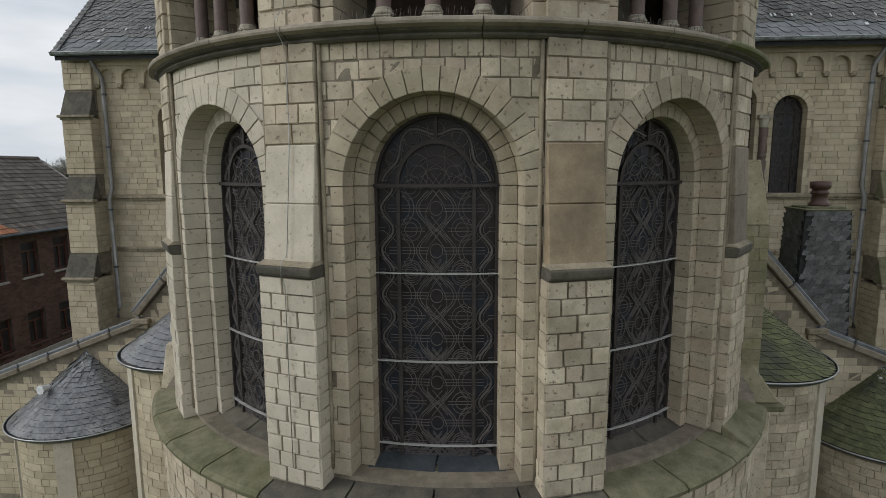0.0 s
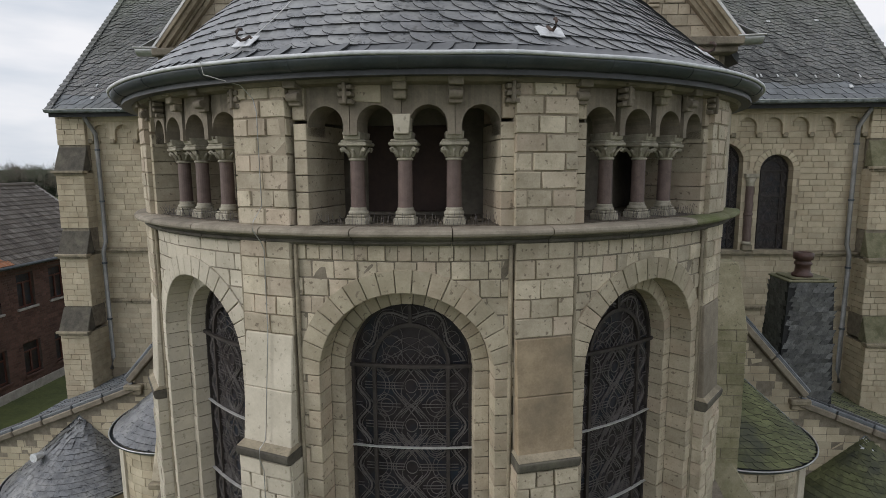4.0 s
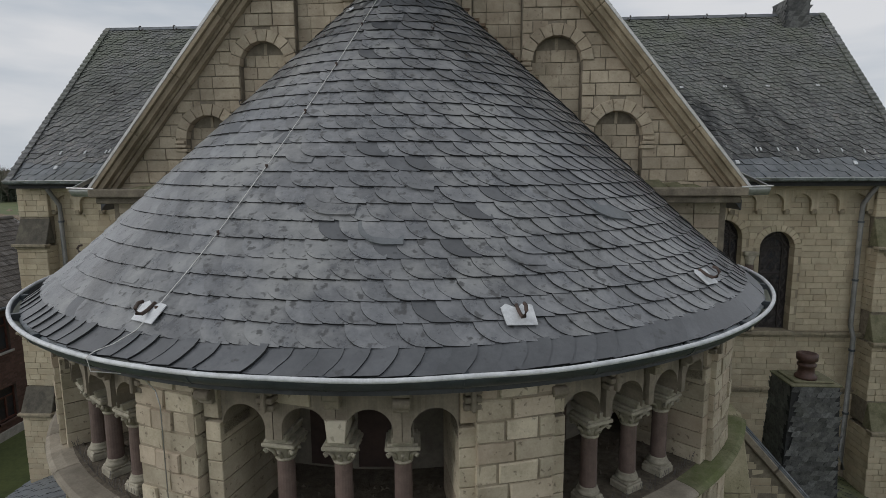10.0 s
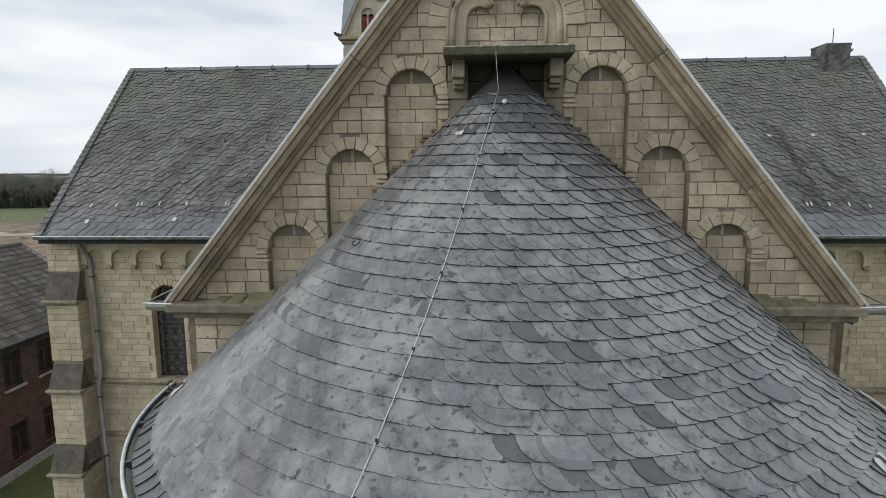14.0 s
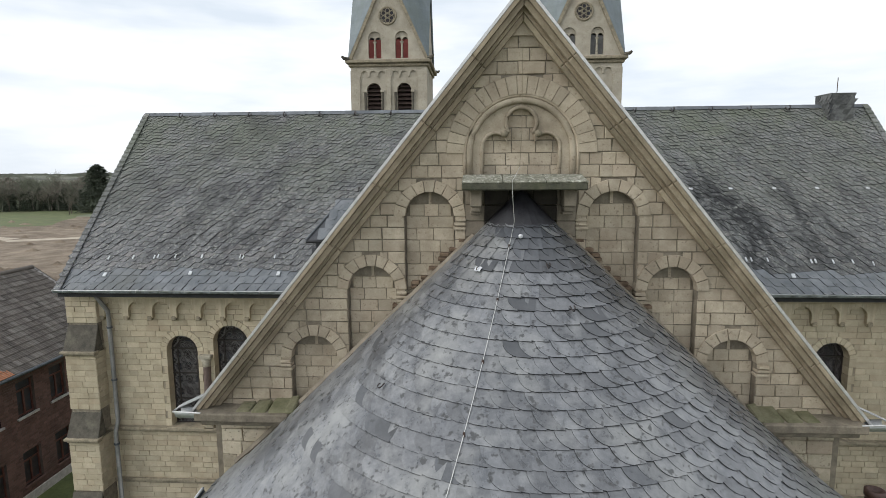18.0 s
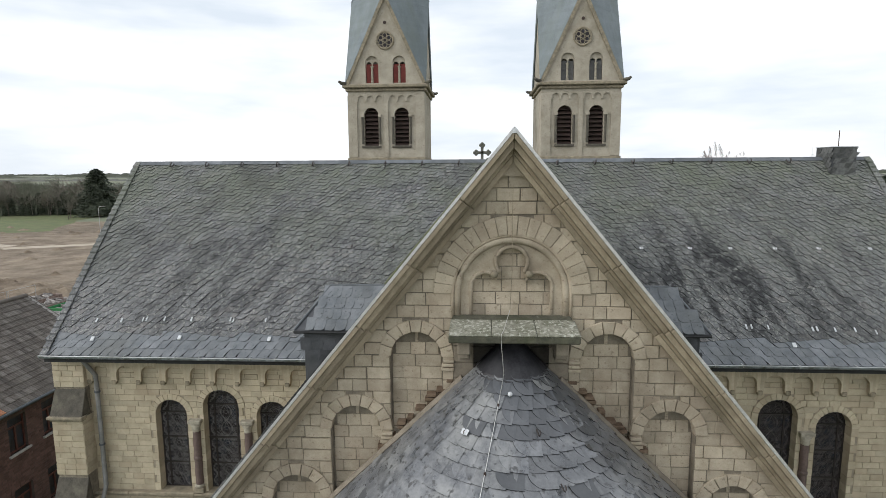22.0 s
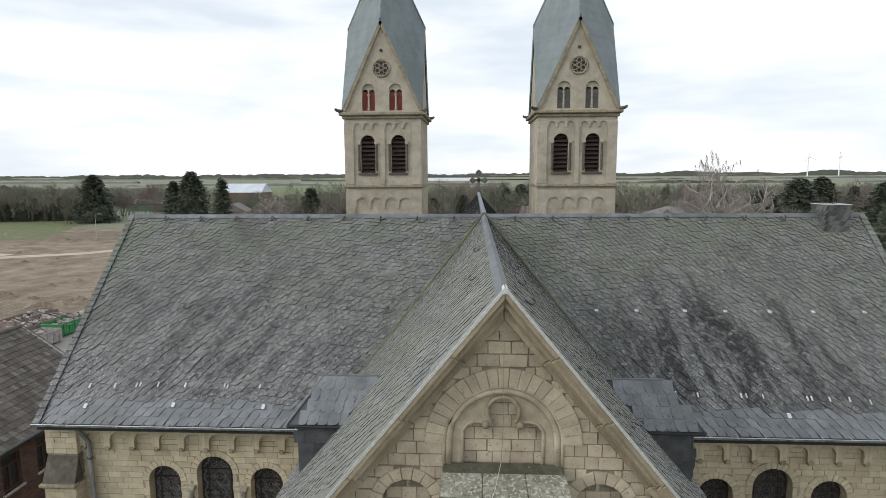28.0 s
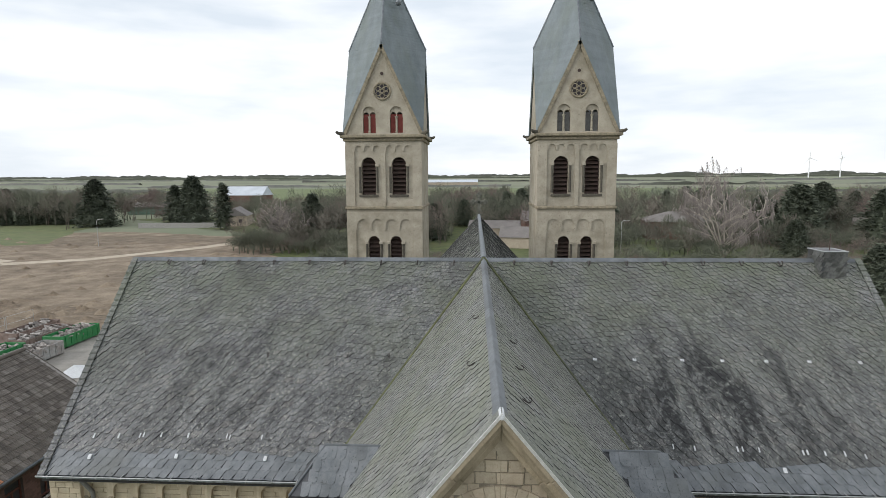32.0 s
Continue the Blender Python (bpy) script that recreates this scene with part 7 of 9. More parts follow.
for sg in (-1, 1):
    n = 34
    for i in range(n):
        p0, p1 = tr_f(sg * (XE - .02), LT * i / n, .075), tr_f(sg * (XE - .02), LT * (i + 1) / n + .05, .035)
        o = Vector((sg * .06, 0, 0))
        i2 = Vector((-sg * .11, 0, 0))
        v = [p0 + o, p0 + i2, p1 + i2, p1 + o]
        v += [q + Vector((0, 0, -.1)) for q in v]
        piece("verge_slate", v, BOX_FACES, SLATE_OLD if sg < 0 else SLATE_STREAK, transept_roof)
    # valley strips
    pts = [(sg * HALF * (1 - k), 14.6 + 4.45 * k, 12.1 + 4.65 * k + .05) for k in np.linspace(0.02, 1, 12)]
    piece("valley_roll", *tube(pts, .05, 6), SLATE_MOSS, transept_roof, "mossy valley between the roofs")

chim = tagged(base("slate_chimney"), "square slate-hung chimney on the transept ridge", "chimney")
box("stack", 9.66, 10.34, 18.6, 19.35, 16.0, 17.07, SLATE_DARK, chim)
for f, L in ((flat_wall(9.66, 18.6, 1, 0), .68), (flat_wall(9.66, 19.35, 0, -1), .75)):
    q = Pieces("slate", LOZENGES, SLATE_FLUE, chim)
    slate_rows(f, 0, L, 16.2, 17.03, .15, .17, q, lambda v, L=L: (0, L - .05), thick=.15)
    q.finish((0, 0, 16), 60)
for x0_, x1_, y0_, y1_ in ((9.64, 10.36, 18.58, 18.63), (9.64, 10.36, 19.32, 19.37), (9.64, 9.69, 18.63, 19.32), (10.31, 10.36, 18.63, 19.32)):
    box("rim", x0_, x1_, y0_, y1_, 17.06, 17.085, ZINC, chim, width=.008)
tagged(piece("lightning_rod", *tube([(10.0, 18.9, 17.05), (10.0, 18.9, 17.55)], .012, 5), IRON), "thin iron lightning rod on the ridge chimney", "rod")

# ---- nave behind, ridge cross ----
nave = tagged(base("nave_roof"), "slated nave roof between transept and towers", "roof", kind="structure")
v, f = prism([(-4.3, 12.0), (4.3, 12.0), (0, RIDGE)], 19.05, 37.3)
piece("boarding", v, f, SLATE_OLD, nave)
for sg in (-1, 1):
    npz = Pieces("slate", SLATES, SLATE_OLD, nave)
    ln = math.hypot(4.3, 4.75)
    f = slope(4.3, 19.0, 12.0, (0, 1, 0), (-4.3, 0, 4.75)) if sg > 0 else slope(-4.3, 37.3, 12.0, (0, -1, 0), (4.3, 0, 4.75))
    slate_rows(f, 0, 18.2, ln * .25, ln - .05, .3, .34, npz, None, flip=sg > 0, thick=.3)
    npz.finish((0, 19, 16), 60)
piece("ridge_roll", *tube([(0, 19.1, RIDGE + .02), (0, 37.3, RIDGE + .02)], .09, 8), LEAD, nave)
nw = tagged(base("nave_wall"), "plain nave walls", "wall", kind="structure")
box("side_wall", -4.2, 4.2, 23.1, 37.2, 0, 12.0, STONE_TOWER, nw)
cross = tagged(base("ridge_cross", 0, 37.1, RIDGE), "weathered grey stone finial cross with leafy ends", "cross")
box("upright", -.085, .085, -.05, .05, -.1, 1.3, STONE_FINIAL, cross)
box("arm", -.36, .36, -.05, .05, .75, .92, STONE_FINIAL, cross)
for x, z in ((-.37, .83), (.37, .83), (0, 1.28)):
    for dx, dz in ((-.09, 0), (.09, 0), (0, .09), (0, -.09)):
        bm = bmesh.new()
        bmesh.ops.create_uvsphere(bm, u_segments=8, v_segments=6, radius=.105)
        bmesh.ops.translate(bm, verts=bm.verts, vec=(x + dx, 0, z + dz))
        part("trefoil_end", bm, STONE_FINIAL, cross)
box("foot", -.16, .16, -.12, .12, -.2, .1, STONE_FINIAL, cross, width=.02)


# ---- the two west towers ----
def tower(cx, boards, board_label):
    t = tagged(base("church_tower", cx, 0, 0), "square stone church tower with four gables and a slate rhombic spire", "tower", "west towers")
    HW, Y0 = 2.38, 37.1
    CY = Y0 + HW
    f = flat_wall(0, Y0, 1, 0)
    low = [(s * .70, .37, 13.4, 15.08) for s in (-1, 1)]
    mid = [(s * .95, .45, 18.06, 19.92) for s in (-1, 1)]
    piece("front_wall", *arched_shell(f, -HW, HW, 0, 21.5, low + mid, -.6, 0.0, step=.5), STONE_TOWER, t)
    for x0, x1, y0, y1 in ((-HW, -HW + .5, Y0 + .6, Y0 + 2 * HW), (HW - .5, HW, Y0 + .6, Y0 + 2 * HW), (-HW + .5, HW - .5, Y0 + 2 * HW - .5, Y0 + 2 * HW)):
        box("wall", x0, x1, y0, y1, 0, 21.5, STONE_TOWER, t, width=.02)
    # Dark box added to paint the unlit inside of the tower.
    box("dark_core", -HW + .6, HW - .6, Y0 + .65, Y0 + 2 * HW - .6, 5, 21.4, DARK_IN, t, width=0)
    for o in low + mid:
        louv = [([(o[0] - o[1], Y0 + .22, z), (o[0] + o[1], Y0 + .22, z), (o[0] + o[1], Y0 + .5, z + .2), (o[0] - o[1], Y0 + .5, z + .2),
                  (o[0] - o[1], Y0 + .22, z + .05), (o[0] + o[1], Y0 + .22, z + .05), (o[0] + o[1], Y0 + .5, z + .25), (o[0] - o[1], Y0 + .5, z + .25)], BOX_FACES) for z in np.arange(o[2], o[3] + o[1] * .8, .26)]
        for g in louv:
            piece("louvre", *g, LOUVRE, t)
        for s in (-1, 1):
            x = o[0] + s * (o[1] + .09)
            piece("window_shaft", *revolve([(0, o[2] + .1), (.075, o[2] + .1), (.075, o[3] - .1), (0, o[3] - .1)], 0, 360, 8, x, Y0 - .03), STONE_SOOT_SHADE, t)
            box("window_capital", x - .11, x + .11, Y0 - .12, Y0 + .1, o[3] - .12, o[3] + .04, STONE_TOWER, t)
        box("window_sill", o[0] - o[1] - .15, o[0] + o[1] + .15, Y0 - .1, Y0 + .2, o[2] - .14, o[2], STONE_SOOT_SHADE, t, width=.02)
    # lesenes, arched friezes, strings
    for z0, z1 in ((12.0, 16.95), (17.35, 21.1)):
        for x in (-2.1, 2.1):
            box("corner_strip", x - .29, x + .29, Y0 - .08, Y0, z0, z1, STONE_TOWER, t, width=.01)
    box("middle_strip", -.13, .13, Y0 - .08, Y0, 17.35, 21.1, STONE_TOWER, t, width=.01)
    piece("frieze", *arched_shell(f, -1.81, 1.81, 15.85, 16.95, [(-1.81 + 3.62 * (i + .5) / 4, .38, 15.85, 16.15) for i in range(4)], 0.0, .08, step=.5), STONE_TOWER, t)
    for s in (-1, 1):
        a, b = sorted((s * .13, s * 1.81))
        piece("upper_frieze", *arched_shell(f, a, b, 20.75, 21.15, [(a + (b - a) * (i + .5) / 3, .22, 20.75, 20.87) for i in range(3)], 0.0, .08, step=.5), STONE_TOWER, t)
    box("string_course", -HW - .07, HW + .07, Y0 - .16, Y0 + 2 * HW + .07, 17.15, 17.33, STONE_TRIM, t, width=.03)
    g = joined([box_vf(-HW - .12, HW + .12, Y0 - .12, Y0 + 2 * HW + .12, 21.35, 21.55), box_vf(-HW - .28, HW + .28, Y0 - .28, Y0 + 2 * HW + .28, 21.55, 21.75)])
    part("cornice", bevelled(*g, .04), STONE_TRIM, t)
    for sx in (-1, 1):
        for sy in (-1, 1):
            v, fc = tube([(sx * (HW + .1), CY + sy * (HW + .1), 21.8), (sx * (HW + .34), CY + sy * (HW + .34), 21.84), (sx * (HW + .44), CY + sy * (HW + .44), 21.92)], .13, 6, taper=.07)
            piece("corner_spout", v, fc, STONE_SOOT_SHADE, t)
    # gables
    AZ, BZ, P = 27.15, 21.75, 32.6
    twin = [(s * .84, .40, 21.85, 23.05) for s in (-1, 1)]

    def gtop(u):
        return AZ - .1 - abs(u) * (AZ - BZ) / (HW + .05)
    v, fc = arched_shell(f, -HW, HW, 21.6, 27.0, twin + [(0, .5, 24.36, 24.36)], -.35, .0, step=.4, top=gtop)
    piece("front_gable", v, fc, STONE_TOWER, t)
    # rose window: a lower half rim, stone ring, petals
    rr = [(.5 * math.cos(radians(a)), 24.36 + .5 * math.sin(radians(a))) for a in range(0, 360, 15)]
    piece("rose_ring", *tube([(x, Y0 - .02, z) for x, z in rr], .07, 6, closed=True), STONE_TRIM, t)
    v, fc = revolve([(0, -.03), (.5, -.03), (.5, .03), (0, .03)], 0, 360, 24)
    piece("rose_pane", [(x, Y0 + z - .012, 24.36 + y) for x, y, z in v], fc, GLASS_DARK, t)
    for i in range(6):
        a = radians(60 * i + 30)
        c = [(.29 * math.cos(a) + .135 * math.cos(radians(b)), 24.36 + .29 * math.sin(a) + .135 * math.sin(radians(b))) for b in range(0, 360, 36)]
        piece("rose_petal", *tube([(x, Y0 - .05, z) for x, z in c], .026, 5, closed=True), STONE_TRIM, t)
    c = [(.12 * math.cos(radians(b)), 24.36 + .12 * math.sin(radians(b))) for b in range(0, 360, 36)]
    piece("rose_eye", *tube([(x, Y0 - .05, z) for x, z in c], .03, 5, closed=True), STONE_TRIM, t)
    v, fc = revolve([(0, -.03), (.1, -.03), (.1, .02), (0, .02)], 0, 360, 12)
    piece("small_eye", [(x, Y0 + z - .01, 25.4 + y) for x, y, z in v], fc, LOUVRE, t)
    for o in twin:
        for s in (-1, 1):
            box("boarding", o[0] + s * .2 - .185, o[0] + s * .2 + .185, Y0 + .2, Y0 + .26, 21.85, 23.0, boards, t, board_label, width=.01)
        piece("tympanum", *arched_shell(f, o[0] - .4, o[0] + .4, 22.8, 23.5, [(o[0] + s * .2, .17, 22.8, 22.95) for s in (-1, 1)], -.3, -.12, step=.1, top=lambda u, o=o: 23.05 + math.sqrt(max(0, .16 - (u - o[0]) ** 2))), STONE_TOWER, t)
        piece("twin_shaft", *revolve([(0, 21.9), (.07, 21.9), (.062, 22.72), (.12, 22.86), (0, 22.86)], 0, 360, 8, o[0], Y0 + .12), STONE_CAPITAL, t)
        bm = bmesh.new()
        bmesh.ops.create_uvsphere(bm, u_segments=8, v_segments=6, radius=.09)
        bmesh.ops.translate(bm, verts=bm.verts, vec=(o[0], Y0 + .08, 21.93))
        part("ball_foot", bm, STONE_CAPITAL, t)
    for s in (-1, 1):
        al = Vector((-s * (HW + .1), 0, AZ - BZ)).normalized()
        no = Vector((s * (AZ - BZ), 0, HW + .1)).normalized()
        foot = Vector((s * (HW + .1), Y0, BZ))
        L = math.hypot(HW + .1, AZ - BZ)

        def rk(u, v, d, foot=foot, al=al, no=no):
            return foot + al * u + no * v + Vector((0, -d, 0))
        cs = [(0, -.16), (L, -.16), (L, .03), (0, .03)]
        piece("gable_coping", *curved_block(rk, cs if s < 0 else cs[::-1], -.4, .12, .03), STONE_TRIM, t)
    for sx, dx, dy in ((-1, 1, 0), (1, 1, 0)):
        x = sx * HW
        v = [(x, Y0, BZ - .2), (x, Y0 + 2 * HW, BZ - .2), (x, CY, AZ - .1), (x - sx * .3, Y0, BZ - .2), (x - sx * .3, Y0 + 2 * HW, BZ - .2), (x - sx * .3, CY, AZ - .1)]
        piece("side_gable", v, [(0, 1, 2), (5, 4, 3), (0, 3, 4, 1), (1, 4, 5, 2), (2, 5, 3, 0)], STONE_TOWER, t)
    v = [(-HW, Y0 + 2 * HW, BZ - .2), (HW, Y0 + 2 * HW, BZ - .2), (0, Y0 + 2 * HW, AZ - .1), (-HW, Y0 + 2 * HW - .3, BZ - .2), (HW, Y0 + 2 * HW - .3, BZ - .2), (0, Y0 + 2 * HW - .3, AZ - .1)]
    piece("rear_gable", v, [(2, 1, 0), (3, 4, 5), (1, 4, 3, 0), (2, 5, 4, 1), (0, 3, 5, 2)], STONE_TOWER, t)
    # spire: four rhombi, slate by slate rows of ribs
    H2 = HW + .12
    apex = Vector((0, CY, P))
    for sx in (-1, 1):
        for sy in (-1, 1):
            corner_p = Vector((sx * H2, CY + sy * H2, BZ + .05))
            ga, gb = Vector((0, CY + sy * H2, AZ + .05)), Vector((sx * H2, CY, AZ + .05))
            q = [corner_p, ga, apex, gb]
            n = (q[1] - q[0]).cross(q[2] - q[0]).normalized()
            if n.dot(Vector((sx, sy, .3))) < 0:
                q = [q[0], q[3], q[2], q[1]]
                n = -n
            vv = q + [p - n * .1 for p in q]
            piece("spire_face", vv, [(0, 1, 2, 3), (7, 6, 5, 4), (0, 4, 5, 1), (1, 5, 6, 2), (2, 6, 7, 3), (3, 7, 4, 0)], SLATE_SPIRE, t)
            if sy < 0:
                zz = BZ + .1
                while zz < P - .3:
                    # horizontal slate courses, clipped to the rhombus
                    def cross_at(p0, p1, z):
                        k = (z - p0.z) / (p1.z - p0.z)
                        return p0 + (p1 - p0) * k
                    zt = zz + .19

                    def ends(z):
                        if z < AZ:
                            return cross_at(corner_p, ga, z), cross_at(corner_p, gb, z)
                        return cross_at(ga, apex, z), cross_at(gb, apex, z)
                    if zz < AZ < zt:
                        zt = AZ
                    a0, b0 = ends(zz)
                    a1, b1 = ends(zt)
                    c = n * .009
                    piece("slate_course", [a0 + c, b0 + c, b1 + n * .005, a1 + n * .005, a0, b0], [(0, 1, 2, 3), (4, 5, 1, 0)], SLATE_SPIRE, t)
                    zz = zt
    for e in (Vector((0, CY - H2, AZ + .06)), Vector((-H2, CY, AZ + .06)), Vector((H2, CY, AZ + .06))):
        piece("ridge_roll", *tube([e, apex], .06, 6), LEAD, t)
    tw = Vector((.9, CY - 1.0, 29.9))
    bm = bmesh.new()
    bmesh.ops.create_uvsphere(bm, u_segments=8, v_segments=6, radius=.2)
    bmesh.ops.translate(bm, verts=bm.verts, vec=tw)
    part("vent_cowl", bm, LEAD, t)
    for o in (t,):
        o.matrix_world = pose(cx, 0, 0)
    return t


tower(-5.92, GLASS_RED, "dark red boarded opening")
# Dark fills are added here to paint the unlit open twin windows.
tower(5.95, OPENING_DARK, "dark boarded opening behind a pale shaft")

# ---- side chapels with small cone roofs ----
for sg in (-1, 1):
    slate_m = SLATE if sg < 0 else SLATE_MOSS
    cw = tagged(base("chapel_wall"), "low chapel wall with sloping stone coping", "wall", kind="structure")
    pts = [(3.6, 9.77), (5.9, 7.17), (7.04, 5.90), (7.10, 5.62), (8.43, 5.10), (11.3, 4.0), (11.3, 0), (3.6, 0)]
    v, f = prism([(sg * x, z) for x, z in pts], 11.4, 11.85)
    piece("core", v, f, MORTAR, cw)
    cf = flat_wall(0, 11.4, 1, 0)
    st = Pieces("stone", BLOCKS, STONE_YELLOW, cw)

    def cb(lo, hi, sg=sg):
        hi += .12
        x = 3.7
        for (xa, za), (xb, zb) in zip(pts[:5], pts[1:6]):
            if zb <= hi <= za:
                x = xa + (xb - xa) * (za - hi) / max(.001, za - zb)
        if hi < 4.0:
            x = 11.2
        return (3.7, x) if sg > 0 else (-x, -3.7)
    ashlar(cf, 0, 0, 1.5, 9.5, .16, .2, .4, [], st, bound=cb, d=.004, depth=.05)
    st.finish((0, 11, 6), 120)
    for (xa, za), (xb, zb), nm in (((3.6, 9.77), (7.12, 5.82), 5), ((7.0, 5.66), (11.45, 3.94), 6)):
        al = Vector((sg * (xb - xa), 0, zb - za))
        no = Vector((sg * (za - zb), 0, xb - xa)).normalized()
        for i in range(nm):
            p0 = Vector((sg * xa, 0, za)) + al * (i / nm + .004)
            p1 = Vector((sg * xa, 0, za)) + al * ((i + 1) / nm - .004)
            v = [p0 + Vector((0, 11.28, 0)), p1 + Vector((0, 11.28, 0)), p1 + Vector((0, 11.95, 0)), p0 + Vector((0, 11.95, 0))]
            v += [p + no * .13 for p in v]
            part("coping_stone", bevelled(v, BOX_FACES, .02), STONE_AGED, cw)
            v = [p0 + Vector((0, 11.33, 0)) + no * .12, p1 + Vector((0, 11.33, 0)) + no * .12, p1 + Vector((0, 11.95, 0)) + no * .12, p0 + Vector((0, 11.95, 0)) + no * .12]
            v += [p + no * .05 for p in v]
            part("lead_cover", bevelled(v, BOX_FACES, .01), LEAD_VERGE, cw)
            for dy in (.0, .3):
                piece("lead_roll", *tube([p0 + Vector((0, 11.36 + dy, 0)) + no * .18, p1 + Vector((0, 11.36 + dy, 0)) + no * .18], .03, 6), SLATE_DARK if dy else LEAD_VERGE, cw)
    a, b = sorted((sg * 6.85, sg * 7.25))
    g = joined([box_vf(a, b, 11.26, 11.9, 5.68, 5.8), box_vf(a + .04, b - .04, 11.32, 11.9, 5.56, 5.68)])
    part("kneeler", bevelled(*g, .02), STONE_TRIM, cw)
    # lean-to roof behind
    cr_ = tagged(base("chapel_roof"), "low slated lean-to chapel roof", "roof", kind="structure")
    vs = [(sg * 3.65, 11.85, 9.6), (sg * 7.1, 11.85, 5.72), (sg * 11.3, 11.85, 3.95), (sg * 11.3, 15.0, 3.95), (sg * 7.1, 15.0, 5.72), (sg * 3.65, 15.0, 9.6)]
    vs += [(x, y, z - .15) for x, y, z in vs]
    fs = [(0, 1, 4, 5), (1, 2, 3, 4), (11, 10, 7, 6), (10, 9, 8, 7), (0, 6, 7, 1), (1, 7, 8, 2), (2, 8, 9, 3)]
    piece("boarding", vs, fs if sg > 0 else [q[::-1] for q in fs], SLATE_MOSS if sg > 0 else SLATE_DARK, cr_)
    rs = Pieces("slate", SLATES, SLATE_MOSS if sg > 0 else LEAD, cr_)
    ln = math.hypot(4.2, 1.77)
    f = slope(11.3, 11.85, 3.96, (0, 1, 0), (-4.2, 0, 1.77)) if sg > 0 else slope(-11.3, 15.0, 3.96, (0, -1, 0), (4.2, 0, 1.77))
    slate_rows(f, 0, 3.15, 0, ln, .26, .27, rs, None, flip=sg > 0, thick=.2)
    rs.finish((0, 12, 5), 120)

    def chapel(cx, cy, rad, eave, ax, ay, az, wall_to, label):
        c = tagged(base("chapel_apse"), label, "chapel", "chapel apses")
        v, f = revolve([(rad - .2, 0), (rad - .12, 0), (rad - .12, eave), (rad - .2, eave)], -100, 100, 40, cx, cy)
        piece("wall_core", v, f, MORTAR, c)
        wf = round_wall(cx, cy, rad - .12)
        q = Pieces("stone", BLOCKS, STONE_YELLOW if sg < 0 else STONE, c)
        kk = radians(1) * (rad - .12)
        strips_a = (-45, 15) if sg < 0 else (-15, 45)
        ashlar(wf, kk * -98, kk * 98, 1.2, eave - .12, .155, .16, .34, [], q, d=.012, depth=.06)
        q.finish((0, 5, 5), 120)
        for sa in strips_a:
            piece("strip", *curved_block(wf, [(kk * sa - .17, .5), (kk * sa + .17, .5), (kk * sa + .17, eave - .1), (kk * sa - .17, eave - .1)], -.05, .05), STONE_PALE, c)
        piece("eave_moulding", *revolve([(rad - .13, eave - .14), (rad - .06, eave - .12), (rad - .02, eave - .03), (rad - .13, eave - .03)], -100, 100, 40, cx, cy), STONE_TRIM, c)
        apx = Vector((ax, ay, az))
        n = 48
        ringp = [Vector((cx + rad * math.sin(radians(-100 + 200 * i / n)), cy - rad * math.cos(radians(-100 + 200 * i / n)), eave)) for i in range(n + 1)]
        piece("roof_boarding", ringp + [apx], [(i, i + 1, n + 1) for i in range(n)], SLATE_DARK, c)
        sl = Pieces("slate", SCALES, slate_m, c)
        rows = max(6, int((apx - ringp[n // 2]).length / .125))
        for j in range(rows):
            k = (j + .5) / rows
            m_ = max(4, int(200 / 360 * 2 * math.pi * rad * (1 - k) / .155))
            for i in range(m_):
                t = (i + RNG.random() * .5 + (j % 2) * .3) / m_ * n
                i0 = min(n - 1, int(t))
                e = ringp[i0].lerp(ringp[i0 + 1], t - i0)
                p = e.lerp(apx, k)
                up = (apx - e).normalized()
                tx = (ringp[i0 + 1] - ringp[i0]).normalized()
                nn = tx.cross(up).normalized()
                tx = up.cross(nn).normalized()
                m = Matrix.Identity(4)
                w = 200 / 360 * 2 * math.pi * rad * (1 - k) / m_ * 1.12
                for col, (vec, s) in enumerate(((tx, -w * .97), (nn, .24), (up, (apx - e).length / rows * 1.05))):
                    for r_ in range(3):
                        m[r_][col] = vec[r_] * s
                m.translation = p + nn * .006
                sl.add(m)
        sl.finish((0, 0, 6), 120)
        gp = [Vector((cx + (rad + .07) * math.sin(radians(t)), cy - (rad + .07) * math.cos(radians(t)), eave + .01)) for t in np.linspace(-98, 98, 50)]
        piece("gutter_lip", *tube(gp, .014, 6), ZINC, c, smooth=True)
        arc_ = [(rad + .005 + .07 * math.cos(radians(t)), eave + .01 + .07 * math.sin(radians(t))) for t in range(180, 361, 30)]
        arc_ += [(rad + .005 + .062 * math.cos(radians(t)), eave + .01 + .062 * math.sin(radians(t))) for t in range(360, 179, -30)]
        piece("gutter", *revolve(arc_, -98, 98, 50, cx, cy), ZINC_DARK, c)
        v = [apx + Vector((0, 0, .03))] + [apx.lerp(ringp[int(n * s)], .17) + Vector((0, 0, .025)) for s in np.linspace(0.02, .98, 10)]
        piece("tip_sheet", v, [(0, i, i + 1) for i in range(1, 10)], FLASH if sg < 0 or az < 6 else SLATE_MOSS, c, "bright sheet metal tip")
        for s in (0, n):
            pp = [ringp[s].lerp(apx, k) + Vector((0, 0, .03)) for k in (0, .5, 1)]
            piece("edge_strip", *tube(pp, .035, 6), LEAD, c)
        return c
    chapel(sg * 8.40, 11.35, 1.50, 3.70, sg * 8.43, 11.42, 4.98, 11.4, "small round side chapel with conical slate roof")
    chapel(sg * 5.10, 10.35, 1.46, 5.58, sg * 4.95, 11.3, 7.0, 11.4, "round chapel beside the choir with half-cone slate roof")
    # vent on the outer cone
    if sg < 0:
        vt = tagged(base("roof_vent"), "small bright sheet metal roof vent", "vent")
        p = Vector((-8.85, 10.75, 4.42))
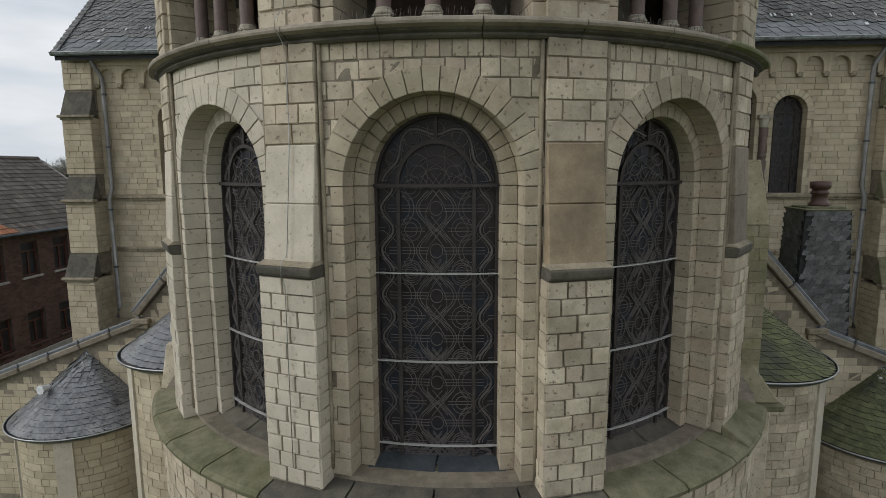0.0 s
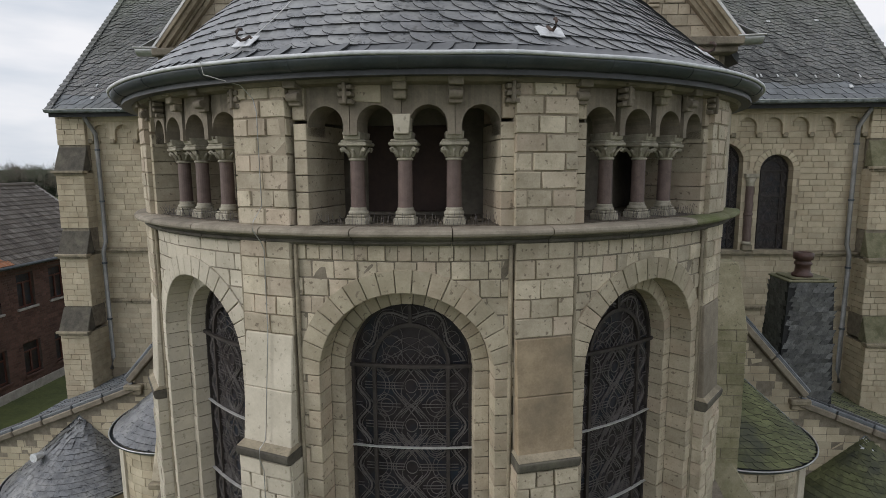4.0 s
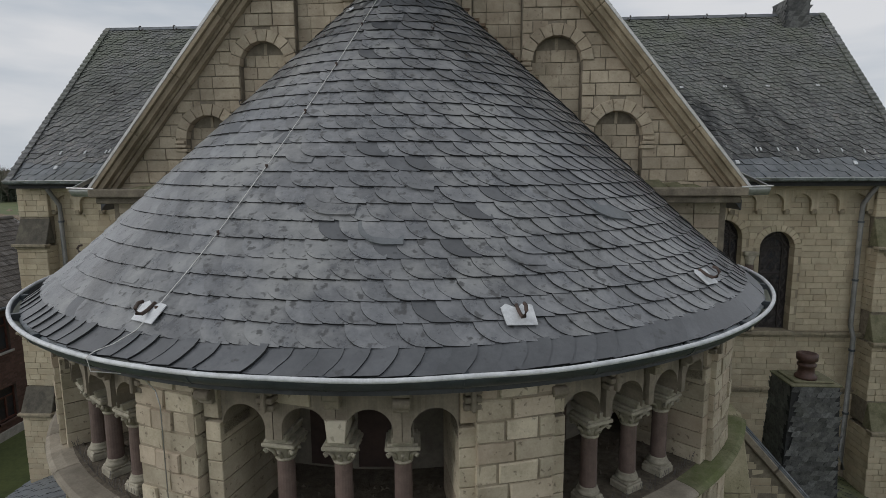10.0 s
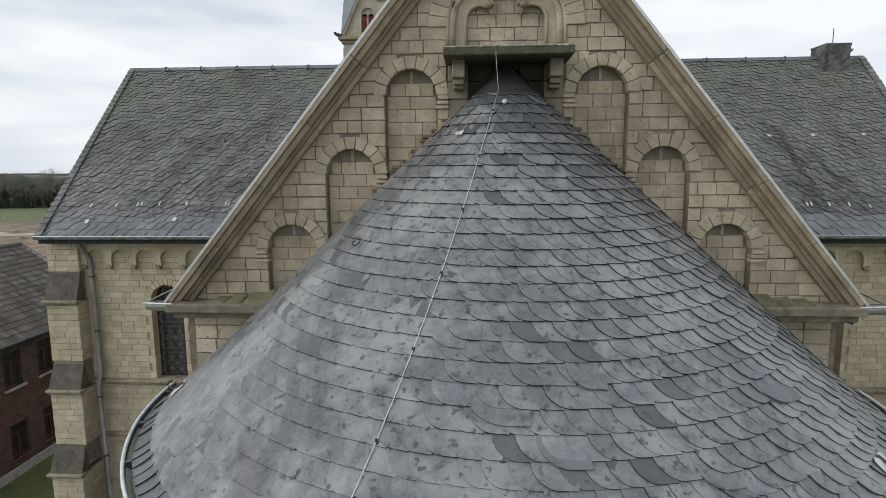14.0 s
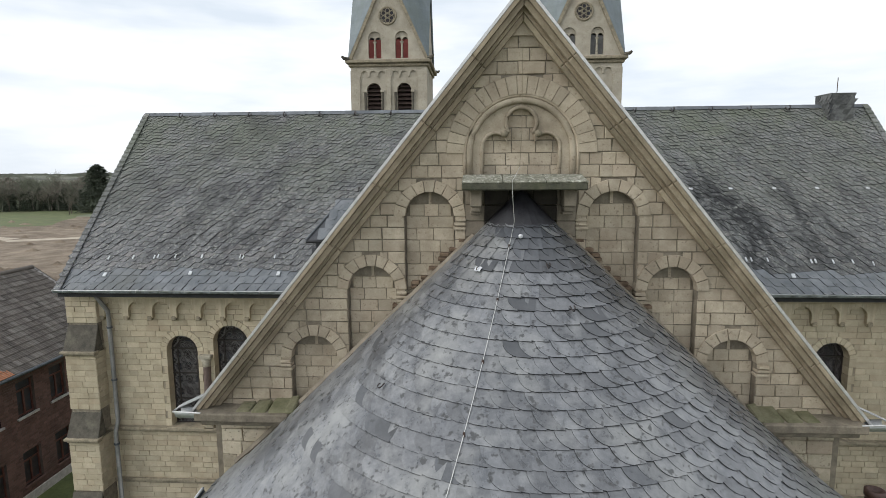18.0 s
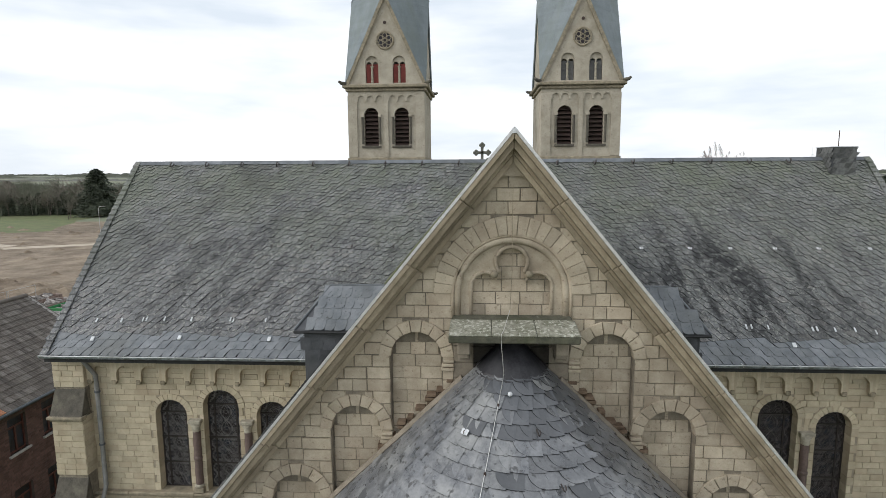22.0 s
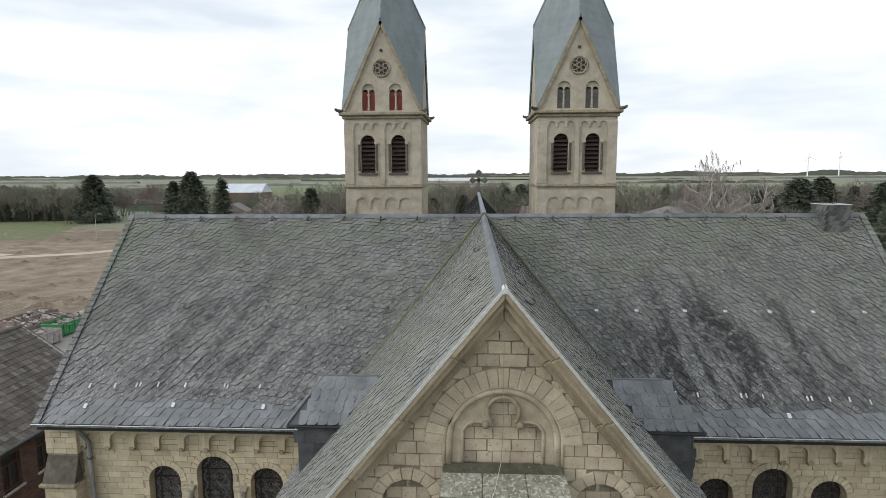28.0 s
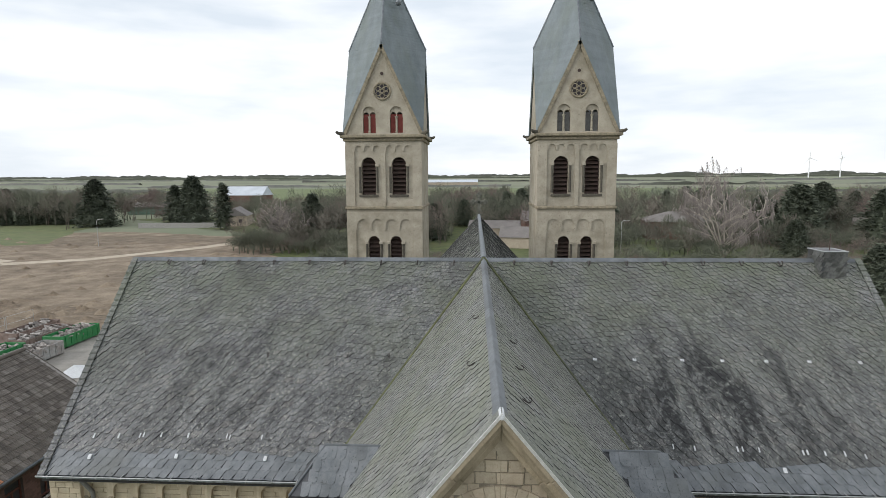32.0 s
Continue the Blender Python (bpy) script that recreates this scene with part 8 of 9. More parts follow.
        piece("cowl", *tube([p, p + Vector((-.03, -.2, .02))], .07, 8, taper=.1), FLASH, vt)
    # choir corner buttress with moss
    cb_ = tagged(base("choir_buttress"), "green mossy stepped buttress at the choir corner", "buttress", "choir buttresses")
    a, b = sorted((sg * 3.6, sg * 4.32))
    m = STONE_GREEN if sg > 0 else STONE
    bst = Pieces("stone", BLOCKS, m, cb_)
    box("shaft", a + .01, b - .01, 7.96, 8.75, 0, 8.2, MORTAR, cb_)
    ashlar(flat_wall(0, 7.96, 1, 0), a, b, 4.5, 8.2, .16, .2, .4, [], bst, d=.01, depth=.05)
    v = [(a, 7.95, 8.2), (b, 7.95, 8.2), (b, 8.7, 8.2), (a, 8.7, 8.2), (a, 8.35, 9.1), (b, 8.35, 9.1), (b, 8.7, 9.1), (a, 8.7, 9.1)]
    part("sloping_slab", bevelled(v, BOX_FACES, .015), m, cb_)
    a2, b2 = sorted((sg * 3.7, sg * 4.5))
    box("lower_shaft", a2, b2, 7.9, 8.75, 0, 5.62, STONE, cb_, width=.02)
    v = [(a2, 7.78, 5.7), (b2 + .06, 7.78, 5.7), (b2 + .06, 8.7, 5.7), (a2, 8.7, 5.7), (a2, 8.0, 6.35), (b2 - .35, 8.0, 6.35), (b2 - .35, 8.7, 6.35), (a2, 8.7, 6.35)]
    part("lower_slab", bevelled(v, BOX_FACES, .02), m, cb_)
    box("ledge", a2 - .03, b2 + .1, 7.72, 8.8, 5.6, 5.7, STONE_MOSS if sg > 0 else STONE_TRIM, cb_, width=.02)
    bst.finish((0, 8, 7), 60)

# the slate-hung flue beside the choir
flue = tagged(base("slate_flue"), "tapering dark slate-hung chimney with a brown clay pot", "chimney")
x0, x1, y0, y1 = 6.93, 7.82, 11.86, 12.62
bx0, bx1 = 6.79, 8.0
v = [(bx0, y0 - .06, 4.8), (bx1, y0 - .06, 4.8), (bx1, y1 + .1, 4.8), (bx0, y1 + .1, 4.8), (x0, y0, 8.12), (x1, y0, 8.12), (x1, y1, 8.12), (x0, y1, 8.12)]
# Flue body coloured near black to paint shaded gaps behind its slates.
piece("shaft", v, BOX_FACES, SLATE_EDGE, flue)
ff = slope(bx0, y0 - .06, 4.8, (1, 0, 0), (0.0, .06, 3.3))
q = Pieces("slate", LOZENGES, SLATE_FLUE, flue)
slate_rows(ff, 0, 1.21, .2, 3.3, .1, .13, q, lambda v_: (.14 * v_ / 3.3 + .045, 1.21 - .18 * v_ / 3.3 - .085), thick=.34, gap=1.0)
ff = slope(bx0, y1 + .1, 4.8, (0, -1, 0), (.14, -.02, 3.3))
slate_rows(ff, 0, .9, .2, 3.3, .1, .13, q, lambda v_: (.1, .8), thick=.08, gap=1.0, flip=True)
q.finish((7, 12, 7.5), 150)
g = joined([box_vf(x0 - .04, x1 + .04, y0 - .04, y1 + .04, 8.11, 8.15), box_vf(x0 + .06, x1 - .06, y0 + .06, y1 - .06, 8.15, 8.19)])
part("mossy_cap", bevelled(*g, .015), STONE_MOSS, flue)
piece("clay_pot", *revolve([(0, 8.18), (.2, 8.18), (.2, 8.24), (.15, 8.28), (.14, 8.42), (.17, 8.44), (.17, 8.48), (.14, 8.5), (.15, 8.54), (.19, 8.56), (.19, 8.68), (.12, 8.7), (.1, 8.6), (0, 8.6)], 0, 360, 20, 7.33, 12.15), CLAY, flue, smooth=True)

# ---- brick house beside the church ----
house = tagged(base("brick_house"), "two-storey dark red brick house with clay tile roof", "house")
HX, HY0, HY1, EZ, RZ = -20.9, 12.0, 31.0, 6.3, 9.65
hf = flat_wall(HX, HY0, 0, 1)
yy = 24.55
rows_w = [y - HY0 for y in (15.0, 16.9, 18.8, 20.7, 22.6, 24.55, 26.5, 28.4, 30.1)]


def rect_shell(f, u0, u1, v0, v1, rects, d0, d1):
    us = sorted({u0, u1} | {r_[0] for r_ in rects} | {r_[1] for r_ in rects})
    vs_ = sorted({v0, v1} | {r_[2] for r_ in rects} | {r_[3] for r_ in rects})
    groups = []
    for a, b in zip(us, us[1:]):
        for lo, hi in zip(vs_, vs_[1:]):
            m_, n_ = (a + b) / 2, (lo + hi) / 2
            if any(r_[0] < m_ < r_[1] and r_[2] < n_ < r_[3] for r_ in rects):
                continue
            c = [f(a, lo, d0), f(b, lo, d0), f(b, hi, d0), f(a, hi, d0), f(a, lo, d1), f(b, lo, d1), f(b, hi, d1), f(a, hi, d1)]
            groups.append((c, BOX_FACES))
    return joined(groups)


rects = [(w - .5, w + .5, 4.08, 5.72) for w in rows_w] + [(w - .52, w + .52, .85, 2.4) for w in rows_w]
piece("front_wall", *rect_shell(hf, 0, HY1 - HY0, 0, EZ, rects, -.35, 0), BRICK_JOINT, house)
bp = Pieces("brick", unit_blocks(3, 9, .03, .08, .01), BRICK, house)
hh = [hole_rect(*r_) for r_ in rects]
ashlar(hf, 6.0, HY1 - HY0, 0.1, EZ - .05, .11, .24, .27, hh, bp, d=.008, depth=.03, joint=.014, wobble=.003)
bp.finish((-21, 24, 5), 120)
for i, r_ in enumerate(rects):
    c = lambda a, b, lo, hi, d0, d1: [hf(a, lo, d0), hf(b, lo, d0), hf(b, hi, d0), hf(a, hi, d0), hf(a, lo, d1), hf(b, lo, d1), hf(b, hi, d1), hf(a, hi, d1)]
    u0, u1, v0, v1 = r_
    e_ = .07
    rim_ = [hf(u, v, d) for d in (-.2, -.12) for k_ in (0, e_) for u, v in ((u0 + k_, v0 + k_), (u1 - k_, v0 + k_), (u1 - k_, v1 - k_), (u0 + k_, v1 - k_))]
    fr = []
    for q in range(4):
        n_ = (q + 1) % 4
        fr += [(8 + q, 8 + n_, 12 + n_, 12 + q), (q, 4 + q, 4 + n_, n_), (4 + q, 12 + q, 12 + n_, 4 + n_), (q, n_, 8 + n_, 8 + q)]
    w = piece("window", rim_, fr, WINDOW_WOOD, house, "dark red framed window")
    piece("transom", c(u0 + e_, u1 - e_, v1 - .5, v1 - .43, -.195, -.11), BOX_FACES, WINDOW_WOOD, w)
    piece("mullion", c((u0 + u1) / 2 - .04, (u0 + u1) / 2 + .04, v0 + e_, v1 - .5, -.195, -.115), BOX_FACES, WINDOW_WOOD, w)
    piece("pane", c(u0, u1, v0, v1, -.19, -.17), BOX_FACES, GLASS_DARK, w)
    part("sill", bevelled(c(u0 - .1, u1 + .1, v0 - .1, v0, -.1, .1), BOX_FACES, .01), SILL if v0 > 3 else BRICK, w)
box("rear_wall", -30.3, -29.95, HY0, HY1, 0, EZ, BRICK, house)
for y in (HY0, HY1 - .35):
    v, f = prism([(-29.95, 0), (HX - .35, 0), (HX - .35, EZ), (-25.6, RZ - .2), (-29.95, EZ)], y, y + .35)
    piece("end_wall", v, f, BRICK, house)
box("plinth", HX, HX + .06, HY0, HY1, 0, .45, SILL, house, width=.02)
ln = math.hypot(4.95, RZ - EZ + .1)
for sg in (-1, 1):
    e = -25.6 + sg * 4.95
    vs = [(e, HY0 - .3, EZ - .1), (e, HY1 + .3, EZ - .1), (-25.6, HY1 + .3, RZ), (-25.6, HY0 - .3, RZ)]
    vs += [(x, y, z - .12) for x, y, z in vs]
    piece("roof_boarding", vs, BOX_FACES, TILE, house)
tf_ = slope(-25.6 + 4.98, HY0 - .3, EZ - .1, (0, 1, 0), (-4.95, 0, RZ - EZ + .1))
tile = [([(-.5, .0, -.5), (-.25, .35, -.52), (.1, .1, -.5), (.35, .3, -.52), (.53, .1, -.5), (-.5, -.3, .65), (-.25, .05, .65), (.1, -.2, .65), (.35, 0, .65), (.53, -.2, .65)]
         + [(-.5, -.4, -.5), (.53, -.4, -.5)], [(0, 1, 6, 5), (1, 2, 7, 6), (2, 3, 8, 7), (3, 4, 9, 8), (10, 11, 4, 3, 2, 1, 0)])]
tl = Pieces("roof_tile", tile, TILE, house)
n_rows = 17
for i in range(n_rows):
    v_ = ln * (i + .5) / n_rows
    u = 5.0
    while u < HY1 - HY0 + .6:
        tl.add(block_matrix(tf_, u + .13, v_, .26, ln / n_rows, .12, .01))
        u += .255
tl.finish((-21, 24, 7), 250)
og = Pieces("orange_tile", tile, TILE_ORANGE, house)
for i in range(3):
    for k in range(5 - i):
        og.add(block_matrix(tf_, 22.6 - HY0 + .3 + .255 * k, ln * (i + .5) / n_rows, .26, ln / n_rows, .14, .035))
og.finish((0, 0, 0), 40)
piece("ridge_tiles", *tube([(-25.6, HY0 - .3, RZ + .03), (-25.6, HY1 + .3, RZ + .03)], .13, 8), TILE, house)
piece("verge_board", *tube([(-25.6, HY1 + .32, RZ), (-20.6, HY1 + .32, EZ - .08)], .08, 4), SILL, house)
piece("eave_gutter", *tube([(-20.58, HY0, EZ - .16), (-20.58, HY1 + .3, EZ - .16)], .08, 8), ZINC_DARK, house)

# ---- ground ----
def sheet(name, pts, z, mat, label, category, kind="structure"):
    ob = piece(name, [(x, y, z) for x, y in pts], [tuple(range(len(pts)))], mat, kind=kind)
    return tagged(ob, label, category)


def ragged(pts, step, amp, seed):
    r_ = random.Random(seed)
    out = []
    n = len(pts)
    for i in range(n):
        a, b = Vector(pts[i]), Vector(pts[(i + 1) % n])
        k = max(1, int((b - a).length / step))
        for j in range(k):
            p = a.lerp(b, j / k)
            out.append((p.x + r_.uniform(-amp, amp), p.y + r_.uniform(-amp, amp)))
    return out


sheet("ground", [(-4000, -600), (4000, -600), (4000, 4600), (-4000, 4600)], 0, FARMLAND, "flat open farmland reaching the horizon", "ground")
sheet("lawn", ragged([(-80, -60), (80, -60), (90, 60), (60, 90), (-20, 62), (-36, 40), (-60, 30)], 4, .6, 1), .02, GRASS, "rough winter grass round the church", "grass")
sheet("churchyard_lawn", ragged([(-20.6, 5), (-9, 5), (-9, 14), (-10.5, 30), (-19.2, 33), (-20.4, 20)], 1.5, .2, 2), .03, LAWN, "damp green lawn beside the church", "lawn")
sheet("moss_path", ragged([(-20.8, 10), (-17.5, 12), (-14, 22), (-15.5, 34), (-20.8, 34)], 1.5, .3, 3), .034, GRASS, "mossy ground along the house", "ground")
sheet("rubble_field", ragged([(-260, 66), (-40, 66), (-38, 92), (-52, 150), (-66, 172), (-120, 190), (-170, 176), (-260, 160)], 7, 2.0, 4), .05, SOIL, "bare churned soil of a cleared site", "soil")
sheet("churned_soil", ragged([(-150, 67), (-40.5, 67), (-41, 76), (-62, 83), (-92, 80), (-150, 88)], 5, 1.6, 14), .056, SOIL_DARK, "dark churned soil with ruts beside the yard", "soil")
sheet("dug_soil", ragged([(-150, 150), (-120, 146), (-84, 158), (-72, 168), (-92, 178), (-150, 170)], 5, 1.6, 15), .057, SOIL_DARK, "dug brown soil at the far side of the site", "soil")
sheet("village_ground", ragged([(-36, 92), (30, 60), (220, 70), (300, 260), (120, 330), (-60, 300), (-150, 240), (-66, 176)], 9, 2.0, 9), .04, GRASS, "scrubby grass between village gardens", "grass")
sheet("green_meadow", ragged([(-330, 150), (-150, 140), (-122, 155), (-140, 190), (-150, 225), (-330, 250)], 9, 1.5, 5), .06, MEADOW_OLIVE, "worn olive green meadow", "field")
sheet("far_green_field", ragged([(-500, 420), (700, 380), (900, 700), (-500, 760)], 30, 4, 6), .06, MEADOW, "green winter wheat field", "field")
sheet("yard", ragged([(-58, 46), (-30, 46), (-32, 66), (-58, 64)], 3, .4, 8), .06, PAVING, "grey paved yard", "yard")


def strip(name, pts, width, z, mat, label, category):
    v, f = [], []
    for i, p in enumerate(pts):
        a, b = Vector(pts[max(0, i - 1)]), Vector(pts[min(len(pts) - 1, i + 1)])
        t = (b - a).normalized()
        s = Vector((-t.y, t.x)) * width / 2
        v += [(p[0] + s.x, p[1] + s.y, z), (p[0] - s.x, p[1] - s.y, z)]
    f = [(2 * i, 2 * i + 1, 2 * i + 3, 2 * i + 2) for i in range(len(pts) - 1)]
    return tagged(piece(name, v, f, mat, kind="structure"), label, category)


strip("gravel_track", [(-160, 104), (-124, 112), (-106, 118), (-90, 126), (-74, 146), (-66, 162), (-58, 178)], 4.2, .08, TRACK, "pale gravel track across the bare soil", "track")
strip("side_track", [(-180, 140), (-140, 134), (-106, 122)], 3.4, .084, TRACK, "pale side track", "track")
# heaps of churned soil
hr = random.Random(31)
hv, hfc = [], []
for _ in range(420):
    x, y = hr.uniform(-150, -46), hr.uniform(67, 165)
    if hr.random() < .75:
        y = hr.uniform(67, 84)
    s, h = hr.uniform(.5, 1.9), hr.uniform(.2, .75)
    o = len(hv)
    m = 7
    for i in range(m):
        t = 6.28 * i / m
        q = s * hr.uniform(.7, 1.3)
        hv.append((x + q * math.cos(t) * 1.4, y + q * math.sin(t), .04))
    hv.append((x + hr.uniform(-.2, .2), y, h))
    hfc += [(o + i, o + (i + 1) % m, o + m) for i in range(m)]
tagged(piece("soil_heaps", hv, hfc, SOIL), "low heaps of churned soil on the cleared site", "soil", kind="stuff")


def skip(x, y, rz, length, mat, label):
    s = tagged(base("waste_container", x, y, .06, rz), label, "container", "waste containers")
    w, h, t = 1.2, 1.5, .06
    box("floor", -length / 2, length / 2, -w, w, .15, .25, mat, s)
    for yy in (-w, w - t):
        box("side", -length / 2, length / 2, yy, yy + t, .2, h, mat, s)
        for i in range(7):
            xx = -length / 2 + length * (i + .5) / 7
            box("rib", xx - .05, xx + .05, yy - .07 if yy < 0 else yy + t, yy if yy < 0 else yy + t + .07, .2, h - .05, mat, s)
    for xx in (-length / 2, length / 2 - t):
        box("end", xx, xx + t, -w + t, w - t, .2, h, mat, s)
    for xx in (-length / 2 + .5, length / 2 - .5):
        piece("roller", *tube([(xx, -.8, .1), (xx, .8, .1)], .1, 8), IRON, s)
    r_ = random.Random(int(abs(x) * 10))
    g = []
    for _ in range(90):
        px, py, pz = r_.uniform(-length / 2 + .3, length / 2 - .3), r_.uniform(-w + .2, w - .2), r_.uniform(.8, 1.5)
        a, b, c = r_.uniform(.1, .5), r_.uniform(.05, .2), r_.uniform(.03, .15)
        th = r_.uniform(0, 3.1)
        v, f = box_vf(-a, a, -b, b, -c, c)
        cs, sn = math.cos(th), math.sin(th)
        g.append(([(px + p[0] * cs - p[1] * sn, py + p[0] * sn + p[1] * cs, pz + p[2] + p[0] * .2) for p in v], f))
    tagged(piece("rubble", *joined(g), RUBBLE, s), kind="stuff")


skip(-47.2, 63.2, 88, 5.9, PAINT_GREEN, "green steel waste container heaped with pale rubble")
skip(-46.4, 56.3, 88, 5.6, PAINT_GREY, "rusty grey steel waste container with rubble")
skip(-50.2, 62.2, 88, 7.0, PAINT_RUST, "rusty brown steel waste container with timber rubble")
skip(-53.4, 64.5, 88, 6.5, PAINT_RUST, "rusty brown steel waste container with timber rubble")
skip(-49.9, 55.4, 88, 5.4, PAINT_GREEN, "green steel waste container half full")
tagged(box("green_door", -48.45, -45.95, 60.12, 60.2, .25, 1.6, PAINT_GREEN, width=.02), "green steel container door standing open", "door")
r_ = random.Random(5)
for k in range(5):
    y0 = 52 + k * 4.2
    fence = tagged(base("site_fence", -59.5 + k * .3, y0, .05, 86), "mesh panel of the site fence", "fence", "site fence panels")
    for xx in (-2, 2):
        piece("post", *tube([(xx, 0, 0), (xx, 0, 2)], .03, 5), ZINC, fence)
    for z in (.15, 1.0, 1.95):
        piece("rail", *tube([(-2, 0, z), (2, 0, z)], .02, 4), ZINC, fence)
tarp = [(-40.5, 51, .1), (-37.5, 52, .1), (-37, 54.5, .1), (-40, 54, .1), (-39.2, 52.6, 1.1), (-38.2, 53.4, .8)]
tagged(piece("white_tarpaulin", tarp, [(0, 1, 4), (1, 5, 4), (1, 2, 5), (2, 3, 5), (3, 4, 5), (3, 0, 4)], FLASH), "crumpled white tarpaulin lying in the yard", "tarpaulin")


# ---- trees ----
def bare_tree(name, seed, height, spread, mat, label, twig=True, levels=4):
    r_ = random.Random(seed)
    t = tagged(base(name), label, "tree")
    trunk_g, twig_g = [], []

    def grow(p, d, length, rad, lev):
        q = p + d * length
        mid = p.lerp(q, .5) + Vector((r_.uniform(-1, 1), r_.uniform(-1, 1), 0)) * length * .06
        (trunk_g if lev >= levels - 1 else twig_g).append(tube([p, mid, q], rad, 4 if lev < levels - 1 else 6, taper=rad * .6))
        if lev == 0:
            for _ in range(5):
                e = q + (d + Vector((r_.uniform(-1, 1), r_.uniform(-1, 1), r_.uniform(-.4, .8))) * .9).normalized() * length * r_.uniform(.5, 1.0)
                s = Vector((r_.uniform(-1, 1), r_.uniform(-1, 1), 0)).normalized() * rad * .9
                twig_g.append(([p.lerp(q, r_.random()) - s, p.lerp(q, .6) + s, e], [(0, 1, 2)]))
            return
        for i in range(r_.choice((2, 3, 3)) if lev < levels else 6):
            ang = r_.uniform(.2, .9) * spread
            az = r_.uniform(0, 6.283)
            side = Vector((math.cos(az), math.sin(az), 0))
            nd = (d * math.cos(ang) + side * math.sin(ang) + Vector((0, 0, .12))).normalized()
            st = p.lerp(q, r_.uniform(.55, 1.0))
            grow(st, nd, length * r_.uniform(.5, .95), rad * r_.uniform(.45, .7), lev - 1)
    grow(Vector((0, 0, -.1)), Vector((r_.uniform(-.1, .1), 0, 1)).normalized(), height * .34, height * .014, levels)
    piece("trunk", *joined(trunk_g), mat, t)
    piece("crown", *joined(twig_g), mat if not twig else TWIG, t, kind="stuff")
    return t


def conifer(name, seed, height, radius, label):
    """Boughs of many small sprays, uneven in length, with gaps."""
    r_ = random.Random(seed)
    t = tagged(base(name), label, "tree")
    piece("trunk", *tube([(0, 0, -.1), (0, 0, height * .95)], height * .018, 6, taper=.03), BARK, t)
    v, f = [], []
    lumps = []
    for i in range(9):
        zz = height * (.06 + .1 * i)
        for j in range(11):
            aa = 6.283 * j / 11
            q = radius * .58 * (1 - i / 9.2) ** .62 * r_.uniform(.75, 1.1)
            lumps.append(Vector((q * math.cos(aa), q * math.sin(aa), zz + r_.uniform(-.4, .4))))
    piece("inner_crown", lumps, [(11 * i + j, 11 * i + (j + 1) % 11, 11 * i + 11 + (j + 1) % 11, 11 * i + 11 + j) for i in range(8) for j in range(11)] + [tuple(range(88, 99))], NEEDLE, t)
    for i in range(int(70 * radius)):
        k = r_.random() ** .8
        z = height * (.04 + .95 * k)
        rr = radius * (1 - k) ** .62 * r_.uniform(.5, 1.2) + .15
        az = r_.uniform(0, 6.283)
        d = Vector((math.cos(az), math.sin(az), 0))
        for j in range(14):
            q = r_.uniform(.55, 1.1)
            p = d * rr * q + Vector((r_.gauss(0, .3), r_.gauss(0, .3), z - rr * .22 * q + r_.gauss(0, .18)))
            e = p + (d * r_.uniform(.3, .9) + Vector((r_.uniform(-.6, .6), r_.uniform(-.6, .6), r_.uniform(-.45, .3)))) * r_.uniform(.5, 1.5)
            s = Vector((r_.uniform(-1, 1), r_.uniform(-1, 1), r_.uniform(-.3, .3))).normalized() * r_.uniform(.25, .6)
            o = len(v)
            v += [p - s, p + s, e]
            f.append((o, o + 1, o + 2))
    piece("crown", v, f, NEEDLE, t, kind="stuff")
    return t


def set_at(t, x, y, s=1.0, rz=0.0):
    t.matrix_world = Matrix.Translation((x, y, 0)) @ Matrix.Rotation(radians(rz), 4, 'Z') @ Matrix.Diagonal((s, s, s, 1))
    return t


def again(t, x, y, s=1.0, rz=0.0):
    c = copy_thing(t, Matrix.Identity(4))
    return set_at(c, x, y, s, rz)


con = conifer("conifer_tree", 1, 18, 8.6, "broad dark green conifer with drooping boughs")
con2 = conifer("conifer_tree", 2, 18, 6.4, "tall dark green conifer with drooping boughs")
con3 = conifer("conifer_tree", 4, 16.6, 3.4, "slender dark green conifer")
set_at(con, -145, 209, 1.0)
set_at(con2, -119.5, 220, .86)
set_at(con3, -89, 196, 1.0)
again(con, -111.5, 218.5, 1.06, 80)
again(con3, -116, 224, 1.05, 10)
for x, y, s, k in ((24, 200, .6, 0), (30, 206, .55, 1), (6, 205, .6, 0), (-4, 210, .55, 0), (40, 165, .5, 0), (35, 172, .55, 1), (84, 172, .7, 0), (76, 178, .66, 1), (-30, 175, .5, 0), (124, 176, .8, 0), (158, 200, .8, 1), (56, 78, .55, 0), (60.5, 80, .6, 1), (58, 85, .5, 0), (64, 84, .62, 0), (136, 190, 1.0, 1), (144, 196, .85, 0), (114, 150, .9, 0), (121, 156, .95, 0), (103, 175, .9, 0), (97, 180, .82, 1), (108, 182, .85, 1),
                   (90, 163, .8, 1), (83, 151, .9, 0), (88, 157, .86, 1), (79, 156, .74, 2), (101, 146, .84, 0), (96, 166, .62, 2), (95, 260, .72, 0), (103, 264, .68, 0), (88, 266, .6, 0), (-46, 158, .78, 1), (-50, 168, .62, 0), (-20, 160, .55, 1), (-12, 166, .6, 0), (12, 215, .7, 1), (18, 222, .75, 0), (38, 205, .6, 0), (44, 212, .62, 1),
                   (128, 168, .7, 2), (150, 180, .85, 0), (132, 205, .7, 1), (-260, 300, .7, 0), (-240, 310, .6, 1), (70, 128, .5, 0), (30, 150, .5, 0)):
    again((con, con2, con3)[k], x, y, s, hr.uniform(0, 360))
for i in range(14):
    again(con2, -186 + i * 3.0 + hr.uniform(-.8, .8), 212 + i * .6 + hr.uniform(-1, 1), hr.uniform(.36, .52), hr.uniform(0, 360))


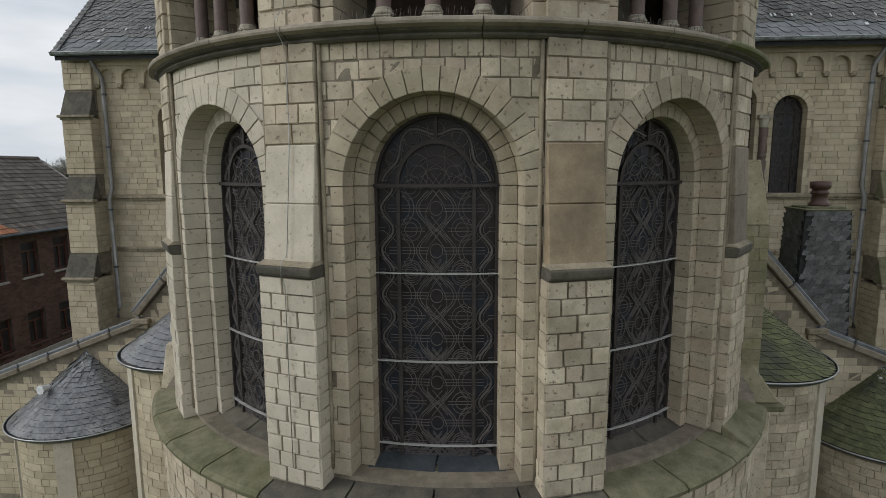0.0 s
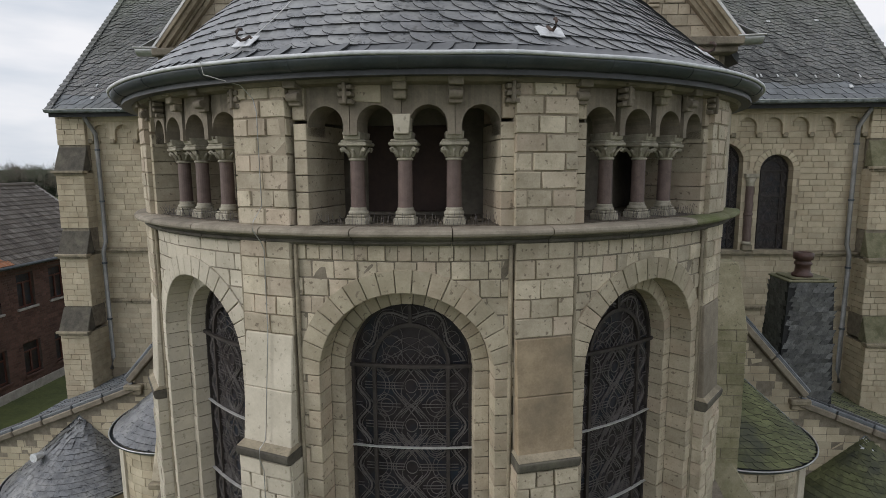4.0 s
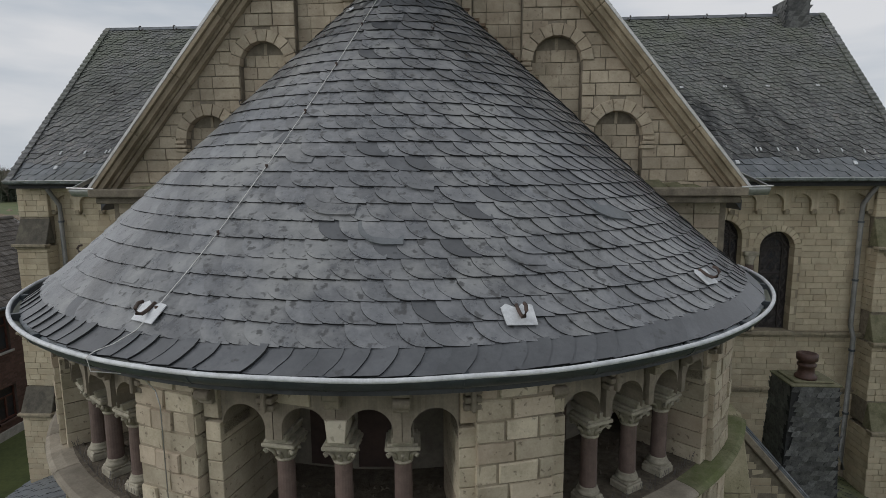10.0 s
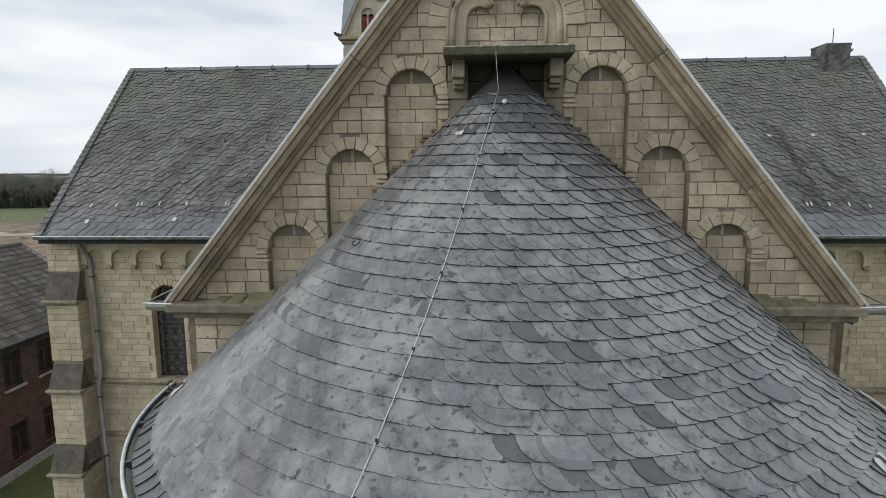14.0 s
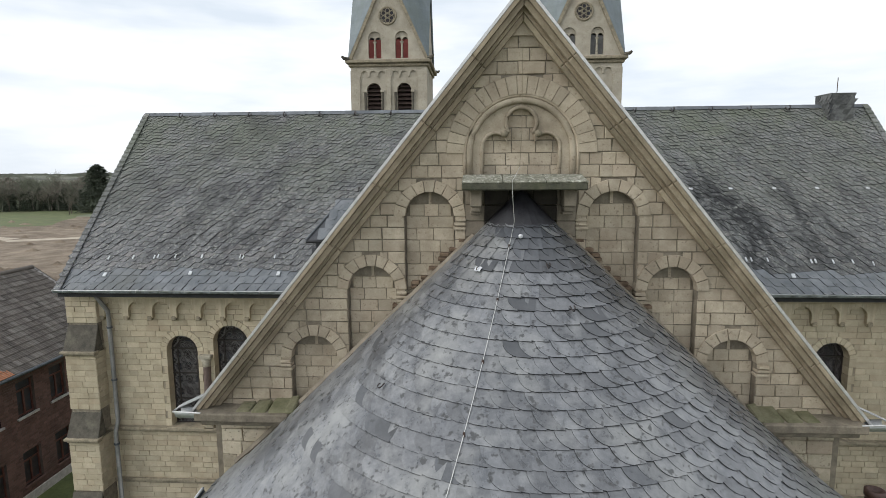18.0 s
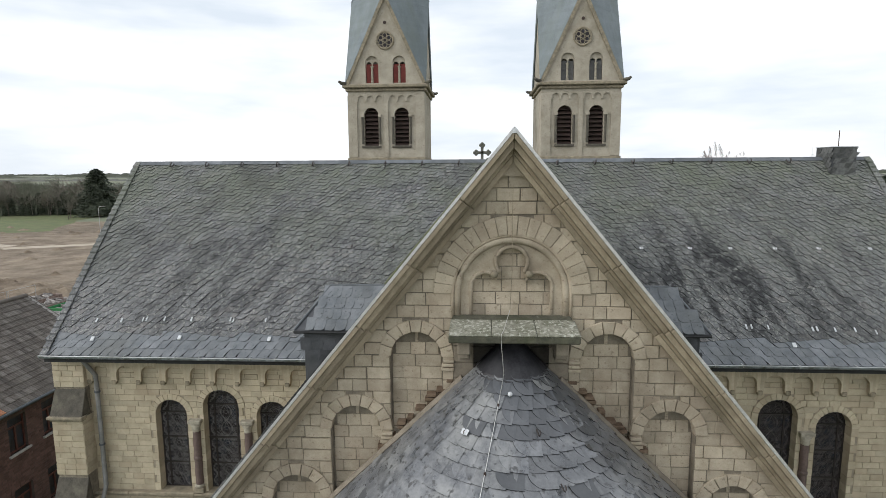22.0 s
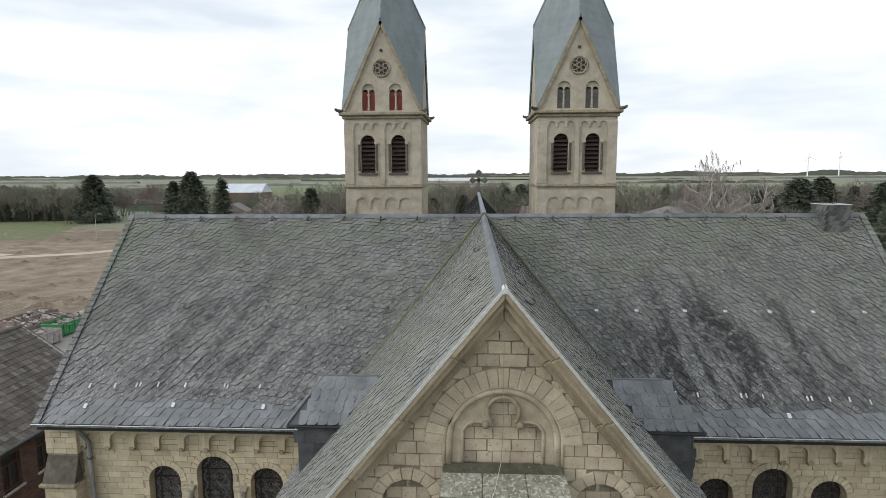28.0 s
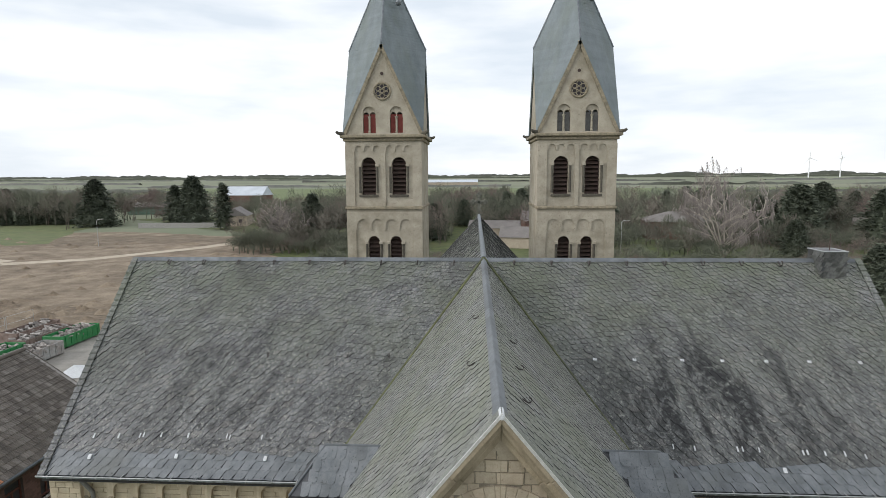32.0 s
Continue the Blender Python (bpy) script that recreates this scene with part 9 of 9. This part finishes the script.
def weeping_birch(seed, height):
    """Several pale stems that fork and arch over, with thin hanging twigs."""
    r_ = random.Random(seed)
    t = tagged(base("birch_tree"), "leafless weeping birch with pale forked stems", "tree")
    limbs, twigs = [], []

    def bough(p, d, length, rad, lev):
        pts = [p]
        for i in range(5):
            d = (d + Vector((r_.uniform(-.16, .16), r_.uniform(-.16, .16), -.05 if lev < 2 else .04))).normalized()
            pts.append(pts[-1] + d * length / 5)
        limbs.append(tube(pts, rad, 5, taper=rad * .4))
        if lev:
            for i in range(1, 6):
                for _ in range(2 if lev == 2 and i > 2 else 1):
                    az = r_.uniform(0, 6.283)
                    side = Vector((math.cos(az), math.sin(az), r_.uniform(0, .6)))
                    bough(pts[i], (d * .8 + side * .9).normalized(), length * r_.uniform(.35, .6), rad * .45, lev - 1)
        else:
            for q in pts[1:]:
                for _ in range(9):
                    e = q + Vector((r_.uniform(-.6, .6), r_.uniform(-.6, .6), -r_.uniform(.5, 2.2)))
                    twigs.append(([q + Vector((-.026, 0, 0)), q + Vector((.026, 0, 0)), e], [(0, 1, 2)]))
    for a, lean in ((0, .08), (2.2, .26), (4.0, .34), (3.3, .55), (5.9, .6), (.5, 1.0)):
        bough(Vector((0, 0, 0)), Vector((math.cos(a) * lean, math.sin(a) * lean, 1)).normalized(), height * (.72 - lean * .2), .2, 2)
    piece("trunk", *joined(limbs), BARK_PALE, t, "pale forked stems and boughs")
    piece("crown", *joined(twigs), TWIG_BIRCH, t, kind="stuff")
    return t


birch = weeping_birch(3, 21)
set_at(birch, 56.2, 131, 1.0)
again(birch, -50, 150, .55, 50)
again(birch, -58, 158, .6, 130)
oak = [bare_tree("bare_tree", 10 + i, 11 + i, 1.05, BARK, "leafless winter tree with fine brown twigs") for i in range(3)]
set_at(oak[0], -44, 140, .8)
set_at(oak[1], -38, 150, .8)
set_at(oak[2], -150, 200, .9)
for _ in range(95):
    z = hr.random()
    if z < .3:
        x, y = hr.uniform(-62, -16), hr.uniform(138, 190)
    elif z < .7:
        x, y = hr.uniform(34, 160), hr.uniform(140, 240)
    else:
        x, y = hr.uniform(-220, -140), hr.uniform(190, 300)
    again(oak[hr.randrange(3)], x, y, hr.uniform(.5, .95), hr.uniform(0, 360))
for x, y in ((47, 128), (50, 134), (62, 129), (66, 134), (44, 138)):
    again(oak[hr.randrange(3)], x, y, hr.uniform(.5, .7), hr.uniform(0, 360))


def twig_clump(v, f, x, y, h, w, r_, n, fine):
    """A leafless crown: thin twigs fanning outwards in a rounded head over a few stems."""
    for _ in range(n):
        az, k, el = r_.uniform(0, 6.283), r_.random() ** .45, r_.uniform(-.75, 1.0)
        ce = math.sqrt(max(0.0, 1 - el * el))
        ox, oy, oz = math.cos(az) * ce, math.sin(az) * ce, el
        bx, by, bz = x + ox * k * w * .5, y + oy * k * w * .5, h * (.56 + oz * k * .36)
        ln = h * r_.uniform(.07, .17)
        ex, ey, ez = bx + ln * (ox * .6 + r_.uniform(-.5, .5)), by + ln * (oy * .6 + r_.uniform(-.5, .5)), bz + ln * (.45 + oz * .5 + r_.uniform(-.3, .3))
        s = max(fine, y * .0002) * r_.uniform(.5, 1.5)
        o = len(v)
        v += [(bx - s, by, bz - s), (bx + s, by, bz + s), (ex, ey, min(h * 1.04, max(.1, ez)))]
        f.append((o, o + 1, o + 2))
    for _ in range(3):
        s = fine * 1.8
        o = len(v)
        tx = x + r_.uniform(-.25, .25) * w
        v += [(x - s, y, 0), (x + s, y + s, 0), (tx, y, h * .85)]
        f.append((o, o + 1, o + 2))


def woodland(name, spots, mat, label, seed, n=46, fine=.05):
    r_ = random.Random(seed)
    v, f = [], []
    for x, y, h, w in spots:
        twig_clump(v, f, x, y, h, w, r_, n, fine)
    return tagged(piece(name, v, f, mat), label, "woodland", kind="stuff")


spots = []


def scatter(count, x0, x1, y0, y1, h0, h1, w0, w1):
    for _ in range(count):
        spots.append((hr.uniform(x0, x1), hr.uniform(y0, y1), hr.uniform(h0, h1), hr.uniform(w0, w1)))


scatter(150, -62, -14, 134, 150, 2.5, 6.5, 3, 6)
scatter(260, -66, -8, 150, 240, 6, 13, 5, 9)
scatter(260, 28, 130, 138, 175, 3, 8, 4, 7)
scatter(420, 34, 260, 170, 300, 7, 14, 5, 10)
scatter(260, -330, -140, 205, 300, 8, 15, 6, 11)
scatter(220, -14, 50, 175, 330, 7, 14, 6, 10)
scatter(240, 18, 120, 92, 142, 1.5, 5.5, 3, 6)
scatter(70, -34, -6, 100, 136, 1.5, 5, 3, 6)
scatter(160, -140, -60, 225, 330, 3, 9, 5, 9)
for _ in range(70):
    spots.append((hr.choice((hr.uniform(36, 200), hr.uniform(-64, -10), hr.uniform(-300, -150))), hr.uniform(170, 260), hr.uniform(12, 17), hr.uniform(7, 11)))
mixed = {0: [], 1: [], 2: []}
for q_ in spots:
    kk = noise.noise((q_[0] * .05, q_[1] * .05, 3.3)) + hr.uniform(-.28, .28)
    mixed[0 if kk < -.2 else (1 if kk < .06 else 2)].append(q_)
woodland("brown_scrub", mixed[1], TWIG, "brown leafless scrub and garden trees", 41, 340, .028)
woodland("reddish_scrub", mixed[0], TWIG_RED, "reddish brown leafless shrubs and trees", 43, 340, .028)
woodland("evergreen_scrub", mixed[2], TWIG_OLIVE, "grey green ivy-clad trees and evergreen shrubs", 44, 420, .045)
spots = []
scatter(260, -480, -150, 300, 420, 6, 12, 8, 16)
scatter(320, 100, 520, 300, 460, 6, 12, 8, 16)
woodland("distant_woodland", spots, WOODS_HAZED, "bands of distant leafless woodland", 42, 130, .09)
for x0, x1, y, k in ((-900, -300, 620, 5), (-560, 60, 840, 4), (260, 760, 560, 4), (120, 1200, 900, 5), (-1500, -700, 1150, 6), (-420, 500, 1350, 5), (700, 1700, 1400, 6), (-1900, -200, 1800, 6)):
    nx = int((x1 - x0) / 7)
    v, f = [], []
    for i in range(nx):
        x = x0 + (x1 - x0) * i / nx
        h = max(.2, k * (.65 + .9 * noise.noise((x * .008, y, 0)) + .5 * noise.noise((x * .05, y, 2))))
        v += [(x, y + 12 * noise.noise((x * .004, y, 5)), -.1), (x + 2, y + 3, h), (x, y + 14, -.1)]
    f = [(3 * i, 3 * i + 3, 3 * i + 4, 3 * i + 1) for i in range(nx - 1)] + [(3 * i + 1, 3 * i + 4, 3 * i + 5, 3 * i + 2) for i in range(nx - 1)]
    tagged(piece("far_hedgerow", v, f, WOODS_HAZED), "dark uneven hedgerow between far fields", "hedge", kind="stuff")
for y, k in ((2300, 8), (3500, 17)):
    pts = [(x, k * max(.15, .8 + 1.1 * noise.noise((x * .0035, y, 0)) + .5 * noise.noise((x * .03, y, 2)))) for x in np.linspace(-3900, 3900, 420)]
    v, f = [], []
    for x, h in pts:
        v += [(x, y, 0), (x, y, h), (x, y + 60, 0)]
    f = [(3 * i, 3 * i + 3, 3 * i + 4, 3 * i + 1) for i in range(len(pts) - 1)] + [(3 * i + 1, 3 * i + 4, 3 * i + 5, 3 * i + 2) for i in range(len(pts) - 1)]
    tagged(piece("horizon_woods", v, f, WOODS_HAZED), "low line of woods on the horizon", "woodland", kind="stuff")


# ---- far buildings, turbines ----
def far_house(x, y, rz, w, d, h, r_, wall, roof, label):
    b = tagged(base("village_house", x, y, 0, rz), label, "house", "village houses")
    box("wall", -w / 2, w / 2, -d / 2, d / 2, 0, h, wall, b, width=.03)
    v, f = prism([(-w / 2 - .4, h - .1), (w / 2 + .4, h - .1), (0, h + r_)], -d / 2 - .4, d / 2 + .4)
    piece("roof", v, f, roof, b)
    v, f = prism([(-w / 2, h), (w / 2, h), (0, h + r_ - .3)], -d / 2 - .02, -d / 2 + .2)
    piece("gable", v, f, wall, b)
    for xx in (-w * .25, w * .25):
        box("window", xx - .6, xx + .6, -d / 2 - .05, -d / 2 + .05, h * .35, h * .35 + 1.3, GLASS_DARK, b)
    return b


def hip_house(x, y, rz, w, d, h, r_, wall, roof, label):
    b = tagged(base("village_house", x, y, 0, rz), label, "house", "village houses")
    box("wall", -w / 2, w / 2, -d / 2, d / 2, 0, h, wall, b, width=.03)
    e = .5
    v = [(-w / 2 - e, -d / 2 - e, h), (w / 2 + e, -d / 2 - e, h), (w / 2 + e, d / 2 + e, h), (-w / 2 - e, d / 2 + e, h), (-w * .15, 0, h + r_), (w * .15, 0, h + r_)]
    piece("roof", v, [(0, 1, 5, 4), (1, 2, 5), (2, 3, 4, 5), (3, 0, 4), (3, 2, 1, 0)], roof, b)
    for k in range(4):
        xx = -w * .36 + w * .24 * k
        box("window", xx - .6, xx + .6, -d / 2 - .06, -d / 2 + .04, h * .5, h * .5 + 1.3, GLASS_DARK, b)
    return b


hip_house(60, 172, -8, 19, 12, 5.2, 2.6, WALL_BRICK_FAR, ROOF_FAR, "low brick house with a grey hipped roof")
far_house(-92, 214, 12, 9, 12, 4.0, 3.0, WALL_FAR, ROOF_FAR, "plastered house with a pale gable")
far_house(6, 175, 85, 8, 15, 3.0, 2.0, WALL_FAR, ROOF_FAR, "low outbuilding with a grey roof")
far_house(14, 150, 80, 8, 14, 3.0, 2.4, WALL_FAR, ROOF_FAR, "low outbuilding with a grey roof")
far_house(22, 190, 95, 9, 12, 4.0, 3.0, WALL_BRICK_FAR, ROOF_FAR, "brick village house with a grey roof")
far_house(108, 155, 60, 9, 14, 4.0, 3.0, WALL_FAR, TILE, "house among conifers with a brown roof")
far_house(-142, 345, 85, 15, 27, 7.0, 5.2, WALL_BRICK_FAR, SHED_WHITE, "long farm barn with a pale metal roof")
far_house(-205, 360, 80, 12, 40, 4.0, 2.4, WALL_FAR, ROOF_FAR, "long low grey farm shed")
far_house(-160, 278, 95, 12, 26, 3.8, 2.2, PAINT_TEAL, ROOF_FAR, "low green workshop shed among village trees")
far_house(-40, 900, 90, 30, 90, 6, 4, WALL_FAR, SHED_WHITE, "far farm hall with a white roof")
wall_b = tagged(base("garden_wall", -98, 203, 0, 4), "long pale garden wall", "wall", kind="structure")
box("masonry", -26, 6, 0, .3, 0, 1.9, SILL, wall_b)
for x in range(-26, 7, 4):
    box("pillar", x - .2, x + .2, -.06, .36, 0, 2.0, SILL, wall_b)


def turbine(x, y, rz):
    t = tagged(base("wind_turbine", x, y, 0, rz), "white three-bladed wind turbine on the horizon", "turbine", "wind turbines")
    piece("mast", *tube([(0, 0, 0), (0, 0, 62)], 2.0, 8, taper=1.0), WHITE, t)
    box("nacelle", -1.6, 1.6, -3, 5, 61, 64.5, WHITE, t, width=.4)
    for k in range(3):
        a = radians(90 + 120 * k + rz)
        d = Vector((math.cos(a), 0, math.sin(a)))
        piece("blade", *tube([Vector((0, -3.4, 62.6)), Vector((0, -3.4, 62.6)) + d * 10, Vector((0, -3.4, 62.6)) + d * 30], 1.1, 6, taper=.3), WHITE, t)


turbine(1085, 1900, 10)
turbine(1215, 1950, 40)
for x, y, h in ((35, 138, 7.5), (-104, 150, 7), (22, 146, 7.5)):
    lp = tagged(base("street_lamp", x, y, 0), "slim grey street lamp with a curved arm", "lamp", "street lamps")
    piece("pole", *tube([(0, 0, 0), (0, 0, h), (.4, 0, h + .4), (1.3, 0, h + .5)], .07, 6), ZINC, lp)
    box("head", 1.0, 1.9, -.15, .15, h + .42, h + .56, SILL, lp, width=.03)
